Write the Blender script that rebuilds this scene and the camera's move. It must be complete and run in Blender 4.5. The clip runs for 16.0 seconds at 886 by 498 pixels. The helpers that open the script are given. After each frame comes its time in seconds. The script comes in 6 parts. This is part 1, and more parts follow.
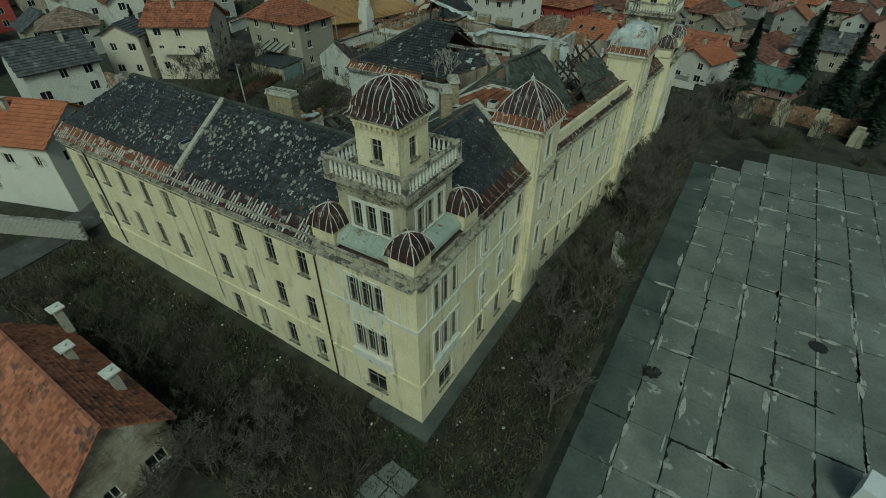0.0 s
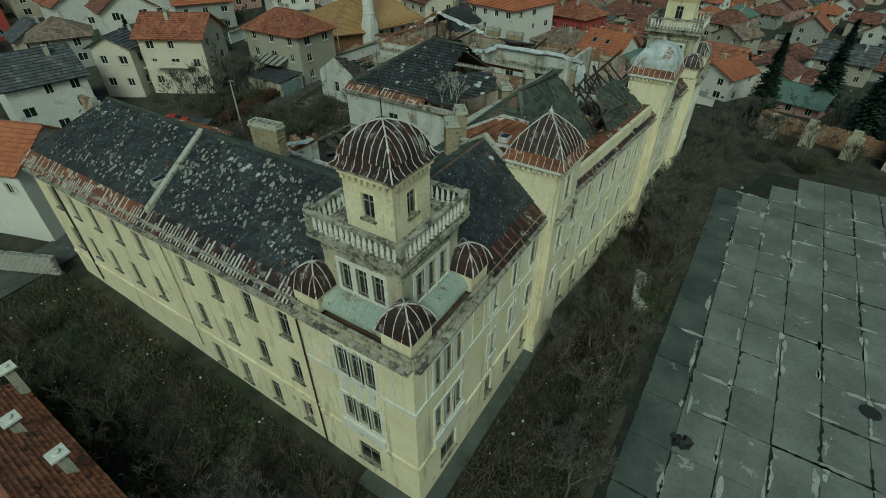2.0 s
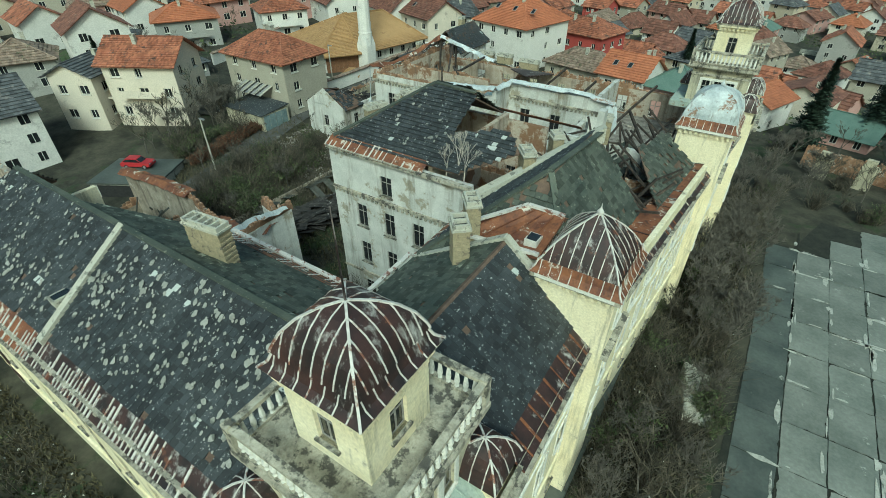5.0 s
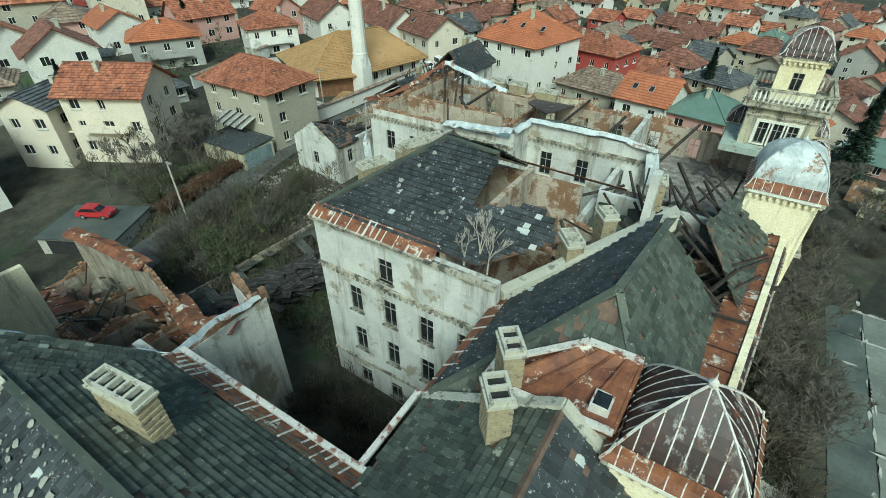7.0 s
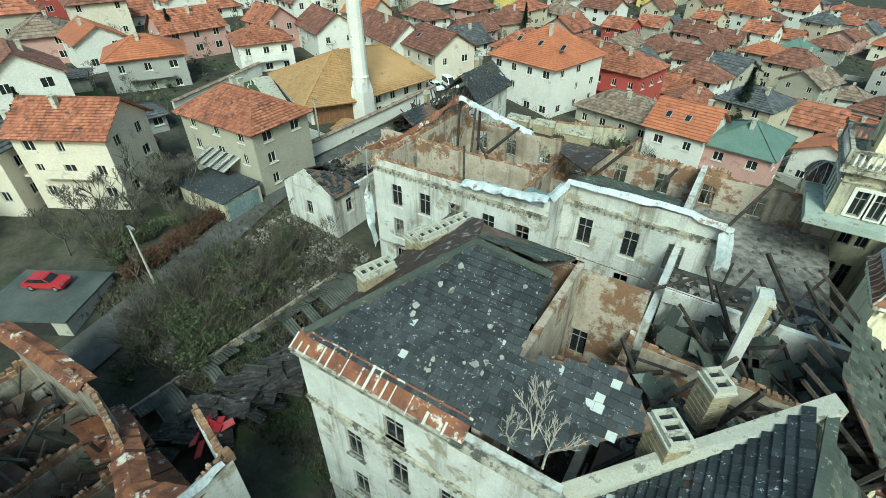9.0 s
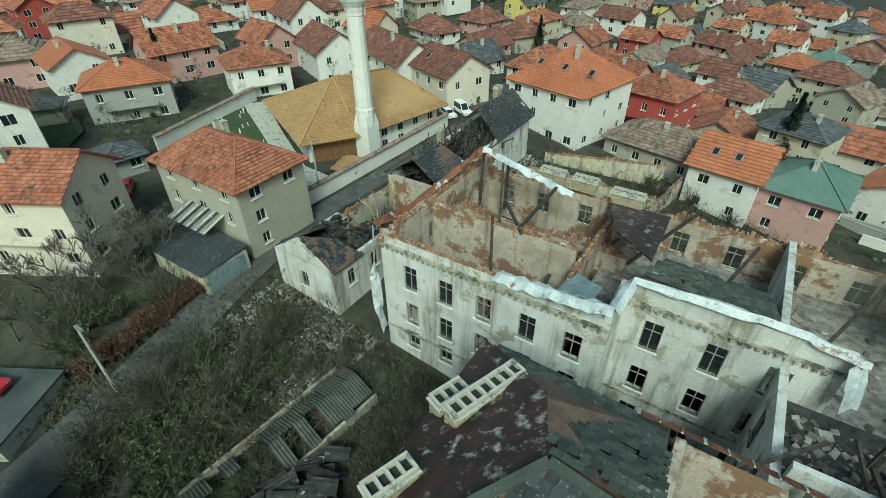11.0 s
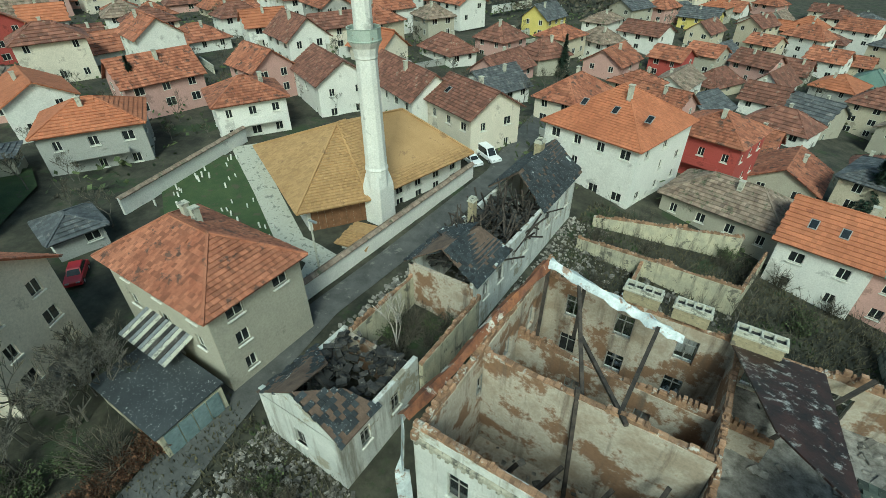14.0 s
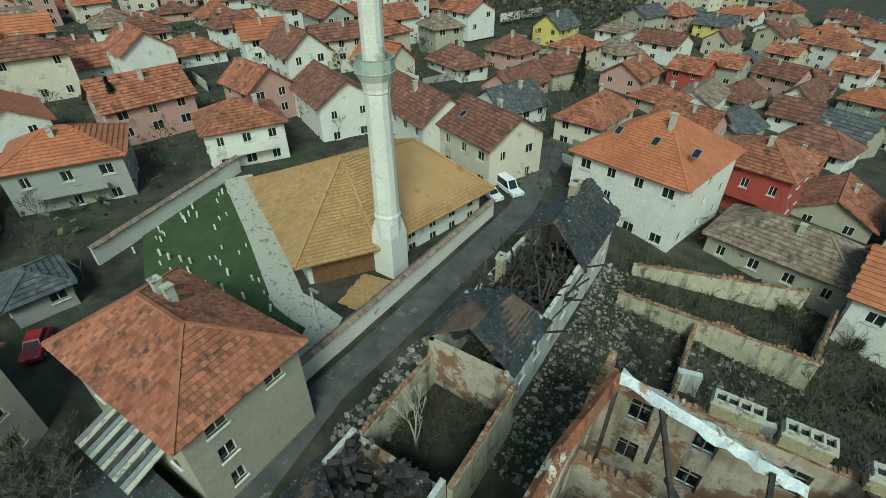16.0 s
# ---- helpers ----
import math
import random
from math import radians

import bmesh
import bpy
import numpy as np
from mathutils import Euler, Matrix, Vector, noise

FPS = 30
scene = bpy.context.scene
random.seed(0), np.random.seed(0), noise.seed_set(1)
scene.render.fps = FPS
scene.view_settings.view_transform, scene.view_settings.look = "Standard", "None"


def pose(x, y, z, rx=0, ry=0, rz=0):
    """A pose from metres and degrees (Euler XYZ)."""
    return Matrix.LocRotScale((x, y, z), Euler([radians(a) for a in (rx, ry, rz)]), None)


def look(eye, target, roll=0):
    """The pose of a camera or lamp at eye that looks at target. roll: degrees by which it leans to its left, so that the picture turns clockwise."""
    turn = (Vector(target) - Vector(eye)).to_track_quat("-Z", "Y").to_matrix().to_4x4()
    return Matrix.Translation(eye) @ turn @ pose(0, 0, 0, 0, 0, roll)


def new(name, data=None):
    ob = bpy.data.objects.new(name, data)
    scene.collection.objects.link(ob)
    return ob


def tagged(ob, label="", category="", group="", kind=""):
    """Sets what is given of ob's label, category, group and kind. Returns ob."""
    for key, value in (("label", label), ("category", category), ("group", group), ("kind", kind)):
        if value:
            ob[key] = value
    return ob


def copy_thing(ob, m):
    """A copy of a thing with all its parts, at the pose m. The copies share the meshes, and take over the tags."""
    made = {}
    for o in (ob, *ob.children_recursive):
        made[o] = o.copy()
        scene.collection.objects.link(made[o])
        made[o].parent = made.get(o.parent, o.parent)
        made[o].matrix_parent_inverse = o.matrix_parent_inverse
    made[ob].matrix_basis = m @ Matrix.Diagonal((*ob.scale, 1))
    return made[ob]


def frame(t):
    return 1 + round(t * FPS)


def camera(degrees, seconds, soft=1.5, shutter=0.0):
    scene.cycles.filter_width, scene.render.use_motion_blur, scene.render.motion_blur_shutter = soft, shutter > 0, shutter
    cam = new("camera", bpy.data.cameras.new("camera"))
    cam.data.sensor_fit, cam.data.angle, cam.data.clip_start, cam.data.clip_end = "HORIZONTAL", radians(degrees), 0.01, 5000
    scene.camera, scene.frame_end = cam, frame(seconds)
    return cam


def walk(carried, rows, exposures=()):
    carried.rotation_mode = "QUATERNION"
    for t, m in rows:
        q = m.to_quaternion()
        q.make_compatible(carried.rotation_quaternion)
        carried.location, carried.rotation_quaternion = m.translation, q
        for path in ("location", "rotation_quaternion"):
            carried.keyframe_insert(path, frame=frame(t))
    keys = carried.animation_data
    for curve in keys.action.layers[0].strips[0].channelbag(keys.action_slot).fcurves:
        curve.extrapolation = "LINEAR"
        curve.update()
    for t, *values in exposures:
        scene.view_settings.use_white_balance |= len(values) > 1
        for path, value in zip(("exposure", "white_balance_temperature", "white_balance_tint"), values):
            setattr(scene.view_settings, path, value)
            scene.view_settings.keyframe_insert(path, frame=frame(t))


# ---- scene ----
cam = camera(85.3, 16.0, soft=0.75)
PATH = [
    (0, (14.288, -19.36, 37.193), (13.446, -18.011, 35.98), -0.3),
    (0.5, (13.526, -18.054, 37.225), (12.677, -16.71, 36.012), -0.2),
    (1, (12.783, -16.763, 37.262), (11.926, -15.421, 36.053), -0.3),
    (1.5, (11.913, -15.372, 37.197), (11.05, -14.027, 35.995), -0.2),
    (2, (10.971, -13.817, 37.22), (10.105, -12.472, 36.021), -0.2),
    (2.5, (9.967, -12.094, 37.283), (9.097, -10.749, 36.086), -0.2),
    (3, (8.899, -10.315, 37.372), (8.024, -8.972, 36.176), -0.3),
    (3.5, (7.746, -8.495, 37.413), (6.869, -7.151, 36.22), -0.2),
    (4, (6.495, -6.585, 37.55), (5.618, -5.242, 36.355), -0.2),
    (4.2, (5.982, -5.819, 37.602), (5.104, -4.477, 36.407), -0.2),
    (6.3, (-0.923, 2.844, 37.398), (-1.8, 4.206, 36.226), -0.3),
    (6.5, (-1.671, 3.751, 37.437), (-2.546, 5.115, 36.265), -0.3),
    (7, (-3.434, 5.959, 37.608), (-4.31, 7.324, 36.437), -0.2),
    (7.5, (-5.33, 8.249, 37.793), (-6.205, 9.613, 36.622), -0.2),
    (8, (-7.239, 10.6, 38.073), (-8.115, 11.963, 36.9), -0.2),
    (8.5, (-9.175, 12.95, 38.338), (-10.053, 14.31, 37.164), -0.3),
    (9, (-11.141, 15.219, 38.692), (-12.017, 16.578, 37.515), -0.2),
    (9.2, (-11.906, 16.135, 38.838), (-12.783, 17.493, 37.661), -0.2),
    (11.3, (-20.366, 25.736, 39.592), (-21.256, 27.09, 38.419), -0.6),
    (11.5, (-21.228, 26.585, 39.602), (-22.117, 27.941, 38.432), -0.5),
    (12, (-23.242, 28.718, 39.806), (-24.129, 30.075, 38.636), -0.3),
    (12.5, (-25.265, 30.916, 39.908), (-26.156, 32.272, 38.739), -0.4),
    (13, (-27.258, 32.981, 40.184), (-28.151, 34.335, 39.014), -0.4),
    (13.5, (-29.25, 34.829, 40.305), (-30.142, 36.186, 39.137), -0.4),
    (14, (-31.23, 36.707, 40.49), (-32.121, 38.064, 39.321), -0.4),
    (14.5, (-33.12, 38.509, 40.57), (-34.012, 39.867, 39.404), -0.4),
    (15, (-34.87, 40.276, 40.589), (-35.766, 41.633, 39.426), -0.5),
    (15.5, (-36.609, 41.973, 40.684), (-37.505, 43.331, 39.521), -0.5),
    (16, (-38.26, 43.588, 40.778), (-39.154, 44.948, 39.615), -0.5),
]
EXPOSURES = [(0.0, -0.90, 5550, -24), (2.0, -0.72, 5550, -23), (3.5, -0.2, 5500, -22), (6.5, 0.66, 5450, -19), (7.0, 0.58, 5450, -18), (8.0, 0.56, 5450, -18), (8.5, 0.64, 5450, -18), (9.0, 0.84, 5450, -18), (12.5, 0.22, 5500, -20), (14.5, 0.55, 5500, -19), (16.0, 0.21, 5500, -20)]
walk(cam, [(t, look(eye, target, roll)) for t, eye, target, roll in PATH], EXPOSURES)

# ---- light: overcast sky with a weak wide sun ----
world = bpy.data.worlds.new("overcast")
scene.world = world
world.use_nodes = True
wn = world.node_tree.nodes
sky = wn.new("ShaderNodeTexSky")
sky.sky_type, sky.sun_disc = "NISHITA", False
sky.sun_elevation, sky.sun_rotation = radians(38), radians(150)
sky.air_density, sky.dust_density, sky.ozone_density = 1.6, 5.0, 1.0
wn["Background"].inputs["Strength"].default_value = 0.078
world.node_tree.links.new(sky.outputs["Color"], wn["Background"].inputs["Color"])
sun = new("sun", bpy.data.lights.new("sun", "SUN"))
sun.data.energy, sun.data.angle, sun.data.color = 1.9, radians(18), (1.0, 0.95, 0.88)
sun.matrix_basis = look((30, -50, 60), (0, 0, 0))

# ---- materials ----
def mat(name, c1, c2, scale=1.0, rough=0.85, bump=0.3, fine=12.0, spots=None, island=0.0, metal=0.0, rand=0.0, world=False, streak=None, pale=None):
    """Two colours mixed by a broad noise, fine grain and bump, optional patches (colour, scale, amount), run-off streaks (colour, amount), odd pale pieces (colour, share)."""
    m = bpy.data.materials.new(name)
    m.use_nodes = True
    nt, N = m.node_tree, m.node_tree.nodes
    L = nt.links.new
    bsdf = N["Principled BSDF"]
    co = N.new("ShaderNodeNewGeometry").outputs["Position"] if world else N.new("ShaderNodeTexCoord").outputs["Object"]
    a, b = N.new("ShaderNodeTexNoise"), N.new("ShaderNodeTexNoise")
    for n, sc, det in ((a, scale, 6), (b, fine, 4)):
        n.inputs["Scale"].default_value, n.inputs["Detail"].default_value, n.inputs["Roughness"].default_value = sc, det, 0.65
        L(co, n.inputs["Vector"])
    r = N.new("ShaderNodeValToRGB")
    r.color_ramp.elements[0].position, r.color_ramp.elements[1].position = 0.35, 0.65
    r.color_ramp.elements[0].color, r.color_ramp.elements[1].color = (*c1, 1), (*c2, 1)
    L(a.outputs["Fac"], r.inputs["Fac"])
    col = r.outputs["Color"]
    if spots:
        sc, sca, amount = spots
        s = N.new("ShaderNodeTexNoise")
        s.inputs["Scale"].default_value, s.inputs["Detail"].default_value, s.inputs["Roughness"].default_value = sca, 8, 0.7
        L(co, s.inputs["Vector"])
        sr = N.new("ShaderNodeValToRGB")
        sr.color_ramp.elements[0].position, sr.color_ramp.elements[1].position = 0.62 - amount, 0.66 - amount * 0.8
        L(s.outputs["Fac"], sr.inputs["Fac"])
        mx = N.new("ShaderNodeMixRGB")
        mx.inputs[2].default_value = (*sc, 1)
        L(sr.outputs["Color"], mx.inputs[0])
        L(col, mx.inputs[1])
        col = mx.outputs[0]
    if streak:
        mp = N.new("ShaderNodeMapping")
        mp.inputs["Scale"].default_value = (1.0, 1.0, 0.10)
        L(co, mp.inputs["Vector"])
        s = N.new("ShaderNodeTexNoise")
        s.inputs["Scale"].default_value, s.inputs["Detail"].default_value, s.inputs["Roughness"].default_value = streak[2], 7, 0.7
        L(mp.outputs["Vector"], s.inputs["Vector"])
        sr = N.new("ShaderNodeMapRange")
        sr.inputs["From Min"].default_value, sr.inputs["From Max"].default_value, sr.inputs["To Max"].default_value = 0.60 - streak[1] * 0.5, 0.72 - streak[1] * 0.3, 0.85
        L(s.outputs["Fac"], sr.inputs["Value"])
        mx = N.new("ShaderNodeMixRGB")
        mx.inputs[2].default_value = (*streak[0], 1)
        L(sr.outputs["Result"], mx.inputs[0])
        L(col, mx.inputs[1])
        col = mx.outputs[0]
    if pale:
        ad = N.new("ShaderNodeMath")
        ad.operation = "MULTIPLY_ADD"
        L(a.outputs["Fac"], ad.inputs[0])
        ad.inputs[1].default_value = 0.5
        L(N.new("ShaderNodeNewGeometry").outputs["Random Per Island"], ad.inputs[2])
        gt = N.new("ShaderNodeMath")
        gt.operation = "GREATER_THAN"
        L(ad.outputs[0], gt.inputs[0])
        gt.inputs[1].default_value = 1.26 - pale[1]
        mx = N.new("ShaderNodeMixRGB")
        mx.inputs[2].default_value = (*pale[0], 1)
        L(gt.outputs[0], mx.inputs[0])
        L(col, mx.inputs[1])
        col = mx.outputs[0]
    hv = N.new("ShaderNodeHueSaturation")
    L(col, hv.inputs["Color"])
    mr = N.new("ShaderNodeMapRange")
    mr.inputs["To Min"].default_value, mr.inputs["To Max"].default_value = 0.62, 1.38
    L(b.outputs["Fac"], mr.inputs["Value"])
    val = mr.outputs["Result"]
    for node, out, amt in (("ShaderNodeNewGeometry", "Random Per Island", island), ("ShaderNodeObjectInfo", "Random", rand)):
        if amt:
            mi = N.new("ShaderNodeMapRange")
            mi.inputs["To Min"].default_value, mi.inputs["To Max"].default_value = 1 - amt, 1 + amt
            L(N.new(node).outputs[out], mi.inputs["Value"])
            mu = N.new("ShaderNodeMath")
            mu.operation = "MULTIPLY"
            L(val, mu.inputs[0])
            L(mi.outputs["Result"], mu.inputs[1])
            val = mu.outputs[0]
    L(val, hv.inputs["Value"])
    L(hv.outputs["Color"], bsdf.inputs["Base Color"])
    bsdf.inputs["Roughness"].default_value, bsdf.inputs["Metallic"].default_value = rough, metal
    if bump:
        bp = N.new("ShaderNodeBump")
        bp.inputs["Strength"].default_value, bp.inputs["Distance"].default_value = bump, 0.05
        L(b.outputs["Fac"], bp.inputs["Height"])
        L(bp.outputs["Normal"], bsdf.inputs["Normal"])
    return m


PLASTER_Y = mat("yellow_plaster", (0.68, 0.61, 0.40), (0.81, 0.75, 0.55), 0.3, 0.9, 0.3, 7, ((0.44, 0.40, 0.30), 0.45, 0.0), streak=((0.27, 0.25, 0.18), 0.10, 1.1))
PLASTER_G = mat("stained_plaster", (0.36, 0.34, 0.26), (0.52, 0.48, 0.34), 0.8, 0.92, 0.4, 8, ((0.16, 0.15, 0.12), 0.7, 0.06), streak=((0.09, 0.085, 0.07), 0.16, 1.3))
PLASTER_W = mat("peeling_white_plaster", (0.48, 0.49, 0.46), (0.64, 0.64, 0.60), 0.45, 0.9, 0.3, 8, ((0.33, 0.30, 0.23), 0.35, 0.07), streak=((0.20, 0.18, 0.14), 0.20, 0.8))
PLASTER_I = mat("ruined_inner_plaster", (0.34, 0.28, 0.21), (0.60, 0.56, 0.48), 0.35, 0.92, 0.5, 6, ((0.22, 0.13, 0.075), 0.35, 0.13), streak=((0.13, 0.10, 0.075), 0.14, 0.7))
TRIM = mat("white_trim", (0.62, 0.62, 0.56), (0.72, 0.71, 0.65), 1.2, 0.8, 0.2, 10, ((0.40, 0.38, 0.32), 0.9, 0.04))
STONE = mat("weathered_stone", (0.30, 0.28, 0.22), (0.50, 0.47, 0.38), 1.5, 0.9, 0.5, 10, ((0.10, 0.095, 0.08), 1.3, 0.10), streak=((0.07, 0.065, 0.055), 0.20, 1.6))
BRICK = mat("old_brick", (0.20, 0.115, 0.068), (0.34, 0.21, 0.13), 2.0, 0.95, 0.6, 14, ((0.45, 0.42, 0.36), 1.2, 0.05), island=0.35)
CHIMB = mat("chimney_brick", (0.26, 0.22, 0.14), (0.36, 0.31, 0.20), 3.0, 0.95, 0.5, 14, ((0.15, 0.13, 0.1), 2.0, 0.06), island=0.2)
CONC = mat("pale_concrete", (0.40, 0.39, 0.32), (0.50, 0.49, 0.42), 1.5, 0.9, 0.4, 15, ((0.2, 0.2, 0.17), 1.5, 0.08))
SLATE = mat("dark_slate", (0.022, 0.026, 0.030), (0.046, 0.052, 0.055), 0.22, 0.72, 0.3, 14, ((0.36, 0.38, 0.36), 5.0, 0.022), island=0.45, pale=((0.34, 0.36, 0.34), 0.0))
SLATE2 = mat("mossy_slate", (0.040, 0.050, 0.042), (0.085, 0.094, 0.074), 0.4, 0.8, 0.3, 14, ((0.22, 0.22, 0.17), 3.4, 0.012), island=0.45, pale=((0.20, 0.21, 0.17), 0.0))
DECK = mat("bare_roof_boards", (0.09, 0.06, 0.045), (0.16, 0.11, 0.08), 1.2, 0.9, 0.4, 10)
RUST = mat("rusty_sheet", (0.10, 0.036, 0.022), (0.25, 0.10, 0.042), 0.9, 0.7, 0.3, 8, ((0.55, 0.52, 0.45), 0.8, 0.06), streak=((0.05, 0.022, 0.018), 0.12, 1.4))
RUSTD = mat("dark_oxide_sheet", (0.016, 0.012, 0.012), (0.052, 0.024, 0.021), 0.9, 0.5, 0.2, 8, ((0.12, 0.05, 0.03), 0.8, 0.0), streak=((0.50, 0.49, 0.46), 0.09, 1.5))
RUINW = mat("sooty_masonry", (0.18, 0.15, 0.11), (0.40, 0.36, 0.29), 0.6, 0.95, 0.6, 6, ((0.46, 0.42, 0.36), 0.5, 0.06), streak=((0.05, 0.04, 0.032), 0.16, 0.8))
SEAM = mat("worn_white_seam", (0.50, 0.48, 0.44), (0.62, 0.60, 0.56), 2.0, 0.6, 0.2, 10, ((0.2, 0.09, 0.06), 1.6, 0.08))
COPPER = mat("pale_green_sheet", (0.30, 0.36, 0.31), (0.40, 0.45, 0.40), 0.7, 0.6, 0.2, 8, ((0.22, 0.16, 0.10), 1.2, 0.04))
ZINC = mat("pale_zinc_sheet", (0.34, 0.38, 0.40), (0.60, 0.64, 0.64), 0.7, 0.5, 0.3, 5, ((0.24, 0.15, 0.10), 0.8, 0.05), streak=((0.14, 0.12, 0.10), 0.06, 2.0))
GLASS = mat("dark_glass", (0.012, 0.014, 0.016), (0.03, 0.034, 0.036), 1.0, 0.12, 0.0)
FRAME = mat("old_window_frame", (0.20, 0.19, 0.17), (0.34, 0.33, 0.30), 3.0, 0.8, 0.2)
TIMBER = mat("charred_timber", (0.02, 0.017, 0.015), (0.07, 0.055, 0.045), 2.0, 0.9, 0.4, 12, island=0.3)
WOOD = mat("brown_wood", (0.13, 0.065, 0.03), (0.20, 0.10, 0.05), 2.0, 0.7, 0.3, 12)
RUBBLE = mat("rubble", (0.11, 0.10, 0.085), (0.30, 0.28, 0.25), 1.5, 0.95, 0.6, 8, island=0.55)
DARKRUB = mat("burnt_rubble", (0.015, 0.015, 0.015), (0.06, 0.055, 0.05), 1.5, 0.9, 0.6, 8, ((0.4, 0.39, 0.36), 1.1, 0.0), island=0.5)
EARTH = mat("wet_earth_and_grass", (0.015, 0.016, 0.010), (0.068, 0.064, 0.044), 0.30, 0.95, 1.0, 2.2, ((0.028, 0.042, 0.016), 0.12, 0.06))
LAWN = mat("winter_lawn", (0.035, 0.06, 0.02), (0.06, 0.085, 0.03), 0.5, 0.95, 0.6, 8, ((0.07, 0.065, 0.04), 0.6, 0.06))
SLAB = mat("worn_concrete_slab", (0.115, 0.128, 0.112), (0.22, 0.232, 0.205), 0.16, 0.75, 0.5, 3, ((0.36, 0.37, 0.33), 0.45, 0.0), rand=0.14, world=True)
DARKSLAB = mat("dark_concrete_slab", (0.05, 0.06, 0.054), (0.11, 0.122, 0.108), 0.22, 0.6, 0.5, 3, ((0.20, 0.21, 0.18), 0.5, 0.0), rand=0.12, world=True)
SPALL = mat("pale_spalled_concrete", (0.28, 0.285, 0.25), (0.42, 0.42, 0.38), 1.0, 0.9, 0.6, 6, ((0.16, 0.165, 0.145), 1.2, 0.06), rand=0.2, world=True)
MUD = mat("black_joint_dirt", (0.012, 0.013, 0.010), (0.03, 0.032, 0.022), 0.8, 0.95, 0.6, 5)
ASPH = mat("old_asphalt", (0.055, 0.055, 0.052), (0.10, 0.10, 0.095), 0.5, 0.9, 0.4, 10, ((0.15, 0.145, 0.13), 0.7, 0.03))
COBBLE = mat("light_cobble", (0.24, 0.24, 0.22), (0.36, 0.35, 0.32), 1.5, 0.9, 0.5, 8, island=0.3)
HEDGE = mat("rust_brown_leaves", (0.07, 0.034, 0.018), (0.14, 0.066, 0.034), 0.5, 0.95, 0.0, 10, island=0.45)
FIBRO = mat("grey_corrugated_sheet", (0.034, 0.038, 0.032), (0.10, 0.10, 0.088), 0.6, 0.85, 0.3, 8, ((0.05, 0.055, 0.04), 0.5, 0.06), island=0.35)
BARK = mat("grey_bark", (0.065, 0.062, 0.052), (0.145, 0.132, 0.11), 2.0, 0.95, 0.3, 10)
BIRCH = mat("pale_bark", (0.30, 0.27, 0.23), (0.48, 0.45, 0.40), 2.0, 0.9, 0.3, 10)
GRASS = mat("dead_grass_blades", (0.05, 0.045, 0.026), (0.10, 0.09, 0.05), 0.3, 0.95, 0.0, 10, ((0.04, 0.06, 0.02), 0.15, 0.08), island=0.4)
TWIG = mat("brown_twigs", (0.045, 0.041, 0.030), (0.125, 0.110, 0.080), 0.6, 0.95, 0.0, 10, ((0.045, 0.058, 0.026), 0.25, 0.04), island=0.5, world=True)
GREEN = mat("dull_green_leaves", (0.035, 0.055, 0.018), (0.11, 0.13, 0.055), 0.5, 0.9, 0.0, 10, island=0.5)
NEEDLE = mat("dark_needles", (0.014, 0.030, 0.019), (0.036, 0.060, 0.038), 0.7, 0.9, 0.0, 10, island=0.4)
CARRED = mat("red_car_paint", (0.36, 0.02, 0.03), (0.40, 0.03, 0.035), 1.0, 0.3, 0.0)
CARWHITE = mat("white_car_paint", (0.72, 0.73, 0.74), (0.76, 0.77, 0.78), 1.0, 0.3, 0.0)
TYRE = mat("black_rubber", (0.015, 0.015, 0.015), (0.03, 0.03, 0.03), 3.0, 0.85, 0.1)
STEEL = mat("galvanised_steel", (0.30, 0.31, 0.31), (0.42, 0.43, 0.43), 3.0, 0.5, 0.1, metal=0.6)
TARP = mat("blue_tarpaulin", (0.13, 0.18, 0.19), (0.22, 0.28, 0.29), 1.0, 0.6, 0.4, 3)
TILES = [
    mat("orange_tiles", (0.33, 0.118, 0.058), (0.42, 0.16, 0.08), 0.25, 0.8, 0.3, 10, ((0.24, 0.085, 0.045), 0.3, 0.0), island=0.14, rand=0.1),
    mat("worn_red_tiles", (0.24, 0.086, 0.048), (0.35, 0.145, 0.085), 0.4, 0.85, 0.3, 10, ((0.11, 0.06, 0.045), 0.7, 0.06), island=0.35, rand=0.15),
    mat("brown_tiles", (0.13, 0.058, 0.042), (0.21, 0.095, 0.065), 0.7, 0.85, 0.3, 10, ((0.24, 0.17, 0.13), 0.8, 0.03), island=0.35, rand=0.15),
    mat("ochre_tiles", (0.33, 0.20, 0.085), (0.42, 0.265, 0.12), 0.2, 0.85, 0.3, 10, ((0.27, 0.165, 0.08), 0.2, 0.02), island=0.14),
    mat("grey_green_sheet_roof", (0.10, 0.16, 0.13), (0.14, 0.20, 0.17), 0.5, 0.6, 0.1, 6),
    mat("grey_shingles", (0.06, 0.065, 0.07), (0.12, 0.125, 0.13), 0.8, 0.8, 0.3, 10, ((0.2, 0.19, 0.18), 0.8, 0.04), island=0.3),
    mat("mossy_old_tiles", (0.17, 0.12, 0.09), (0.28, 0.22, 0.17), 0.9, 0.9, 0.3, 10, ((0.10, 0.10, 0.06), 0.8, 0.06), island=0.35),
]
PAINTS = [mat("house_" + n, c, tuple(min(1, v * 1.12) for v in c), 0.4, 0.9, 0.15, 6, (tuple(v * 0.72 for v in c), 0.35, 0.02)) for n, c in (
    ("white", (0.62, 0.61, 0.57)), ("cream", (0.57, 0.52, 0.43)), ("grey", (0.30, 0.30, 0.28)), ("beige", (0.46, 0.41, 0.31)),
    ("red", (0.32, 0.06, 0.05)), ("yellow", (0.55, 0.46, 0.14)), ("pink", (0.44, 0.27, 0.24)), ("raw_render", (0.34, 0.32, 0.26)))]


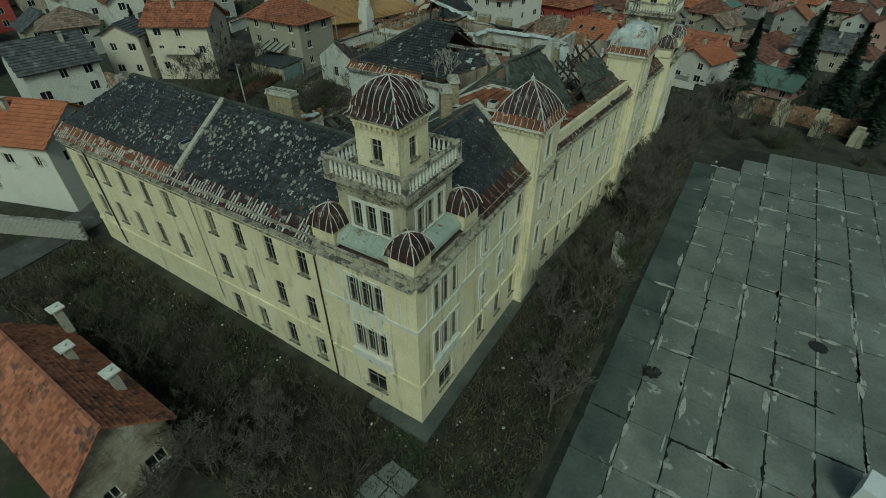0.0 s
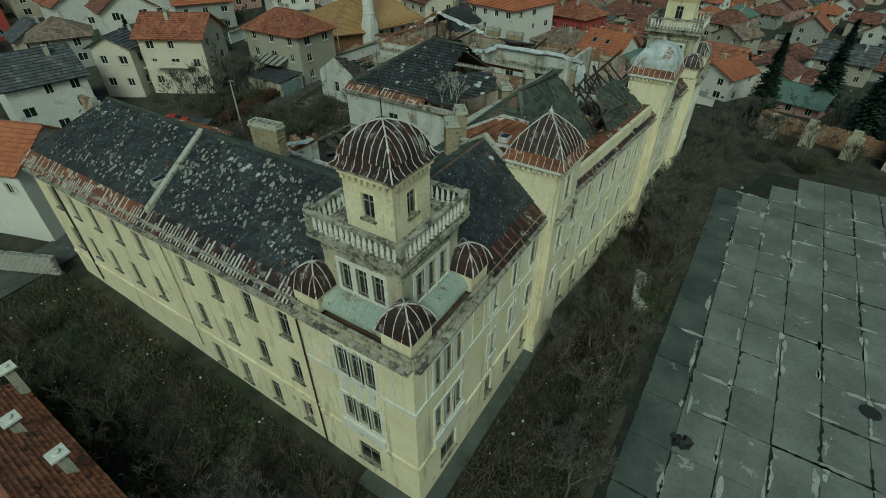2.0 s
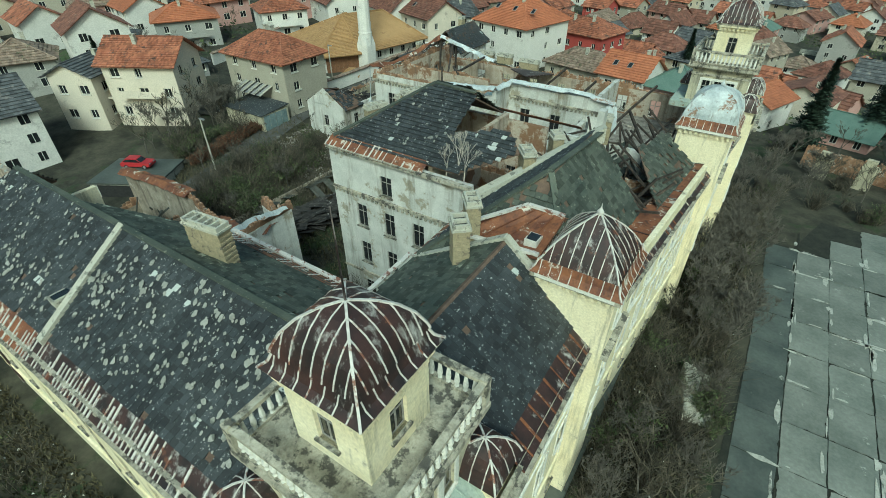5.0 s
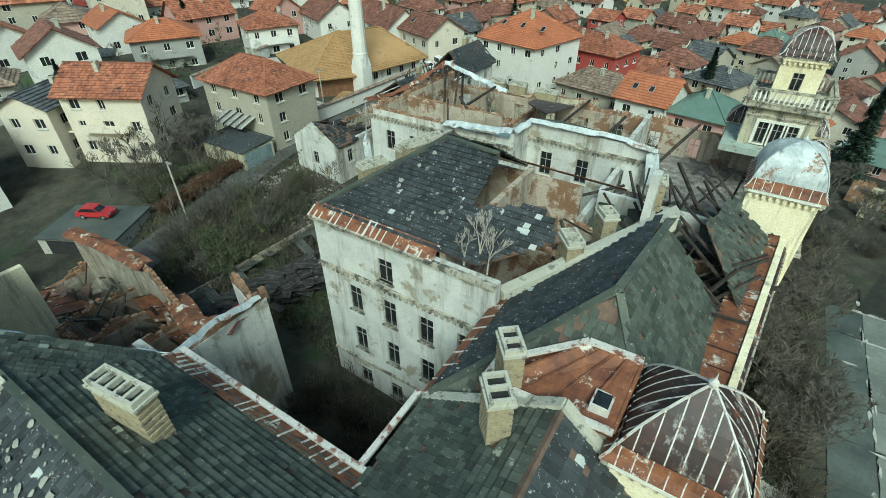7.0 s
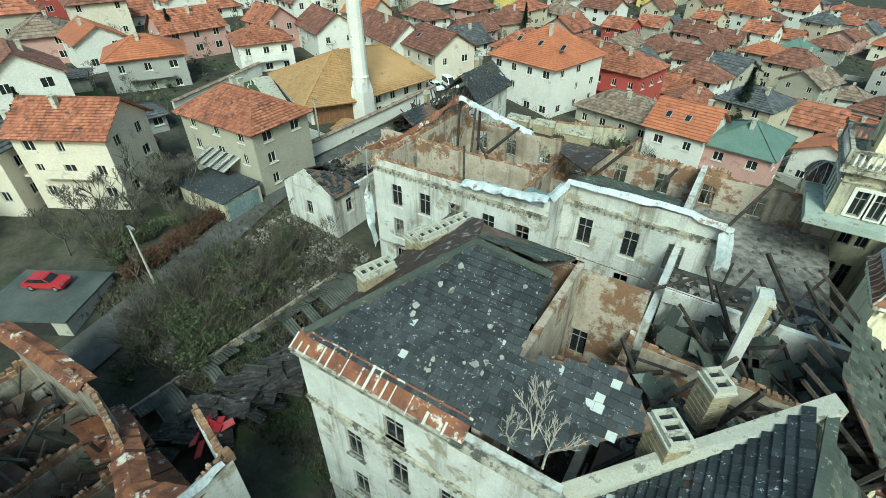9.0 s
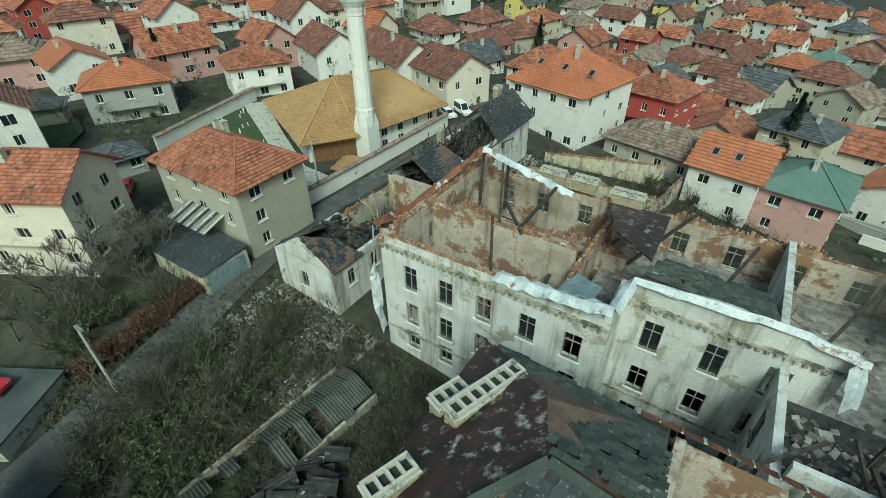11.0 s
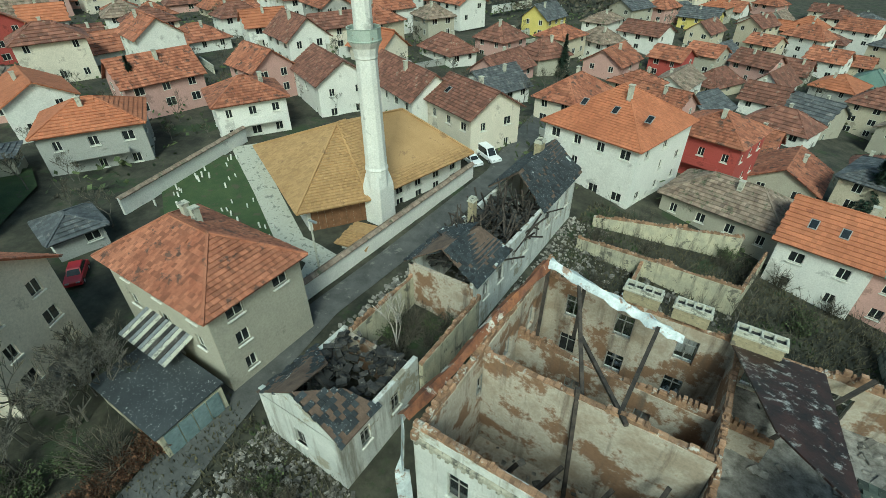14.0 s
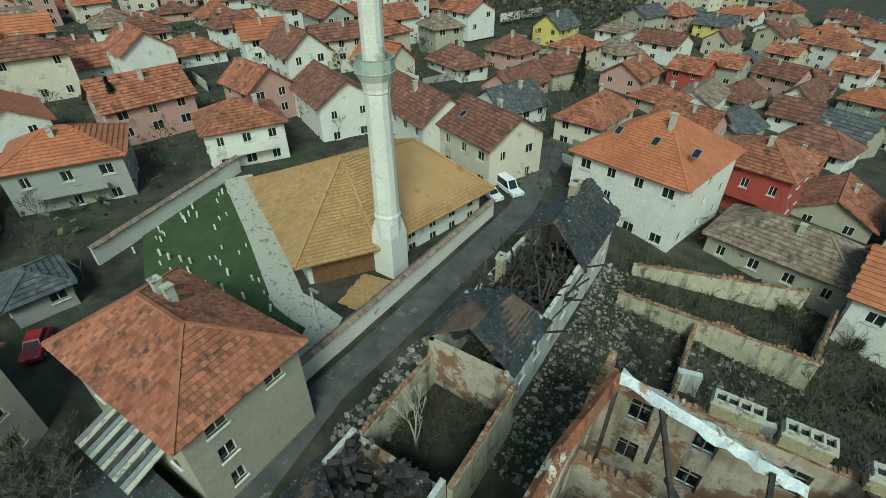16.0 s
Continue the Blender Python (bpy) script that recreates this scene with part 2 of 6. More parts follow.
# ---- builders ----
class MB:
    """Collects vertices and faces for one mesh."""
    def __init__(self):
        self.v, self.f = [], []

    def quad(self, *p):
        n = len(self.v)
        self.v += [tuple(q) for q in p]
        self.f.append(tuple(range(n, n + len(p))))
        return self

    def box(self, x0, y0, z0, x1, y1, z1, m=None):
        c = [Vector((x, y, z)) for x in (x0, x1) for y in (y0, y1) for z in (z0, z1)]
        if m is not None:
            c = [m @ q for q in c]
        n = len(self.v)
        self.v += [tuple(q) for q in c]
        self.f += [tuple(n + i for i in q) for q in ((0, 1, 3, 2), (4, 6, 7, 5), (0, 4, 5, 1), (2, 3, 7, 6), (0, 2, 6, 4), (1, 5, 7, 3))]
        return self

    def beam(self, a, b, w, h=None):
        """A squared bar from a to b."""
        a, b = Vector(a), Vector(b)
        d = b - a
        m = Matrix.Translation(a) @ d.to_track_quat("X", "Z").to_matrix().to_4x4()
        return self.box(0, -w / 2, -(h or w) / 2, d.length, w / 2, (h or w) / 2, m)

    def prism(self, poly, thick):
        """A flat polygon of 3D points made thick downwards."""
        p = [Vector(q) for q in poly]
        n = len(self.v)
        k = len(p)
        self.v += [tuple(q) for q in p] + [(q.x, q.y, q.z - thick) for q in p]
        self.f.append(tuple(range(n, n + k)))
        self.f.append(tuple(range(n + 2 * k - 1, n + k - 1, -1)))
        self.f += [(n + i, n + k + i, n + k + (i + 1) % k, n + (i + 1) % k) for i in range(k)]
        return self

    def tube(self, a, b, ra, rb, sides=6, cap=True):
        a, b = Vector(a), Vector(b)
        q = (b - a).to_track_quat("Z", "X")
        n = len(self.v)
        for c, r in ((a, ra), (b, rb)):
            for i in range(sides):
                t = 2 * math.pi * i / sides
                self.v.append(tuple(c + q @ Vector((r * math.cos(t), r * math.sin(t), 0))))
        self.f += [(n + i, n + (i + 1) % sides, n + sides + (i + 1) % sides, n + sides + i) for i in range(sides)]
        if cap:
            self.f += [tuple(range(n + sides, n + 2 * sides)), tuple(range(n + sides - 1, n - 1, -1))]
        return self

    def lathe(self, prof, cx, cy, sides, turn=0.0):
        n = len(self.v)
        for r, z in prof:
            for i in range(sides):
                t = 2 * math.pi * i / sides + turn
                self.v.append((cx + r * math.cos(t), cy + r * math.sin(t), z))
        for k in range(len(prof) - 1):
            self.f += [(n + k * sides + i, n + k * sides + (i + 1) % sides, n + (k + 1) * sides + (i + 1) % sides, n + (k + 1) * sides + i) for i in range(sides)]
        return self

    def add(self, o):
        n = len(self.v)
        self.v += o.v
        self.f += [tuple(n + i for i in q) for q in o.f]
        return self

    def mesh(self, name, material):
        me = bpy.data.meshes.new(name)
        me.from_pydata(self.v, [], self.f)
        me.materials.append(material)
        return me


def part(name, mb, material, parent, label="", kind=""):
    ob = new(name, mb.mesh(name, material) if isinstance(mb, MB) else mb)
    ob.parent = parent
    return tagged(ob, label=label, kind=kind)


def thing(name, label, category, m=None, group="", kind=""):
    ob = new(name)
    if m is not None:
        ob.matrix_basis = m
    return tagged(ob, label, category, group, kind)


def solid(name, mb, material, label, category, group="", kind=""):
    return tagged(new(name, mb.mesh(name, material)), label, category, group, kind)


CACHE = {}


def window(parent, m, w, h, style="old", broken=False):
    """A window at the pose m: x along the wall, y inwards, z up from the opening's foot."""
    key = (round(w, 2), round(h, 2), style)
    if style == "far":
        if key not in CACHE:
            me = MB().box(-0.06, -0.03, -0.06, w + 0.06, 0.12, 0).box(-0.06, -0.03, h, w + 0.06, 0.12, h + 0.06).box(-0.06, -0.03, 0, 0, 0.12, h).box(w, -0.03, 0, w + 0.06, 0.12, h).box(w / 2 - 0.04, 0.06, 0, w / 2 + 0.04, 0.1, h).box(0, 0.12, 0, w, 0.14, h).mesh("window", TRIM)
            me.materials.append(GLASS)
            for p in me.polygons[-6:]:
                p.material_index = 1
            CACHE[key] = me
        ob = part("window", CACHE[key], None, parent)
        ob.matrix_basis = m
        return ob
    if key not in CACHE:
        fr, pa, si, ca = MB(), MB(), MB(), MB()
        d = 0.16
        t = 0.07
        for x0, x1 in ((0, t), (w - t, w)):
            fr.box(x0, d, 0, x1, d + 0.08, h)
        fr.box(t, d, 0, w - t, d + 0.08, t).box(t, d, h - t, w - t, d + 0.08, h)
        fr.box(w / 2 - 0.04, d, t, w / 2 + 0.04, d + 0.07, h - t)
        if style != "house":
            fr.box(t, d, h * 0.66, w - t, d + 0.07, h * 0.66 + 0.07)
        pa.box(t, d + 0.03, t, w - t, d + 0.045, h - t)
        si.box(-0.12, -0.14, -0.12, w + 0.12, 0.2, 0)
        if style == "cased":
            for x0, x1 in ((-0.26, 0), (w, w + 0.26)):
                ca.box(x0, -0.07, -0.1, x1, 0.05, h)
            ca.box(-0.26, -0.09, h, w + 0.26, 0.05, h + 0.24)
        mt = {"old": FRAME, "cased": FRAME, "house": TRIM, "void": FRAME}[style]
        CACHE[key] = fr.mesh("window", mt), pa.mesh("pane", GLASS), si.mesh("sill", TRIM if style != "old" else STONE), ca.mesh("casing", TRIM)
    fr, pa, si, ca = CACHE[key]
    ob = part("window", fr, None, parent)
    ob.matrix_basis = m
    if not broken:
        part("pane", pa, None, ob)
    part("sill", si, None, ob)
    if style == "cased":
        part("casing", ca, None, ob)
    return ob


def wall(parent, p0, p1, z0, z1, material, holes=(), th=0.5, style="old", name="wall", broken=0.0, rnd=None, into=None):
    """An upright wall; its outer face runs from p0 to p1 with the outside to the right. holes: (from, to, foot, head) along it."""
    p0, p1 = Vector((*p0, 0)), Vector((*p1, 0))
    d = p1 - p0
    d.normalize()
    p0, p1 = p0 + d * 0.006, p1 - d * 0.006
    L = (p1 - p0).length
    inn = Vector((-d.y, d.x, 0))
    xs = sorted({0.0, L, *(v for q in holes for v in q[:2])})
    zs = sorted({z0, z1, *(v for q in holes for v in q[2:4])})
    nx, nz = len(xs) - 1, len(zs) - 1
    full = [[not any(q[0] - 1e-4 <= xs[i] and xs[i + 1] <= q[1] + 1e-4 and q[2] - 1e-4 <= zs[k] and zs[k + 1] <= q[3] + 1e-4 for q in holes) for k in range(nz)] for i in range(nx)]
    P = lambda a, z, y: p0 + d * a + inn * y + Vector((0, 0, z))
    mb = MB()
    ok = lambda i, k: 0 <= i < nx and 0 <= k < nz and full[i][k]
    for i in range(nx):
        for k in range(nz):
            if not full[i][k]:
                continue
            a, b, c, e = xs[i], xs[i + 1], zs[k], zs[k + 1]
            mb.quad(P(a, c, 0), P(b, c, 0), P(b, e, 0), P(a, e, 0)).quad(P(b, c, th), P(a, c, th), P(a, e, th), P(b, e, th))
            if not ok(i - 1, k):
                mb.quad(P(a, c, th), P(a, c, 0), P(a, e, 0), P(a, e, th))
            if not ok(i + 1, k):
                mb.quad(P(b, c, 0), P(b, c, th), P(b, e, th), P(b, e, 0))
            if not ok(i, k - 1):
                mb.quad(P(a, c, 0), P(a, c, th), P(b, c, th), P(b, c, 0))
            if not ok(i, k + 1):
                mb.quad(P(a, e, 0), P(b, e, 0), P(b, e, th), P(a, e, th))
    ob = part(name, mb, material, parent) if into is None else parent
    if into is not None:
        into.add(mb)
    rot = Matrix(((d.x, inn.x, 0, 0), (d.y, inn.y, 0, 0), (0, 0, 1, 0), (0, 0, 0, 1)))
    for q in holes:
        window(ob, Matrix.Translation(p0 + d * q[0] + Vector((0, 0, q[2]))) @ rot, q[1] - q[0], q[3] - q[2], q[4] if len(q) > 4 else style, rnd is not None and rnd.random() < broken)
    return ob


def inside(poly, a, b):
    c = False
    for i in range(len(poly)):
        (x0, y0), (x1, y1) = poly[i - 1], poly[i]
        if (y0 > b) != (y1 > b) and a < (x1 - x0) * (b - y0) / (y1 - y0) + x0:
            c = not c
    return c


def slope(parent, poly, material, tw=0.35, tl=0.4, rnd=None, lost=0.0, ragged=0.0, deck=DECK, name="roof", tiles="roof_tiles", thick=0.14, into=None):
    """A roof slope: a boarded deck on the polygon (its first edge is the eave) and laid tiles on it."""
    P = [Vector(p) for p in poly]
    dk = part(name, MB().prism(P, thick), deck if tw else material, parent) if into is None else into.add(MB().prism(P, thick))
    if not tw:
        return dk
    e = (P[1] - P[0]).normalized()
    nrm = Vector((0, 0, 0))
    for i in range(1, len(P) - 1):
        nrm += (P[i] - P[0]).cross(P[i + 1] - P[0])
    nrm.normalize()
    if nrm.z < 0:
        nrm = -nrm
    u = nrm.cross(e)
    if u.z < 0:
        u = -u
    q2 = [((p - P[0]).dot(e), (p - P[0]).dot(u)) for p in P]
    a0, a1 = min(q[0] for q in q2), max(q[0] for q in q2)
    b1 = max(q[1] for q in q2)
    rnd = rnd or random.Random(len(poly) + int(a1 * 10))
    mb = MB()
    row = 0
    b = tl * 0.4
    while b < b1:
        a = a0 + tw * (0.5 if row % 2 else 0.25)
        while a < a1:
            jit = ragged and (noise.noise((a * 0.4, b * 0.4, 3)) * ragged)
            if inside(q2, a + (jit or 0), b + (jit or 0)) and rnd.random() > lost + (0.5 * lost if noise.noise((a * 0.25, b * 0.25, 9.7)) > 0.2 else 0):
                j = rnd.uniform(-0.012, 0.012)
                w = tw * 0.48
                lo, hi = b - tl * 0.56, b + tl * 0.5
                o = P[0] + e * a
                A, B = o + u * (lo + j) - e * w, o + u * (lo + j) + e * w
                C, D = o + u * hi + e * w, o + u * hi - e * w
                k1 = nrm * (0.10 + tl * 0.06 + rnd.uniform(0, 0.02))
                k2, k0 = nrm * 0.03, nrm * 0.01
                n = len(mb.v)
                mb.v += [tuple(v) for v in (A + k1, B + k1, C + k2, D + k2, A + k0, B + k0)]
                mb.f += [(n, n + 1, n + 2, n + 3), (n, n + 4, n + 5, n + 1), (n, n + 3, n + 4), (n + 1, n + 5, n + 2)]
            a += tw
        b += tl
        row += 1
    if into is not None:
        into.add(mb)
    elif mb.v:
        part(tiles, mb, material, dk, kind="stuff")
    return dk


def sheet(parent, a, b, c, d, material, step=0.6, name="metal_sheet", seam=SEAM, th=0.05):
    """A seamed metal strip with corners a, b along the foot and d, c along the head."""
    a, b, c, d = (Vector(v) for v in (a, b, c, d))
    ob = part(name, MB().prism([a, b, c, d], th), material, parent)
    n = max(1, int((b - a).length / step))
    mb = MB()
    up = Vector((0, 0, 0.03))
    sr_ = random.Random(int(a.x * 3 + a.y * 5 + n))
    for i in range(n + 1):
        if sr_.random() < 0.3 and n > 12:
            continue
        f = i / n
        g = sr_.choice((1.0, 1.0, 0.75, 0.5)) if n > 12 else 1.0
        mb.beam(a.lerp(b, f) + up, a.lerp(b, f).lerp(d.lerp(c, f), g) + up, 0.09 * sr_.choice((0.6, 1, 1, 1.6)), 0.06)
    part("seams", mb, seam, ob, kind="stuff")
    return ob


def sq_dome(parent, cx, cy, prof, material, ribs=5, seam=SEAM, rib_w=0.05):
    """A square dome: prof lists (half width, height); raised seams run up every face."""
    mb, sm = MB(), MB()
    s2 = math.sqrt(2)
    mb.lathe([(h * s2, z) for h, z in prof], cx, cy, 4, math.pi / 4)
    for s in range(4):
        r = Matrix.Translation((cx, cy, 0)) @ Matrix.Rotation(s * math.pi / 2, 4, "Z")
        for (h0, z0), (h1, z1) in zip(prof, prof[1:]):
            sm.beam(r @ Vector((h0, h0, z0)), r @ Vector((h1, h1, z1)), rib_w * 1.7)
        for i in range(1, ribs):
            y = (-1 + 2 * i / ribs) * prof[0][0]
            for (h0, z0), (h1, z1) in zip(prof, prof[1:]):
                if h0 <= abs(y) + 0.02:
                    break
                k = min(1.0, (h0 - abs(y)) / max(1e-4, h0 - h1))
                sm.beam(r @ Vector((h0, y, z0)), r @ Vector((h0 + (h1 - h0) * k, y, z0 + (z1 - z0) * k)), rib_w)
    ob = part("dome", mb, material, parent)
    part("seams", sm, seam, ob, kind="stuff")
    return ob


def dentils(parent, p0, p1, z, out=0.14, step=0.5, material=STONE):
    """A row of small brackets under a cornice."""
    p0, p1 = Vector((*p0, z)), Vector((*p1, z))
    d = (p1 - p0).normalized()
    o = Vector((d.y, -d.x, 0)) * out
    mb = MB()
    n = int((p1 - p0).length / step)
    for i in range(n):
        q = p0 + d * (step * (i + 0.5))
        mb.beam(q + o * 0.3 - d * 0.11, q + o * 0.3 + d * 0.11, out * 1.6, 0.34)
    return part("bracket_row", mb, material, parent, kind="stuff")


def course(parent, p0, p1, z0, z1, out, material=STONE, name="cornice"):
    """A projecting band along a wall's outer face."""
    p0, p1 = Vector((*p0, 0)), Vector((*p1, 0))
    d = (p1 - p0).normalized()
    o = Vector((d.y, -d.x, 0)) * out
    q = [p0 - d * out * 0.0, p1 + d * out * 0.0, p1 + o, p0 + o]
    return part(name, MB().prism([(v.x, v.y, z1) for v in q], z1 - z0), material, parent)


def ragged_top(parent, p0, p1, z, th, rnd, amp=1.0, material=BRICK, name="broken_brickwork"):
    """Loose bricks and stumps along a ruined wall's head."""
    p0, p1 = Vector((*p0, z)), Vector((*p1, z))
    d = (p1 - p0).normalized()
    inn = Vector((-d.y, d.x, 0))
    mb = MB()
    L = (p1 - p0).length
    a = 0.0
    while a < L:
        w = rnd.uniform(0.25, 0.6)
        hgt = max(0.08, amp * (0.45 + noise.noise((a * 0.35, p0.x, p0.y)) + rnd.uniform(-0.15, 0.15)))
        m = Matrix.Translation(p0 + d * a) @ Matrix(((d.x, inn.x, 0, 0), (d.y, inn.y, 0, 0), (0, 0, 1, 0), (0, 0, 0, 1)))
        mb.box(0, 0.02 + rnd.uniform(0, 0.06), -0.2, w, th - 0.02 - rnd.uniform(0, 0.08), hgt * 0.6, m)
        mb.box(0.03, 0.06, hgt * 0.6, w * rnd.uniform(0.5, 0.95), th * rnd.uniform(0.5, 0.9), hgt, m)
        a += w
    return part(name, mb, material, parent, kind="stuff")


def debris(mb, rnd, x0, x1, y0, y1, zf, n, smin, smax, flat=0.5):
    for _ in range(n):
        x, y = rnd.uniform(x0, x1), rnd.uniform(y0, y1)
        s = rnd.uniform(smin, smax) * rnd.choice((0.5, 0.7, 1))
        m = Matrix.Translation((x, y, zf(x, y) + s * flat * 0.3)) @ Euler((rnd.uniform(-0.5, 0.5), rnd.uniform(-0.5, 0.5), rnd.uniform(0, 6.3))).to_matrix().to_4x4()
        mb.box(-s / 2, -s * rnd.uniform(0.2, 0.5), -s * flat / 2, s / 2, s * rnd.uniform(0.2, 0.5), s * flat / 2, m)


def chimney(m, w, l, h, holes, label="square brick chimney with a pale concrete cap on the roof"):
    """A brick chimney with a slab cap on which the flue holes show."""
    ob = thing("chimney", label, "chimney", m, "roof chimneys")
    prof = []
    for i in range(int(h / 0.16)):
        g = 0.70 if i % 2 else 0.68
        prof += [(g, i * 0.16), (g, i * 0.16 + 0.158)]
    sh = MB().lathe(prof + [(0.70, h)], 0, 0, 4, math.pi / 4)
    sh.v = [(x * w, y * l, z) for x, y, z in sh.v]
    part("shaft", sh, CHIMB, ob)
    cap = MB()
    n = holes
    cap.box(-w / 2 - 0.08, -l / 2 - 0.08, h, w / 2 + 0.08, l / 2 + 0.08, h + 0.14)
    t = 0.14
    s = (l - t) / n
    for x0, x1 in ((-w / 2, -w / 2 + t), (w / 2 - t, w / 2)):
        cap.box(x0, -l / 2, h + 0.14, x1, l / 2, h + 0.42)
    for k in range(n + 1):
        y = -l / 2 + k * s
        cap.box(-w / 2 + t, y, h + 0.14, w / 2 - t, y + t, h + 0.42)
    part("cap", cap, CONC, ob)
    # black plates stand in for the shade down the flue holes
    fl = MB()
    for k in range(n):
        y = -l / 2 + k * s + t
        fl.box(-w / 2 + t, y, h + 0.142, w / 2 - t, y + s - t, h + 0.16)
    part("flue", fl, TYRE, ob)
    return ob


def smooth(a, b, v):
    t = min(1, max(0, (v - a) / (b - a)))
    return t * t * (3 - 2 * t)


def gz(x, y):
    """The ground's height: it climbs westwards behind the building and falls away far to the north-east."""
    w = min(1, max(0, (-x - 1) / 60)) ** 0.85
    yv = 0.45 + 0.55 * min(1, max(0, y / 45))
    z = -0.45 + 8.2 * w * yv + 2.5 * smooth(-70, -120, x)
    z -= 9 * smooth(100, 175, y) * min(1, max(0, (x + 115) / 60))
    z += 26 * smooth(250, 420, math.hypot(x + 120, y - 20)) * smooth(-40, -130, x)
    return z


# ---- ground, one sheet to the horizon ----
def axis(lo, hi, near0, near1, fine, far):
    v, x = [], lo
    while x < hi:
        v.append(x)
        x += fine if near0 <= x <= near1 else far
    return v + [hi]


gx, gy = axis(-2500, 2500, -130, 60, 2.0, 60), axis(-2500, 2500, -60, 130, 2.0, 60)
gv = [(x, y, gz(x, y) + (0.12 * noise.noise((x * 0.3, y * 0.3, 0)) if -130 < x < 9 and y < 130 else 0)) for y in gy for x in gx]
gf = [(j * len(gx) + i, j * len(gx) + i + 1, (j + 1) * len(gx) + i + 1, (j + 1) * len(gx) + i) for j in range(len(gy) - 1) for i in range(len(gx) - 1)]
g_mb = MB()
g_mb.v, g_mb.f = gv, gf
ground = solid("ground", g_mb, EARTH, "dark wet earth with patchy winter grass and leaf litter", "ground", kind="structure")

# ---- the derelict building ----
rnd = random.Random(4)
south = thing("south_wing", "long three-storey yellow plaster wing with a dark slate roof", "building wing")
ROWS3 = ((1.7, 4.4), (6.9, 9.5), (11.8, 14.3))
holes = []
X0 = -46.2
for c in (-43.3, -39.8, -36.2, -32.4, -28.7, -22.4, -18.7, -14.8, -11.1):
    for z0, z1 in ROWS3:
        if z0 > gz(c, 0) + 0.3:
            holes.append((c - 0.6 - X0, c + 0.6 - X0, z0, z1))
wall(south, (X0, 0), (-9.2, 0), -1, 15.4, PLASTER_Y, holes, rnd=rnd, broken=0.25)
wall(south, (X0, 13), (X0, 0), -1, 15.4, PLASTER_Y, [(a, a + 1.2, z0, z1) for a in (3, 6, 9) for z0, z1 in ROWS3[1:]])
wall(south, (-29, 13), (X0, 13), -1, 9, PLASTER_I, [])
ragged_top(south, (-29, 13), (X0, 13), 9, 0.5, rnd, 1.5)
wall(south, (-12.5, 13), (-29, 13), -1, 17, PLASTER_W, [(a, a + 1.2, z0, z1) for a in (3, 6.5, 10) for z0, z1 in ROWS3])
# floors added inside so no light leaks through behind the windows
for z in (5.3, 10.4, 15.2):
    part("floor_slab", MB().box(-31, 0.5, z, -0.5, 12.5, z + 0.25).box(X0 + 0.5, 0.5, z, -31, 7.4 if z > 6 else 12.5, z + 0.25), DECK, south)
wall(south, (-31, 7.2), (X0, 7.2), 0, 20.6, PLASTER_I, [(a, a + 1.2, 11.3, 13.6) for a in (3, 7, 11)], 0.4, "void", "inner_wall")
course(south, (X0, 0), (-9.2, 0), 5.3, 5.6, 0.14, PLASTER_Y, "string_course")
course(south, (X0, 0), (-9.2, 0), 15.4, 15.62, 0.5, STONE)
course(south, (X0, 0), (-9.2, 0), 14.62, 14.75, 0.10, STONE, "string_course")
dentils(south, (X0, 0), (-9.2, 0), 15.2)
attic = MB().box(X0, -0.05, 15.62, -9.2, 0.35, 16.35)
for i in range(46):
    attic.box(X0 + 0.3 + i * 0.8, -0.12, 15.66, X0 + 0.62 + i * 0.8, -0.05, 16.2)
part("parapet", attic, STONE, south)
part("downpipe", MB().tube((-41.9, -0.12, 15.2), (-41.9, -0.12, 3.2), 0.08, 0.08), RUSTD, south)
part("downpipe", MB().tube((-9.35, -0.12, 14.6), (-9.35, -0.12, 0), 0.07, 0.07), RUSTD, south)
part("downpipe", MB().tube((-24.6, -0.12, 14.8), (-24.6, -0.12, 3), 0.05, 0.05), STONE, south)
for xa, xb, mt in ((X0 - 0.1, -27, RUST), (-27, -9, RUSTD)):
    sheet(south, (xa, -0.35, 15.95), (xb, -0.35, 15.95), (xb, 1.0, 17.0), (xa, 1.0, 17.0), mt, 0.34, "gutter_sheet")
slope(south, [(X0 - 0.1, 1.0, 17.0), (-26.3, 1.0, 17.0), (-26.3, 7.1, 21.2), (X0 + 5.5, 7.1, 21.2)], SLATE, 0.42, 0.42, lost=0.015)
slope(south, [(-26.0, 1.0, 17.0), (-8.4, 1.0, 17.0), (-5.8, 7.1, 21.2), (-26.0, 7.1, 21.2)], SLATE, 0.42, 0.42, lost=0.01)
slope(south, [(-12.5, 13.1, 17.3), (-25.8, 13.1, 17.3), (-25.8, 7.1, 21.2), (-5.8, 7.1, 21.2)], SLATE2, 0.42, 0.42, lost=0.02)
slope(south, [(-25.8, 13.1, 17.3), (-31, 8.2, 20.49), (-31.5, 7.1, 21.2), (-25.8, 7.1, 21.2)], SLATE2, 0.42, 0.42, lost=0.06)
slope(south, [(X0 - 0.1, 10.5, 17.0), (X0 - 0.1, 1.0, 17.0), (X0 + 5.5, 7.1, 21.2)], SLATE, 0.42, 0.42, lost=0.03)
part("fire_wall", MB().prism([(-26.4, 0.6, 17.1), (-25.9, 0.6, 17.1), (-25.9, 7.1, 21.5), (-26.4, 7.1, 21.5)], 0.5), CONC, south)
part("ridge_cap", MB().beam((X0 + 5.5, 7.1, 21.3), (-6, 7.1, 21.3), 0.35, 0.14), SLATE2, south)
sheet(south, (-12.3, 13.6, 17.1), (-25.9, 13.6, 17.1), (-25.9, 12.7, 17.7), (-12.3, 12.7, 17.7), RUST, 0.5, "gutter_sheet")
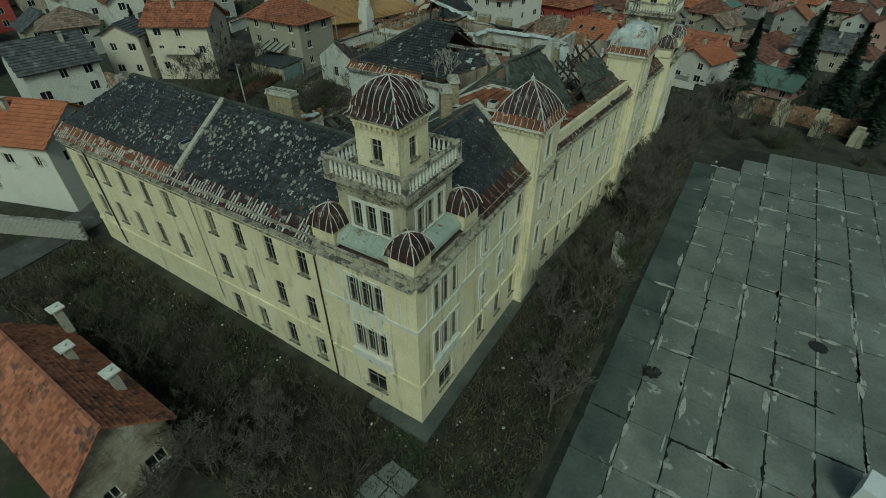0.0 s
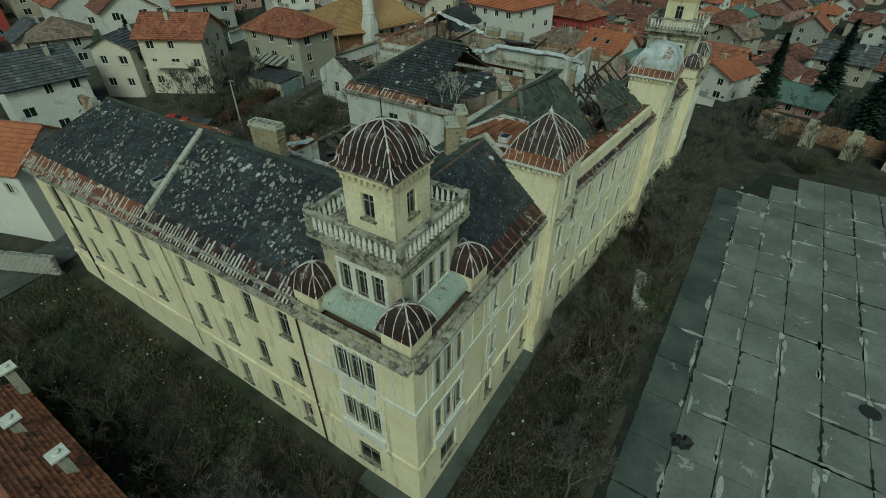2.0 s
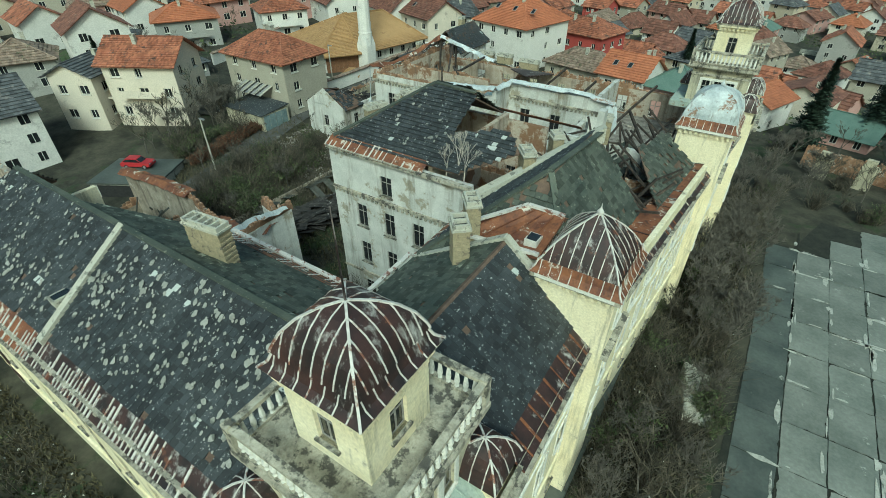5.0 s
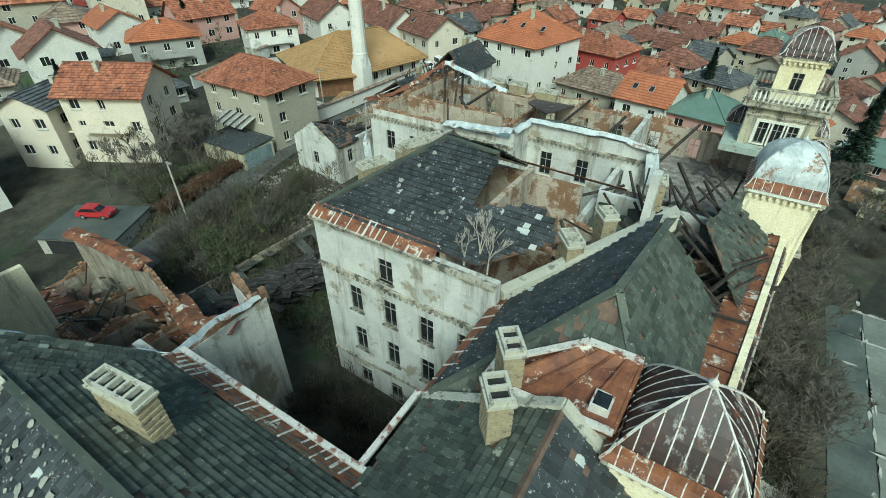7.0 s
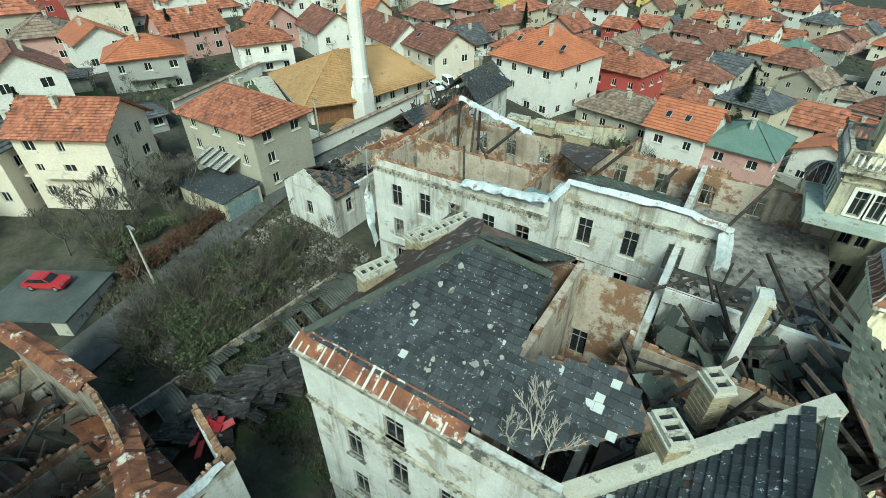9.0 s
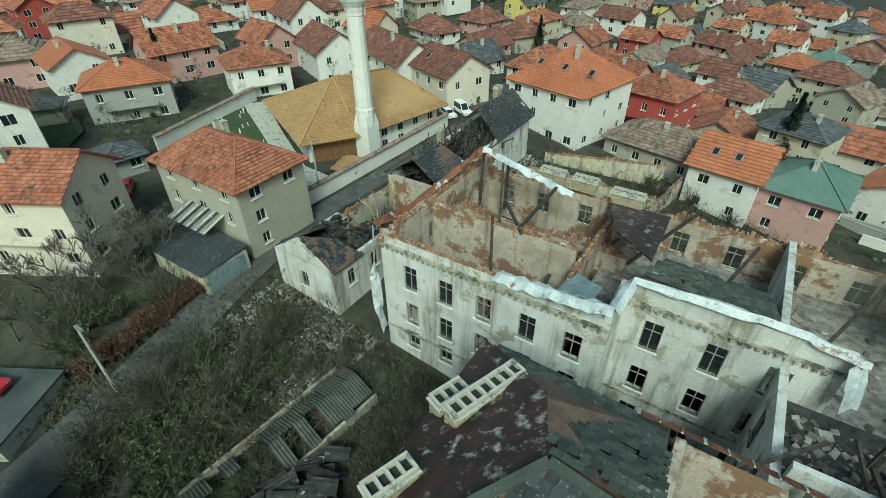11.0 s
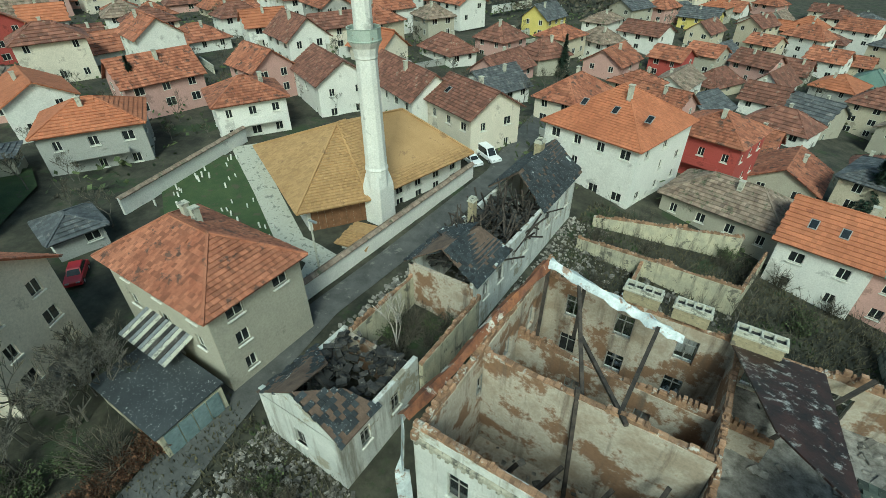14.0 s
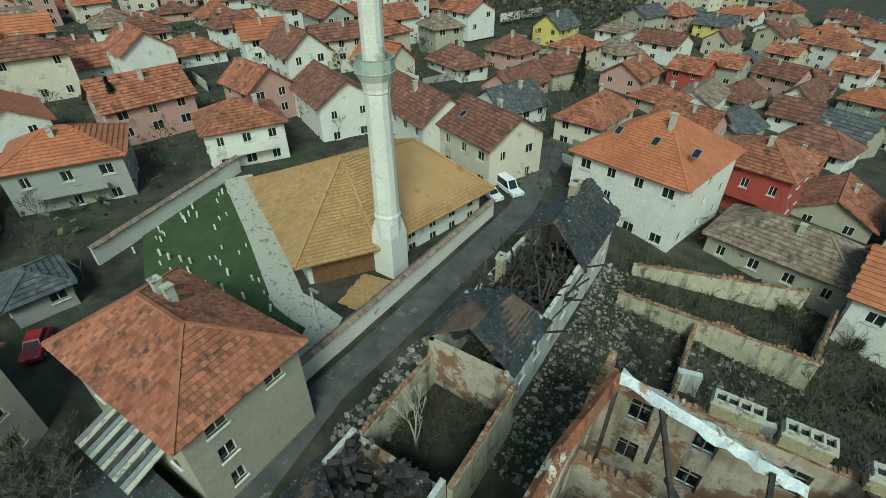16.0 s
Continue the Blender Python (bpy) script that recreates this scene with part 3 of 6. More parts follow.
for x, y in ((-27.3, 2.2), ):
    sk = part("roof_light", MB().box(x, y, 18.0, x + 0.8, y + 1.2, 18.6), CONC, south)
    part("pane", MB().box(x + 0.12, y + 0.1, 18.6, x + 0.68, y + 1.1, 18.62), GLASS, sk)
part("white_flashing", MB().beam((-25.9, 13.75, 17.3), (-12.5, 13.75, 17.2), 0.3, 0.16).beam((-12.95, 13.9, 17.2), (-12.95, 18.5, 17.35), 0.3, 0.16), SEAM, south)
# pale lichen and mortar flakes lying on the slates
lf_ = MB()
fk = random.Random(17)
while len(lf_.f) < 4560:
    if len(lf_.f) < 4300:
        x, y = fk.uniform(-43, -10), fk.uniform(1.4, 6.8)
        z_, sl = 17.0 + (y - 1.0) * 0.6885, 0.6885
    else:
        x, y = fk.uniform(-25.5, -17), fk.uniform(27.2, 33.0)
        z_, sl = 19.7 + (y - 26.6) * 0.5417, 0.5417
        if x < -27.3 + (y - 26.6) * 0.86 + 0.4:
            continue
    if noise.noise((x * 0.35, y * 0.35, 1.3)) + 0.25 * noise.noise((x * 1.3, y * 1.3, 4)) < fk.uniform(-0.25, 0.45) or -26.8 < x < -25.6:
        continue
    r_ = fk.choice((0.05, 0.07, 0.09, 0.12, 0.17))
    lf_.prism([(x + r_ * math.cos(1.047 * k) * fk.uniform(0.6, 1.3), y + (w_ := r_ * math.sin(1.047 * k) * fk.uniform(0.6, 1.3)), z_ + w_ * sl + 0.21) for k in range(6)], 0.03)
part("lichen_flake", lf_, SPALL, south, kind="stuff")
chimney(pose(-20.6, 9.3, 19.2, 0, 0, 97), 0.95, 2.8, 2.9, 5, "long brick chimney block with a perforated pale cap on slates")

# corner pavilions with a belvedere tower
def corner_tower():
    t = thing("corner_tower", "yellow stuccoed corner tower with balustrade and ribbed rust-brown dome", "tower", group="corner towers")
    bay = []
    for a in (2.95, 4.15, 5.35):
        bay += [(a, a + 0.85, 11.5, 14.1, "cased"), (a, a + 0.85, 6.5, 9.1, "cased")]
    bay.append((3.5, 5.6, 1.5, 3.8))
    wall(t, (-9.2, 0), (0, 0), -1, 15.4, PLASTER_Y, bay)
    bay2 = []
    for a in (2.2, 3.5, 4.8):
        bay2 += [(a, a + 0.9, 11.2, 14.1, "cased"), (a, a + 0.9, 6.3, 9.2, "cased")]
    bay2.append((2.8, 5.0, 1.2, 3.6))
    wall(t, (0, 0), (0, 9.2), -1, 15.4, PLASTER_Y, bay2)
    for p, q in (((-9.2, 0), (0, 0)), ((0, 0), (0, 9.2))):
        course(t, p, q, 11.0, 11.28, 0.10, TRIM, "string_course")
        course(t, p, q, 4.6, 4.95, 0.14, PLASTER_Y, "string_course")
        course(t, p, q, 15.4, 15.65, 0.55, STONE)
        dentils(t, p, q, 15.2)
        course(t, p, q, 15.65, 16.25, 0.12, PLASTER_G, "parapet")
        course(t, p, q, 16.25, 16.4, 0.25, STONE, "coping")
    for x in (-8.6, -7.2, -1.6, ):
        part("pilaster_strip", MB().box(x, -0.05, 11.3, x + 0.2, 0, 14.6), TRIM, t)
    for y in (1.2, 7.0, 8.6):
        part("pilaster_strip", MB().box(0, y, 11.3, 0.05, y + 0.2, 14.6), TRIM, t)
    pn = MB()
    for x in (-6.2, -5.0, -3.85):
        pn.box(x, -0.06, 9.5, x + 0.7, 0, 10.9)
    part("white_panel", pn, TRIM, t)
    part("balcony_panel", MB().box(-6.7, -0.22, 5.1, -2.7, 0, 6.0), TRIM, t)
    part("balcony_panel", MB().box(0, 1.9, 4.9, 0.22, 6.0, 5.9), TRIM, t)
    # curved sheet roof between the small domes
    cv = MB()
    for side in range(2):
        prev = None
        for i in range(7):
            f = i / 6 * math.pi / 2
            o, z = 0.45 + 1.5 * (1 - math.cos(f)), 16.3 + 1.0 * math.sin(f)
            cur = ((-9.0, o, z), (-0.3 - o, o, z)) if side == 0 else ((-o, 0.3 + o, z), (-o, 9.0, z))
            if prev:
                cv.quad(prev[0], prev[1], cur[1], cur[0])
            prev = cur
    part("curved_sheet_roof", cv, COPPER, t)
    sm = MB()
    for k in range(9):
        for i in range(6):
            f0, f1 = i / 6 * math.pi / 2, (i + 1) / 6 * math.pi / 2
            q = [(0.45 + 1.5 * (1 - math.cos(f)), 16.32 + 1.0 * math.sin(f)) for f in (f0, f1)]
            sm.beam((-7.0 + k * 0.55, q[0][0], q[0][1]), (-7.0 + k * 0.55, q[1][0], q[1][1]), 0.05)
            sm.beam((-q[0][0], 2.4 + k * 0.55, q[0][1]), (-q[1][0], 2.4 + k * 0.55, q[1][1]), 0.05)
    part("seams", sm, COPPER, t, kind="stuff")
    part("roof_deck", MB().box(-9.0, 1.9, 16.6, -1.9, 9.0, 17.25), COPPER, t)
    for x, y in ((-1.25, 1.25), (-8.25, 1.25), (-1.25, 8.0)):
        part("pedestal", MB().box(x - 1.05, y - 1.05, 16.0, x + 1.05, y + 1.05, 17.3).box(x - 1.2, y - 1.2, 17.3, x + 1.2, y + 1.2, 17.42), PLASTER_Y, t)
        sq_dome(t, x, y, [(1.28, 17.42), (1.2, 17.7), (1.02, 18.2), (0.72, 18.65), (0.35, 18.93), (0.03, 19.02)], RUSTD, 4)
    cx = cy = 4.7
    h = 2.95
    w3 = [(a, a + 0.85, 17.5, 19.6, "cased") for a in (1.25, 2.5, 3.75)]
    c = [(-cx - h, cy - h), (-cx + h, cy - h), (-cx + h, cy + h), (-cx - h, cy + h)]
    for i in range(4):
        p, q = c[i], c[(i + 1) % 4]
        wall(t, p, q, 16.4, 21.0, PLASTER_G, w3, 0.35)
        course(t, p, q, 20.1, 20.3, 0.10, STONE, "string_course")
        dentils(t, p, q, 20.85, 0.2, 0.6)
    part("platform", MB().box(-cx - 3.5, cy - 3.5, 21.0, -cx + 3.5, cy + 3.5, 21.3).box(-cx - 3.3, cy - 3.3, 21.3, -cx + 3.3, cy + 3.3, 21.42), STONE, t)
    for s in range(4):
        r = Matrix.Translation((-cx, cy, 0)) @ Matrix.Rotation(s * math.pi / 2, 4, "Z")
        part("handrail", MB().box(-3.3, -3.42, 22.55, 3.3, -3.12, 22.75, r).box(-3.3, -3.4, 21.42, 3.3, -3.14, 21.55, r), STONE, t)
        part("corner_post", MB().box(-3.45, -3.45, 21.3, -3.1, -3.1, 22.85, r), STONE, t)
        for i in range(15):
            x = -2.85 + i * 0.407
            b = part("baluster", MB().lathe([(0.11, 21.55), (0.07, 21.65), (0.13, 21.85), (0.09, 22.2), (0.07, 22.4), (0.11, 22.55)], 0, 0, 6) if "bal" not in CACHE else CACHE["bal"], TRIM, t)
            CACHE["bal"] = b.data
            b.matrix_basis = r @ Matrix.Translation((x, -3.27, 0))
    u = 1.75
    c = [(-cx - u, cy - u), (-cx + u, cy - u), (-cx + u, cy + u), (-cx - u, cy + u)]
    for i in range(4):
        wall(t, c[i], c[(i + 1) % 4], 21.4, 25.2, PLASTER_Y, [(1.25, 2.15, 22.4, 24.0)], 0.3)
        dentils(t, c[i], c[(i + 1) % 4], 24.85, 0.2, 0.42, PLASTER_Y)
        course(t, c[i], c[(i + 1) % 4], 25.0, 25.2, 0.3, PLASTER_Y)
    part("eave", MB().box(-cx - 2.1, cy - 2.1, 25.2, -cx + 2.1, cy + 2.1, 25.4), STONE, t)
    sq_dome(t, -cx, cy, [(2.18, 25.4), (1.92, 25.6), (1.75, 26.0)], RUSTD, 8)
    sq_dome(t, -cx, cy, [(1.82, 26.0), (1.74, 26.25), (1.5, 26.75), (1.12, 27.2), (0.65, 27.5), (0.25, 27.63), (0.03, 27.68)], RUSTD, 8)
    part("lightning_rod", MB().tube((-cx, cy, 27.5), (-cx, cy, 31.0), 0.04, 0.02), RUSTD, t)
    return t


tower = corner_tower()
copy_thing(tower, pose(4.5, 67.4, 0.9, 0, 0, 90))

east = thing("east_wing", "long yellow plaster wing with white window bays and half-burnt slate roof", "building wing")
def ex(y):
    """The east front stands a little further out towards the north."""
    return max(0.0, y - 19.5) * 0.088


SEG = (((0, 9.2), (0, 19.5)), ((0, 19.5), (ex(58.2), 58.2)))
for (p, q), ycs in zip(SEG, ((10.3, 13.9, 17.2), [25.2 + 3.35 * i for i in range(6)] + [50.2, 53.5, 57.0])):
    hl = []
    for c in ycs:
        for z0, z1 in ROWS3:
            hl.append((c - p[1] - 0.6, c - p[1] + 0.6, z0, z1, "cased" if z0 > 5 else "old"))
    wall(east, p, q, -1, 15.4, PLASTER_Y, hl, rnd=rnd, broken=0.4)
    course(east, p, q, 15.4, 15.62, 0.5, STONE)
    course(east, p, q, 4.6, 4.95, 0.14, PLASTER_Y, "string_course")
    course(east, p, q, 10.9, 11.1, 0.08, TRIM, "string_course")
    dentils(east, p, q, 15.2)
    course(east, p, q, 15.62, 16.3, 0.03, STONE, "parapet")
    sheet(east, (p[0] + 0.35, p[1], 15.95), (q[0] + 0.35, q[1], 15.95), (q[0] - 1.0, q[1], 17.0), (p[0] - 1.0, p[1], 17.0), RUSTD, 0.9, "gutter_sheet", RUST)
    for y_ in range(int(p[1]) + 1, int(q[1]), 4):
        part("pilaster_strip", MB().box(ex(y_) - 0.02, y_ - 0.12, 5.0, ex(y_) + 0.07, y_ + 0.12, 14.6), TRIM, east)
sheet(east, (ex(23.5) - 0.42, 23.5, 17.25), (ex(44.5) - 0.42, 44.5, 17.25), (ex(44.5) - 2.3, 44.5, 17.0), (ex(23.5) - 2.0, 23.5, 17.3), RUST, 1.6, "gutter_sheet", RUSTD)
wall(east, (ex(58.2) - 0.6, 58.1), (4.48, 58.1), -1, 17.0, PLASTER_Y, [], 0.4)
part("parapet", MB().prism([(ex(24) - 0.4, 24, 17.4), (ex(24), 24, 17.4), (ex(44), 44, 17.4), (ex(44) - 0.4, 44, 17.4)], 1.8), PLASTER_Y, east)
wall(east, (-12.5, 26), (-12.5, 13), -1, 17, PLASTER_W, [(a, a + 1.2, z0, z1) for a in (2, 5.5, 9) for z0, z1 in ROWS3])
wall(east, (-12.5, 52.3), (-12.5, 41), -1, 16, PLASTER_W, [(a, a + 1.2, z0, z1) for a in (2, 5.5) for z0, z1 in ROWS3])
# added floors, also there to stop light leaking between storeys
for z, y1 in ((5.3, 54), (10.4, 54), (15.2, 32)):
    part("floor_slab", MB().box(-12, 9, z, -0.5, y1, z + 0.25), DECK, east)
slope(east, [(-1.0, 8.6, 17.0), (-1.0, 18.5, 17.0), (-5.8, 18.5, 21.3), (-5.8, 7.1, 21.2)], SLATE, 0.42, 0.42, lost=0.02)
slope(east, [(-12.4, 18.5, 17.3), (-12.4, 13.1, 17.3), (-5.8, 7.1, 21.2), (-5.8, 18.5, 21.3)], SLATE2, 0.42, 0.42, lost=0.03)
gab = MB()
for a, b in (((-12.6, 18.5, 17.2), (-5.8, 18.5, 21.5)), ((-5.8, 18.5, 21.5), (-0.6, 18.5, 16.9))):
    gab.beam(a, b, 0.5, 0.22)
part("gable_coping", gab, CONC, east)
slope(east, [(-1.0, 18.7, 17.0), (-1.0, 33.5, 17.0), (-5.5, 32.2, 23.3), (-5.5, 24.2, 23.3)], SLATE2, 0.45, 0.45, lost=0.02, ragged=0.8)
slope(east, [(-12.4, 27.5, 17.4), (-12.4, 18.6, 17.4), (-5.5, 24.2, 23.3), (-5.5, 32.0, 23.3)], SLATE, 0.42, 0.42, lost=0.01)
slope(east, [(-12.4, 18.6, 17.4), (-1.0, 18.6, 17.2), (-5.5, 24.2, 23.3)], SLATE2, 0.42, 0.42, lost=0.18)
rc = MB()
for a, b in (((-5.7, 24.2, 23.4), (-4.9, 32.0, 23.4)), ((-5.7, 24.2, 23.4), (-12.4, 18.6, 17.5)), ((-5.7, 24.2, 23.4), (-1.0, 18.7, 17.1))):
    rc.beam(a, b, 0.4, 0.14)
part("ridge_cap", rc, SLATE2, east)
part("fire_wall", MB().prism([(-12.9, 26.9, 18.3), (-12.2, 26.5, 18.3), (-4.6, 31.9, 23.8), (-5.0, 32.6, 23.8)], 1.2), CONC, east)
sheet(east, (-12.9, 18.6, 17.1), (-12.9, 27, 17.3), (-12.0, 27, 18.0), (-12.0, 18.6, 17.7), RUST, 1.0, "gutter_sheet")
# low rusty sheet roof between the gable and the dome
sheet(east, (-9.4, 18.8, 20.2), (-3.8, 18.8, 20.7), (-3.7, 22.2, 21.5), (-6.0, 21.9, 21.75), RUST, 1.3, "rusty_flat_roof", RUST, 0.3)
sheet(east, (-3.8, 23.6, 20.6), (-9.4, 20.2, 20.1), (-6.0, 21.9, 21.78), (-3.7, 22.2, 21.52), RUST, 1.3, "rusty_flat_roof", RUST, 0.3)
part("white_flashing", MB().beam((-9.5, 18.75, 20.35), (-3.8, 18.75, 20.85), 0.28, 0.18).beam((-9.5, 20.1, 20.25), (-6.0, 21.95, 21.85), 0.3, 0.16).beam((-6.0, 21.95, 21.85), (-3.7, 22.3, 21.6), 0.3, 0.16).beam((-9.5, 18.75, 20.3), (-9.5, 20.1, 20.2), 0.3, 0.2), SEAM, east)
part("roof_upstand", MB().box(-9.4, 18.85, 18.2, -3.8, 20.0, 20.1), PLASTER_G, east)
sk = part("roof_light", MB().box(-5.0, 19.3, 20.6, -4.2, 20.2, 21.2), SEAM, east)
part("pane", MB().box(-4.92, 19.38, 21.2, -4.28, 20.12, 21.22), GLASS, sk)
for m_, w_, l_, h_, k_ in ((pose(-8.0, 16.9, 19.2, 0, 0, 40), 1.0, 1.4, 3.2, 2), (pose(-8.6, 19.3, 19.6, 0, 0, 40), 0.9, 1.4, 2.9, 2),
                           (pose(-9.6, 29.6, 18.6, 0, 0, 40), 1.0, 1.6, 2.8, 3), (pose(-8.5, 32.6, 19.5, 0, 0, 40), 0.9, 1.2, 2.4, 2), (pose(-7.0, 41.5, 18.5, 0, 0, 10), 0.9, 1.2, 2.2, 2)):
    chimney(m_, w_, l_, h_, k_)


def dome_pavilion(y, material, seam, label):
    t = thing("dome_pavilion", label, "tower", pose(max(0.0, y - 21) * 0.085, y, 0), "dome pavilions")
    a, b = -3.6, 1.0
    c = [(a, -2.3), (b, -2.3), (b, 2.3), (a, 2.3)]
    ws = [[], [(1.6, 2.9, 16.8, 19.2, "cased"), (1.6, 2.9, 11.6, 14.3, "cased"), (1.6, 2.9, 6.6, 9.3, "cased")], [], []]
    for i in range(4):
        z0 = -1 if i < 3 and i != 3 else 15
        wall(t, c[i], c[(i + 1) % 4], z0, 19.9, PLASTER_Y, ws[i], 0.35)
        course(t, c[i], c[(i + 1) % 4], 20.0, 20.2, 0.35, TRIM)
        dentils(t, c[i], c[(i + 1) % 4], 19.75, 0.22, 0.45, PLASTER_Y)
    course(t, c[1], c[2], 15.4, 15.65, 0.4, STONE)
    part("eave", MB().box(a - 0.3, -2.6, 19.9, b + 0.3, 2.6, 20.25), STONE, t)
    sq_dome(t, -1.3, 0, [(2.66, 20.25), (2.40, 20.6), (2.28, 21.05)], RUST, 9)
    prof = [(2.22, 21.0), (2.02, 21.4), (1.68, 21.95), (1.2, 22.55), (0.7, 23.05), (0.3, 23.4), (0.03, 23.6)] if material is RUSTD else [(2.3, 21.0), (2.2, 21.5), (1.95, 22.2), (1.5, 22.8), (0.9, 23.25), (0.35, 23.48), (0.03, 23.55)]
    sq_dome(t, -1.3, 0, prof, material, 8, seam)
    part("finial", MB().lathe([(0.16, 23.4), (0.2, 23.7), (0.05, 23.9), (0.01, 24.2)], -1.3, 0, 8), seam, t)
    return t


dome_pavilion(20.5, RUSTD, SEAM, "projecting yellow pavilion with a ribbed dark rust dome")
dome_pavilion(47.6, ZINC, ZINC, "projecting yellow pavilion with a pale blue-grey metal dome")
part("floor_slab", MB().box(-12, 32, 13.6, -0.3, 52, 13.9), DARKRUB, east)
wall(east, (-11.9, 38.6), (0.5, 38.6), 13.9, 16.6, PLASTER_I, [], 0.4, name="inner_wall")
ragged_top(east, (-11.9, 38.6), (0.5, 38.6), 16.6, 0.4, rnd, 0.8)
wall(east, (-11.9, 44.2), (1.0, 44.2), 13.9, 17.2, PLASTER_W, [(3, 4.2, 14.4, 16.4)], 0.4, "void", "inner_wall")
t_ = MB()
for i in range(80):
    x_, y_ = -1.2 - 10 * rnd.random(), 33 + 15 * rnd.random()
    t_.beam((x_, y_, 14 + 3 * rnd.random()), (x_ + rnd.uniform(-4, 4), y_ + rnd.uniform(-4, 4), 15 + 4.5 * rnd.random()), rnd.uniform(0.12, 0.24))
for i in range(9):
    x_, y_ = -5.2 + 0.1 * i, 33 + 1.6 * i
    t_.beam((x_, y_, 20.5 + rnd.uniform(-0.5, 0.5)), (x_ + 4.6, y_ + rnd.uniform(-0.8, 0.8), 16.9), 0.16)
fs = MB()
for i in range(60):
    m_ = Matrix.Translation((-1.5 - 9.5 * rnd.random(), 33 + 14 * rnd.random(), 14.2 + 2.4 * rnd.random())) @ Euler((rnd.uniform(-0.7, 0.7), rnd.uniform(-0.7, 0.7), rnd.uniform(0, 6))).to_matrix().to_4x4()
    a_, b_ = rnd.uniform(0.4, 1.6), rnd.uniform(0.3, 0.9)
    fs.prism([m_ @ Vector(v) for v in ((-a_, -b_, 0), (a_ * 0.8, -b_ * 0.9, 0.1), (a_, b_ * 0.7, 0), (-a_ * 0.7, b_, -0.1))], 0.05)
solid("fallen_roof_sheets", fs, SLATE2, "torn dark grey roofing sheets heaped in the burnt wing", "debris", kind="stuff")
solid("fallen_roof_timbers", t_, TIMBER, "charred rafters fallen across the burnt-out roof", "roof timbers", kind="stuff")
slope(east, [(ex(34) - 1.0, 34, 17.0), (ex(44) - 1.0, 44, 17.0), (-2.0, 44, 19.4), (-3.2, 38, 20.2)], SLATE2, 0.42, 0.42, lost=0.15, ragged=0.8)
pb = MB().beam((-7.2, 40.2, 15.5), (-7.2, 40.2, 22.0), 0.9, 0.6)
part("white_chimney_stack", pb, PLASTER_W, east)

# middle wing
mid = thing("middle_wing", "peeling white rear wing with broken slate roof", "building wing")
mh = [(a, a + 1.25, z0, z1) for a in (2.6, 5.9, 9.2, 12.4) for z0, z1 in ((2.6, 4.4), (6.9, 9.4), (11.3, 13.8))] + [(5.8, 7.1, 15.6, 17.6)]
wall(mid, (-27.6, 26), (-12.5, 26), -1, 19.2, PLASTER_W, mh, rnd=rnd, broken=0.2)
wall(mid, (-27.6, 41.4), (-27.6, 26), -1, 19.2, PLASTER_W, [(a, a + 1.2, z0, z1) for a in (3, 7, 11) for z0, z1 in ((6.9, 9.4), (11.3, 13.8))])
wall(mid, (-12.5, 41.4), (-27.6, 41.4), -1, 18.8, PLASTER_I, [(a, a + 1.2, z0, z1) for a in (3, 7, 11) for z0, z1 in ((6.9, 9.4), (11.3, 13.8))], style="void")
wall(mid, (-17.2, 41), (-17.2, 27), 9, 19.5, PLASTER_I, [], 0.45, name="inner_wall")
wall(mid, (-17, 35.5), (-12.5, 35.5), 4, 15.5, PLASTER_I, [], 0.45, name="inner_wall")
wall(mid, (-12.5, 27), (-12.5, 41), -1, 15.0, PLASTER_I, [(5, 6.2, 11, 13.4)], 0.5, style="void")
ragged_top(mid, (-17, 35.5), (-12.5, 35.5), 15.5, 0.45, rnd, 0.8)
ragged_top(mid, (-12.5, 32), (-12.5, 41), 15.0, 0.5, rnd, 0.9)
course(mid, (-27.6, 26), (-12.5, 26), 14.9, 15.15, 0.2, STONE)
course(mid, (-27.6, 26), (-12.5, 26), 19.0, 19.3, 0.4, STONE)
course(mid, (-27.6, 26), (-12.5, 26), 5.3, 5.6, 0.12, STONE, "string_course")
dentils(mid, (-27.6, 26), (-12.5, 26), 14.75)
# floors added to keep the rooms behind the windows dark
for z in (5.3, 10.4):
    part("floor_slab", MB().box(-27, 26.5, z, -17.2, 41, z + 0.25), DECK, mid)
part("floor_slab", MB().box(-17.2, 26.5, 8.5, -12.5, 41, 8.8), DARKRUB, mid)
sheet(mid, (-27.7, 25.6, 19.2), (-17, 25.6, 19.2), (-17, 26.8, 19.9), (-27.7, 26.8, 19.9), RUST, 0.5, "gutter_sheet")
slope(mid, [(-27.3, 26.6, 19.7), (-14.2, 26.6, 19.7), (-10.2, 29.5, 21.27), (-12.0, 31.2, 22.19), (-16.5, 29.8, 21.43), (-16.6, 33.8, 23.6), (-21.1, 33.8, 23.6)], SLATE, 0.42, 0.42, lost=0.004)
slope(mid, [(-27.5, 41.6, 19.5), (-27.5, 26.6, 19.6), (-21.1, 34.1, 23.6), (-22.5, 37.5, 22.8)], RUSTD, 0, deck=RUSTD)
slope(mid, [(-17.5, 41.2, 19.4), (-27.0, 41.6, 19.4), (-22.5, 37.5, 22.6), (-21.1, 34.1, 23.5), (-17.5, 33.6, 23.5)], SLATE2, 0.42, 0.42, lost=0.08)
part("ridge_cap", MB().beam((-27.4, 26.6, 19.85), (-21.1, 34.1, 23.75), 0.4, 0.14).beam((-21.1, 34.1, 23.75), (-16.6, 33.5, 23.75), 0.4, 0.14), SLATE2, mid)
sheet(mid, (-9.2, 41.7, 19.2), (-19, 41.7, 19.4), (-19, 41.0, 19.9), (-9.2, 41.0, 19.7), RUST, 0.9, "gutter_sheet")
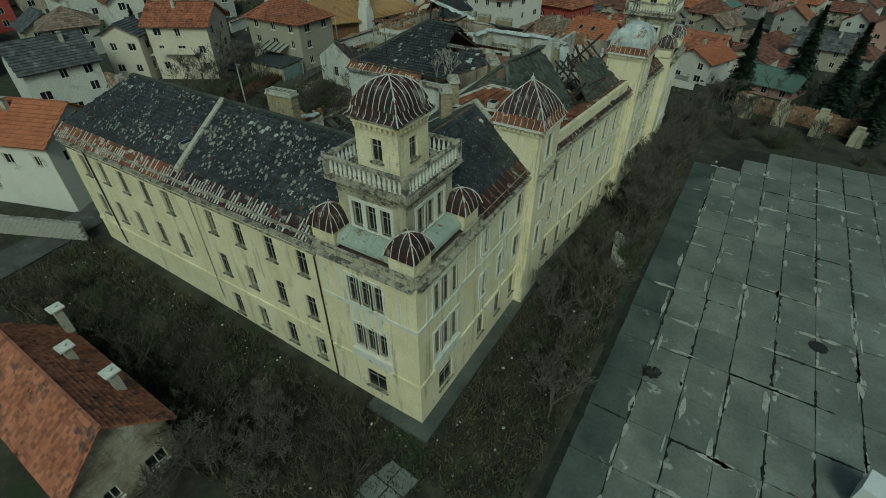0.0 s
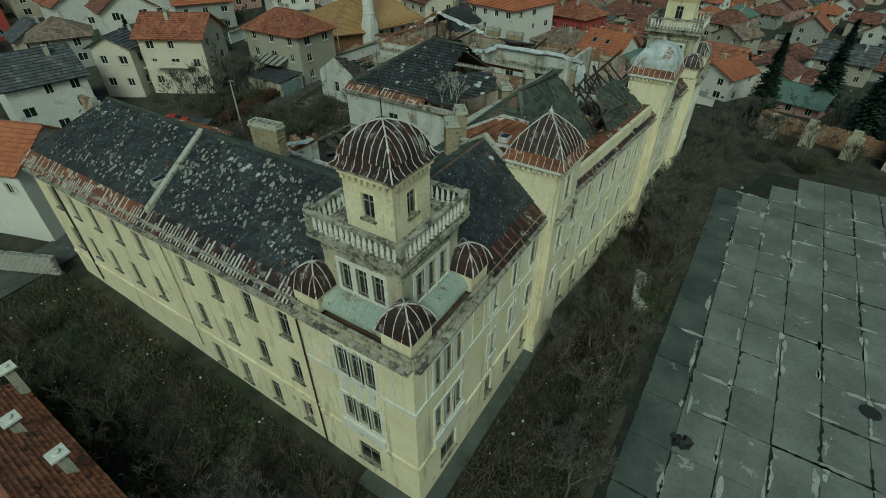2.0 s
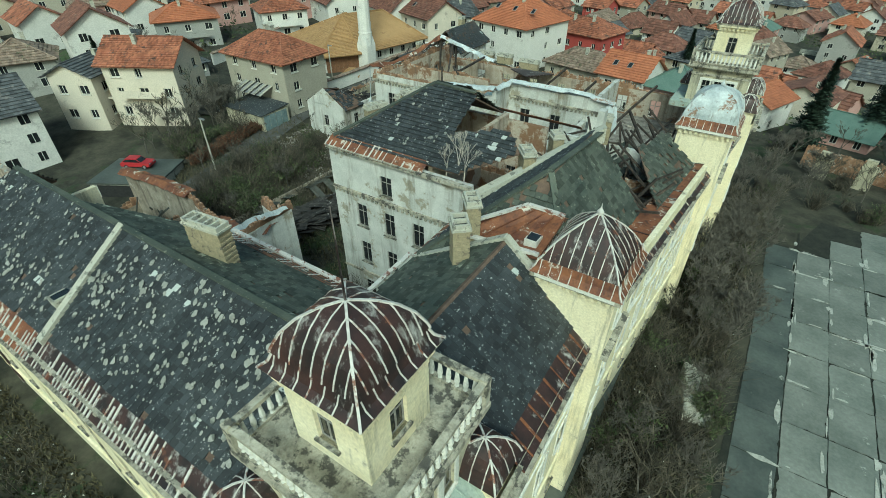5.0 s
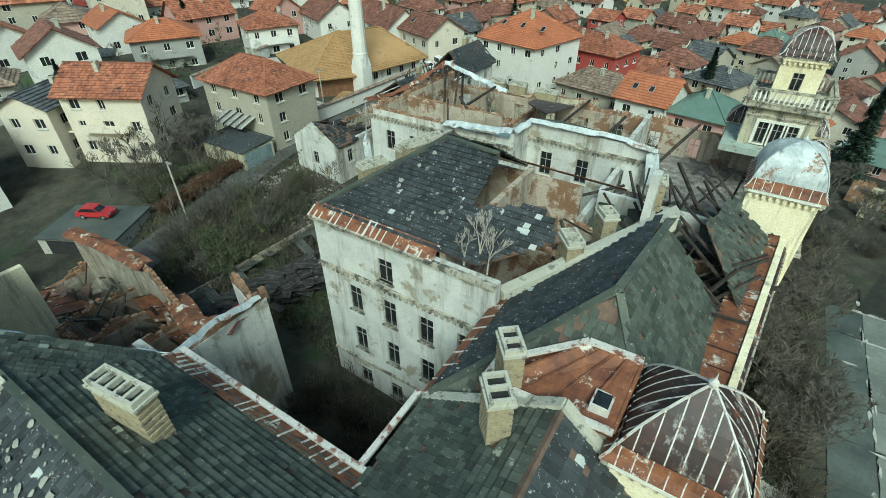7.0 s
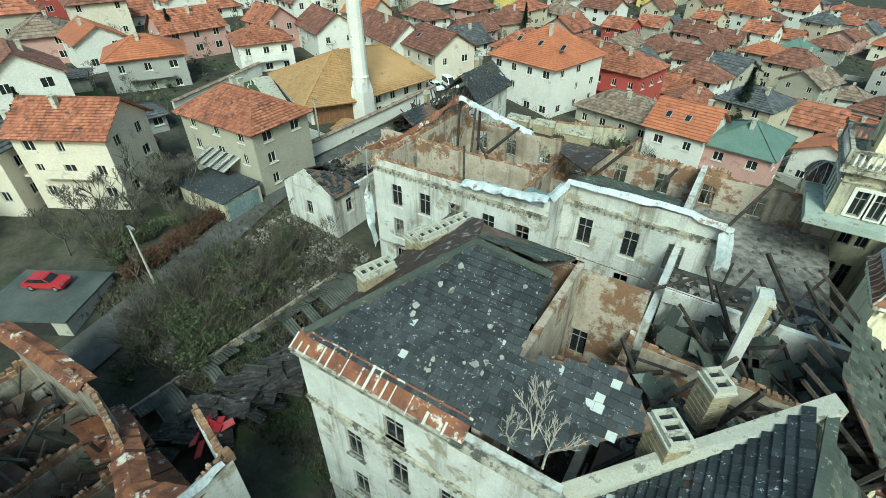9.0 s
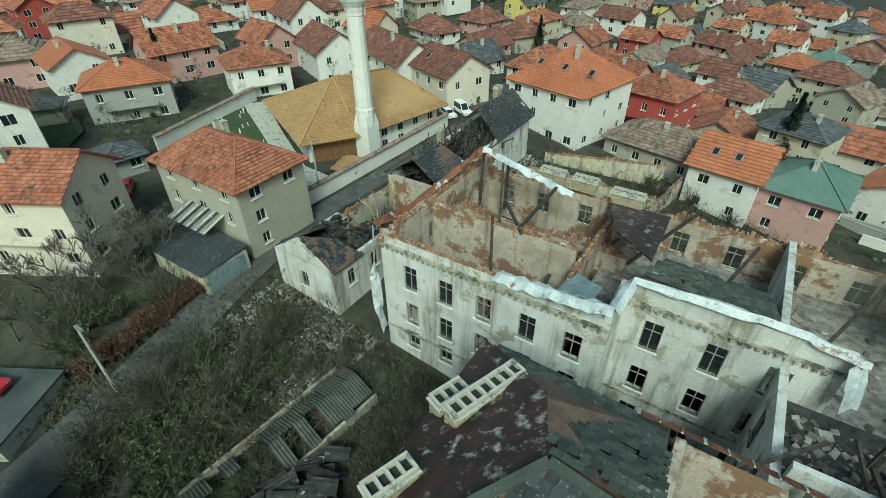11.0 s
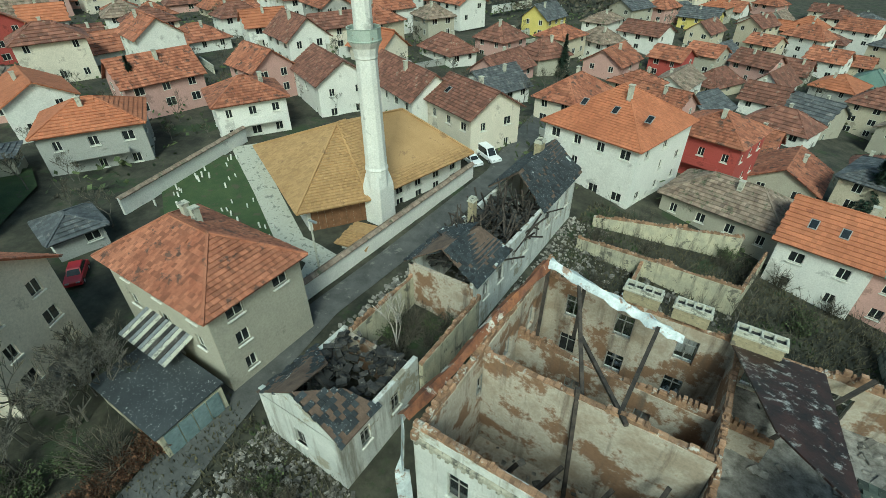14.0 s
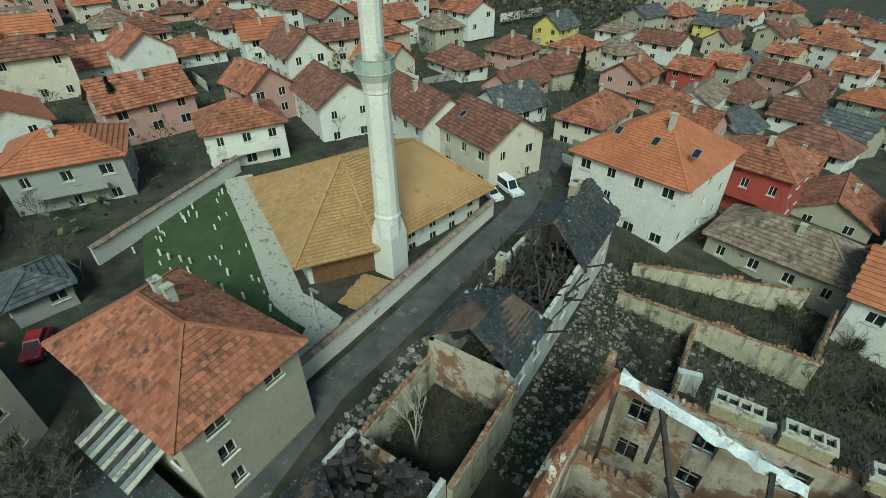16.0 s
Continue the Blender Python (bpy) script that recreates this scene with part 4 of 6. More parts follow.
for m_, l_, k_ in ((pose(-26.4, 31.6, 19.6, 0, 0, -20), 2.2, 4), (pose(-25.2, 37.2, 19.8, 0, 0, -20), 4.2, 7), (pose(-26.8, 36.6, 19.0, 0, 0, -20), 1.8, 3)):
    chimney(m_, 0.9, l_, 1.5, k_, "long low chimney block with a row of flue holes")

# north wing and the gutted north-west block
north = thing("north_wing", "gutted grey plaster wing with bare walls and torn metal eaves", "building wing")
nh = [(a, a + 1.3, z0, z1) for a in (2.2, 5.6, 9.0, 12.6, 16.0) for z0, z1 in ((6.3, 8.3), (9.3, 11.6), (13.2, 15.6))]
wall(north, (-41, 48.5), (-22.2, 48.5), 2, 17.9, PLASTER_W, nh, style="void", rnd=rnd, broken=0.7)
wall(north, (-41, 67), (-41, 48.5), 2, 17.5, PLASTER_I, [(a, a + 1.3, 13.2, 15.6) for a in (3, 7, 11)], style="void", rnd=rnd, broken=1)
wall(north, (-22.2, 48.5), (-22.2, 52.3), 2, 18.6, PLASTER_W)
nh = [(a, a + 1.3, z0, z1) for a in (1.6, 5.6, 9.2) for z0, z1 in ((4.6, 7.0), (8.8, 11.2), (13.2, 15.8))]
wall(north, (-22.2, 52.3), (-9.5, 52.3), 0, 18.6, PLASTER_W, nh, style="void", rnd=rnd, broken=0.5)
nh = [(a, a + 1.4, z0, z1) for a in (6, 10.5, 15, 19.5, 24, 28.5, 33, 37) for z0, z1 in ((8.6, 10.8), (12.6, 15.0))]
wall(north, (-0.5, 67), (-41, 67), 0, 16.0, PLASTER_I, nh, style="void", rnd=rnd, broken=0.7)
wall(north, (-40.5, 55.4), (-27, 55.4), 8, 17.3, PLASTER_I, [], 0.45, name="inner_wall")
wall(north, (-40.5, 60.8), (-24, 60.8), 8, 14.2, PLASTER_I, [(a, a + 1.1, 9.0, 12.4) for a in (4, 9)], 0.45, style="void", name="inner_wall", rnd=rnd, broken=1)
wall(north, (-26.5, 49), (-26.5, 66.5), 8, 15.5, PLASTER_I, [], 0.45, name="inner_wall")
wall(north, (-12.5, 53), (-12.5, 66.5), 6, 17, PLASTER_W, [(4, 5.2, 12, 14.6)], 0.5, style="void", name="inner_wall")
part("floor_slab", MB().box(-40.5, 49, 8.4, -26, 66.5, 8.7), PLASTER_I, north)
part("floor_slab", MB().box(-26, 52.8, 12.2, -0.6, 66.5, 12.5), RUBBLE, north)
for p, q, z, am in (((-41, 48.5), (-30, 48.5), 17.9, 0.5), ((-40.5, 55.4), (-27, 55.4), 17.3, 0.6), ((-40.5, 60.8), (-24, 60.8), 14.2, 0.8), ((-0.5, 67), (-41, 67), 16.0, 1.0), ((-41, 67), (-41, 48.5), 17.5, 1.2), ((-26.5, 49), (-26.5, 66.5), 15.5, 0.9)):
    ragged_top(north, p, q, z, 0.5, rnd, am)
for p, q in (((-41, 48.5), (-22.2, 48.5)), ((-22.2, 52.3), (-9.5, 52.3))):
    course(north, p, q, 17.0, 17.25, 0.2, STONE)
    course(north, p, q, 7.9, 8.15, 0.12, STONE, "string_course")
    dentils(north, p, q, 16.85)


def torn_sheet(parent, pts, w, material, seed):
    """A bent strip of sheet metal that follows a run of points."""
    r = random.Random(seed)
    mb = MB()
    P = []
    for a, b in zip(pts, pts[1:]):
        for i in range(6):
            P.append(Vector(a).lerp(Vector(b), i / 6))
    P.append(Vector(pts[-1]))
    prev = None
    for i, p in enumerate(P):
        d = (P[min(i + 1, len(P) - 1)] - P[max(i - 1, 0)]).normalized()
        s = Vector((-d.y, d.x, 0)).normalized()
        k = r.uniform(-0.18, 0.18)
        cur = (p - s * w / 2 + Vector((0, 0, k - 0.25)), p + Vector((0, 0, k * 0.5 + 0.12)), p + s * w / 2 + Vector((0, 0, -k - 0.2)))
        n = len(mb.v)
        mb.v += [tuple(v) for v in cur]
        if prev:
            mb.f += [(n - 3, n, n + 1, n - 2), (n - 2, n + 1, n + 2, n - 1)]
        prev = cur
    ob = part("torn_metal_eave", mb, material, parent)
    md = ob.modifiers.new("thick", "SOLIDIFY")
    md.thickness = 0.04
    return ob


torn_sheet(north, [(-39.7, 63.3, 20.1), (-36, 63.2, 19.2), (-33, 63.3, 18.4), (-30.2, 63.4, 17.6)], 1.0, ZINC, 1)
torn_sheet(north, [(-39.8, 63.2, 20.0), (-41.0, 58, 18.6), (-41.3, 53, 18.2), (-41.4, 48.3, 18.9)], 0.8, RUST, 2)
torn_sheet(north, [(-30.4, 48.6, 18.3), (-28.5, 48.2, 18.7), (-25, 48.2, 18.9), (-22.2, 48.3, 19.2)], 1.3, ZINC, 3)
torn_sheet(north, [(-22.2, 48.3, 19.2), (-22.0, 52.0, 19.1), (-17, 52.3, 19.2), (-12, 52.4, 19.0), (-9.0, 52.0, 18.6)], 0.8, ZINC, 4)
torn_sheet(north, [(-41.4, 48.2, 18.6), (-41.6, 48.0, 14), (-41.2, 47.7, 10.5), (-40.8, 47.8, 8.0)], 0.9, ZINC, 5)
torn_sheet(north, [(-9.4, 52.0, 18.4), (-9.0, 51.6, 16.8), (-8.8, 51.4, 15.5)], 1.4, ZINC, 6)
slope(north, [(-22.0, 66.6, 16.2), (-27.5, 66.6, 16.2), (-25.0, 58.0, 18.6), (-21.5, 55.0, 18.9)], RUSTD, 0, deck=RUSTD)
slope(north, [(-13.5, 58.8, 16.4), (-21.0, 58.6, 16.9), (-21.6, 53.0, 18.7), (-13.5, 53.0, 18.5)], SLATE2, 0.42, 0.42, lost=0.12, ragged=0.6)
tb = MB()
for a, b in (((-39.7, 63.3, 20.0), (-39.6, 62.5, 9)), ((-37.5, 63.3, 19.4), (-34, 56, 15.8)), ((-34.5, 55.6, 18.0), (-33.5, 54, 9.2)), ((-36.0, 61.0, 16.5), (-31.5, 55.0, 17.6)), ((-38.5, 50, 9), (-36.5, 53.0, 12)), ((-36.5, 50, 9), (-34, 54, 12.6)),
             ((-33, 50.5, 9), (-31, 54, 13)), ((-30, 50, 9), (-28.5, 54.5, 15)), ((-37, 63.4, 19), (-37, 63.2, 14)), ((-32, 55.5, 17.6), (-31.8, 63, 18)), ((-24, 62, 13), (-20, 66, 17.5)), ((-18, 56, 13), (-15, 64, 17)), ((-11, 55, 13), (-7, 63, 18))):
    tb.beam(a, b, 0.24)
part("burnt_rafter", tb, TIMBER, north, kind="stuff")
part("tarpaulin", MB().prism([(-27.5, 51.5, 15.3), (-24.6, 50.2, 15.9), (-23.9, 52.6, 17.0), (-26.2, 54.0, 16.4)], 0.06), TARP, north, "torn blue-grey tarpaulin")
for m_, l_ in ((pose(-33.6, 66.9, 16.4, 0, 0, 90), 2.6), (pose(-30.2, 66.7, 16.5, 0, 0, 90), 2.4), (pose(-26.0, 66.4, 16.3, 0, 0, 90), 3.0)):
    chimney(m_, 0.9, l_, 1.0, 4, "long low chimney block on a ruined wall")
db = MB()
debris(db, rnd, -40, -27, 49, 66, lambda x, y: 8.7, 260, 0.2, 0.9, 0.3)
debris(db, rnd, -26, -1, 53, 66, lambda x, y: 12.5, 300, 0.2, 0.9, 0.3)
debris(db, rnd, -12, -1, 32.5, 51, lambda x, y: 13.9, 700, 0.2, 1.0, 0.3)
debris(db, rnd, -17, -13, 27, 41, lambda x, y: 8.8, 120, 0.2, 0.9, 0.3)
solid("interior_rubble", db, RUBBLE, "broken plaster and bricks heaped on ruined floors", "rubble", kind="stuff")

# west wing ruin
west = thing("west_wing_ruin", "collapsed masonry wing with rusty roof sheets and bare walls", "ruin")
for p, q, z in (((-28.2, 13.1), (-28.2, 21.0), 14.6), ((-28.2, 21.0), (-34, 22.5), 12.5), ((-46.2, 20), (-46.2, 13), 8.6), ((-42, 19.9), (-54, 19.3), 11.9), ((-32, 17.8), (-42, 19.9), 11.2), ((-37, 8.0), (-37, 18.5), 9.5), ((-54, 19.3), (-54, 10), 8.0), ((-42, 8), (-42, 19), 8.5)):
    wall(west, p, q, 0, z, PLASTER_W if p[0] == -28.2 else RUINW, [], 0.5)
    ragged_top(west, p, q, z, 0.5, rnd, 1.2)
torn_sheet(west, [(-54.2, 18.9, 12.4), (-48, 19.4, 12.7), (-42.6, 19.7, 12.5)], 1.5, RUST, 7)
torn_sheet(west, [(-39, 19.4, 10.8), (-35.5, 18.4, 12.2), (-32.3, 17.3, 13.0), (-28.0, 18.4, 14.3)], 1.8, RUST, 8)
torn_sheet(west, [(-32.0, 8.0, 20.4), (-29, 10.2, 19.0), (-25.9, 13.1, 17.4)], 0.6, ZINC, 9)
torn_sheet(west, [(-26, 13.2, 17.3), (-27.8, 17.0, 16.0), (-28.3, 20.5, 15.0)], 0.5, ZINC, 10)
tb = MB()
for i in range(40):
    x, y = rnd.uniform(-53, -31), rnd.uniform(9, 19)
    tb.beam((x, y, 4 + rnd.random() * 3), (x + rnd.uniform(-4, 4), y + rnd.uniform(-4, 4), 7 + rnd.random() * 4), 0.2)
part("fallen_timber", tb, TIMBER, west, kind="stuff")
db = MB()
debris(db, rnd, -53, -29, 8, 20, lambda x, y: 5.4, 520, 0.3, 1.6, 0.3)
part("rubble", db, RUBBLE, west, kind="stuff")
for a, b, c, d in (((-43.2, 21.0, 8.4), (-38.2, 20.4, 8.2), (-38.6, 17.2, 9.7), (-43.0, 17.8, 9.8)), ((-38.0, 20.3, 8.0), (-33.2, 19.9, 8.4), (-34.0, 16.8, 9.5), (-38.4, 17.1, 9.5)), ((-53, 15.5, 8.2), (-47.5, 16.2, 8.0), (-47.6, 11.5, 9.6), (-53, 11.0, 9.8))):
    sheet(west, a, b, c, d, RUST, 1.7, "rusty_roof_sheet", RUSTD)
fl = MB()
for i in range(46):
    x, y = rnd.uniform(-53, -30), rnd.uniform(8.5, 18.5)
    m_ = Matrix.Translation((x, y, 6.2 + 2.4 * rnd.random())) @ Euler((rnd.uniform(-0.5, 0.5), rnd.uniform(-0.5, 0.5), rnd.uniform(0, 6))).to_matrix().to_4x4()
    a_, b_ = rnd.uniform(0.6, 2.2), rnd.uniform(0.3, 1.1)
    fl.prism([m_ @ Vector(v) for v in ((-a_, -b_, 0), (a_ * 0.8, -b_, 0.1), (a_, b_ * 0.7, 0), (-a_ * 0.7, b_, -0.1))], 0.08)
part("fallen_floorboard", fl, DECK, west, kind="stuff")
wb = MB()
for i in range(26):
    x, y = rnd.uniform(-53, -30), rnd.uniform(8.5, 19)
    wb.beam((x, y, 6 + 3 * rnd.random()), (x + rnd.uniform(-5, 5), y + rnd.uniform(-3, 3), 7.5 + 3.5 * rnd.random()), rnd.uniform(0.1, 0.2))
part("grey_beam", wb, FIBRO, west, kind="stuff")
shed = thing("corrugated_shed", "long burnt shed under broken grey corrugated sheets", "shed")
for k in range(20):
    for side in (-1, 1):
        if rnd.random() < (0.12 if side < 0 else 0.45):
            continue
        f = (k + 0.5) / 20
        x, y = -43.6 + 3.2 * f, 21.5 + 21.5 * f
        z_ = gz(x, y) + 1.7
        pm = MB()
        w_ = 2.5 + rnd.uniform(-0.4, 0.2)
        m_ = Matrix.Translation((x, y, z_ + rnd.uniform(-0.15, 0.1))) @ Matrix.Rotation(-0.15, 4, "Z") @ Matrix.Rotation(side * (0.3 + rnd.uniform(0, 0.12)), 4, "Y")
        ends = (0, w_) if side > 0 else (-w_, 0)
        pm.v = [tuple(m_ @ Vector((e, -0.54 + c * 0.068, 0.035 * math.cos(c * math.pi / 2) + h_))) for h_ in (0.03, 0) for e in ends for c in range(17)]
        pm.f = [(c, c + 1, c + 18, c + 17) for c in range(16)] + [(c + 34, c + 51, c + 52, c + 35) for c in range(16)] + [(c, c + 34, c + 35, c + 1) for c in range(16)] + [(c + 17, c + 18, c + 52, c + 51) for c in range(16)]
        part("corrugated_sheet", pm, FIBRO, shed)
for side in (-2.3, 2.2):
    a, b = Vector((-43.6 + side, 21.6, 0)), Vector((-40.4 + side, 42.8, 0))
    part("wall", MB().prism([(a.x, a.y, gz(a.x, a.y) + 0.95), (a.x + 0.25, a.y, gz(a.x, a.y) + 0.95), (b.x + 0.25, b.y, gz(b.x, b.y) + 0.95), (b.x, b.y, gz(b.x, b.y) + 0.95)], 2.6), RUINW, shed)
# flattened shed: corrugated sheets in a heap
cs = MB()
for i in range(150):
    f = rnd.random()
    x, y = -39.8 + 4 * f + rnd.uniform(-1.8, 1.8), 22 + 13 * f + rnd.uniform(-2, 2)
    m_ = Matrix.Translation((x, y, gz(x, y) + rnd.uniform(0.4, 2.2))) @ Euler((rnd.uniform(-0.4, 0.4), rnd.uniform(-0.4, 0.4), 0.7 + rnd.uniform(-0.5, 0.5))).to_matrix().to_4x4()
    for k in range(7):
        cs.box(-1.0, k * 0.16, 0.0 if k % 2 else 0.05, 1.0, k * 0.16 + 0.16, 0.03 if k % 2 else 0.08, m_)
solid("collapsed_shed", cs, DARKRUB, "flattened shed of dark corrugated sheets and burnt boards", "ruin", kind="stuff")
rs = MB()
for i in range(7):
    m_ = Matrix.Translation((-38.0 + rnd.uniform(-1.0, 1.0), 23.6 + rnd.uniform(-1.3, 1.3), gz(-38, 24) + 2.3)) @ Euler((rnd.uniform(-0.6, 0.6), rnd.uniform(-0.6, 0.6), rnd.uniform(0, 6))).to_matrix().to_4x4()
    rs.box(-0.6, -0.25, -0.05, 0.8, 0.3, 0.05, m_)
solid("red_scraps", rs, CARRED, "red cloth and plastic scraps on the rubble", "debris", kind="stuff")

# ---- houses ----
def house(x, y, rot, L, W, eave, rise, paint, tile, kind="hip", storeys=2, tiles=False, over=0.6, z=None, base=None, chim=1, rnd=None, cols=None, name="house", label="", lights=0, balcony=False, far=False):
    """A house round its own centre: L along its x, W along its y, walls up to eave above its foot."""
    rnd = rnd or random.Random(int(x * 7 + y * 13))
    z = gz(x, y) if z is None else z
    ob = thing(name, label, "house", pose(x, y, z, 0, 0, rot), "houses of the quarter")
    H = eave
    cols = cols or max(2, int(L / 3.6))
    sh = H / storeys
    wm, rm = (MB(), MB()) if far else (None, None)
    for (p, q, ln) in (((-L / 2, -W / 2), (L / 2, -W / 2), L), ((L / 2, -W / 2), (L / 2, W / 2), W), ((L / 2, W / 2), (-L / 2, W / 2), L), ((-L / 2, W / 2), (-L / 2, -W / 2), W)):
        n = cols if ln == L else max(2, int(W / 4))
        hs = []
        for s in range(storeys):
            for c in range(n):
                if rnd.random() < 0.82:
                    w = rnd.choice((1.0, 1.2, 1.5))
                    a = ln * (c + 0.5) / n - w / 2
                    hs.append((a, a + w, s * sh + 0.95, s * sh + 0.95 + min(1.35, sh - 1.25)))
        nrm = Matrix.Rotation(radians(rot), 2) @ Vector((q[1] - p[1], p[0] - q[0]))
        if far and nrm.dot(Vector((-15, 30)) - Vector((x, y))) < 0:
            hs = []
        wall(ob, p, q, -2.0, H, paint, hs, 0.3, "far" if far else "house", into=wm)
    o = over
    l, w = L / 2 + o, W / 2 + o
    zt, ze = H + rise, H - rise * o / (W / 2) * 0.6
    tw, tl = (0.32, 0.42) if tiles else (0.5, 0.6) if math.hypot(x + 50, y - 70) < 85 else (0.95, 1.0)
    rf = TILES[tile]
    plain = tile == 4
    if kind == "hip":
        r = max(0.0, l - w)
        A, B, C, D = (-l, -w, ze), (l, -w, ze), (l, w, ze), (-l, w, ze)
        E, F = (-r - 0.01, 0, zt), (r + 0.01, 0, zt)
        polys = [[A, B, F, E], [B, C, F], [C, D, E, F], [D, A, E]]
        ridges = [(A, E), (B, F), (C, F), (D, E), (E, F)]
    else:
        A, B, C, D = (-l, -w, ze), (l, -w, ze), (l, w, ze), (-l, w, ze)
        E, F = (-l, 0, zt), (l, 0, zt)
        polys = [[A, B, F, E], [C, D, E, F]]
        ridges = [(E, F)]
        for sx in (-1, 1):
            gx_ = sx * L / 2
            gb = part if not far else (lambda nm, mb, mt, o_: wm.add(mb))
            gb("gable", MB().prism([(gx_, -W / 2, H), (gx_ - sx * 0.3, -W / 2, H), (gx_ - sx * 0.3, W / 2, H), (gx_, W / 2, H)], 0.01)
                 .quad((gx_, -W / 2, H), (gx_, W / 2, H), (gx_, 0, zt - 0.12)).quad((gx_ - sx * 0.3, -W / 2, H), (gx_ - sx * 0.3, W / 2, H), (gx_ - sx * 0.3, 0, zt - 0.12)), paint, ob)
    for p in polys:
        if plain:
            slope(ob, p, rf, 0, deck=rf, into=rm)
        else:
            slope(ob, p, rf, tw, tl, rnd, 0.004, deck=rf, into=rm)
    rg = MB()
    for a, b in ridges:
        if (Vector(a) - Vector(b)).length > 0.3:
            rg.beam(Vector(a) + Vector((0, 0, 0.08)), Vector(b) + Vector((0, 0, 0.08)), 0.24, 0.12)
    if far:
        part("wall", wm, paint, ob)
        part("roof", rm.add(rg), rf, ob)
    else:
        part("ridge_tiles", rg, rf, ob)
    for i in range(chim):
        cx, cy = rnd.uniform(-L / 4, L / 4), rnd.choice((-1, 1)) * W * 0.14
        ch = part("chimney", MB().box(cx - 0.3, cy - 0.3, H + rise * 0.4, cx + 0.3, cy + 0.3, zt + 0.5).box(cx - 0.38, cy - 0.38, zt + 0.5, cx + 0.38, cy + 0.38, zt + 0.62), CONC, ob)
    for i in range(lights):
        a = -L / 4 + i * L / 3
        b = -w * 0.5
        zz = ze + (zt - ze) * 0.5
        s = math.atan2(zt - ze, w)
        m = Matrix.Translation((a, b, zz + 0.13)) @ Matrix.Rotation(s, 4, "X")
        sk = part("roof_light", MB().box(-0.45, -0.65, 0, 0.45, 0.65, 0.1, m), STEEL, ob)
        part("pane", MB().box(-0.36, -0.55, 0.1, 0.36, 0.55, 0.115, m), GLASS, sk)
    if balcony:
        part("balcony", MB().box(-L * 0.3, -W / 2 - 1.3, H * 0.45, L * 0.3, -W / 2, H * 0.45 + 0.2).box(-L * 0.3, -W / 2 - 1.3, H * 0.45 + 0.2, L * 0.3, -W / 2 - 1.2, H * 0.45 + 1.1), paint, ob)
    return ob


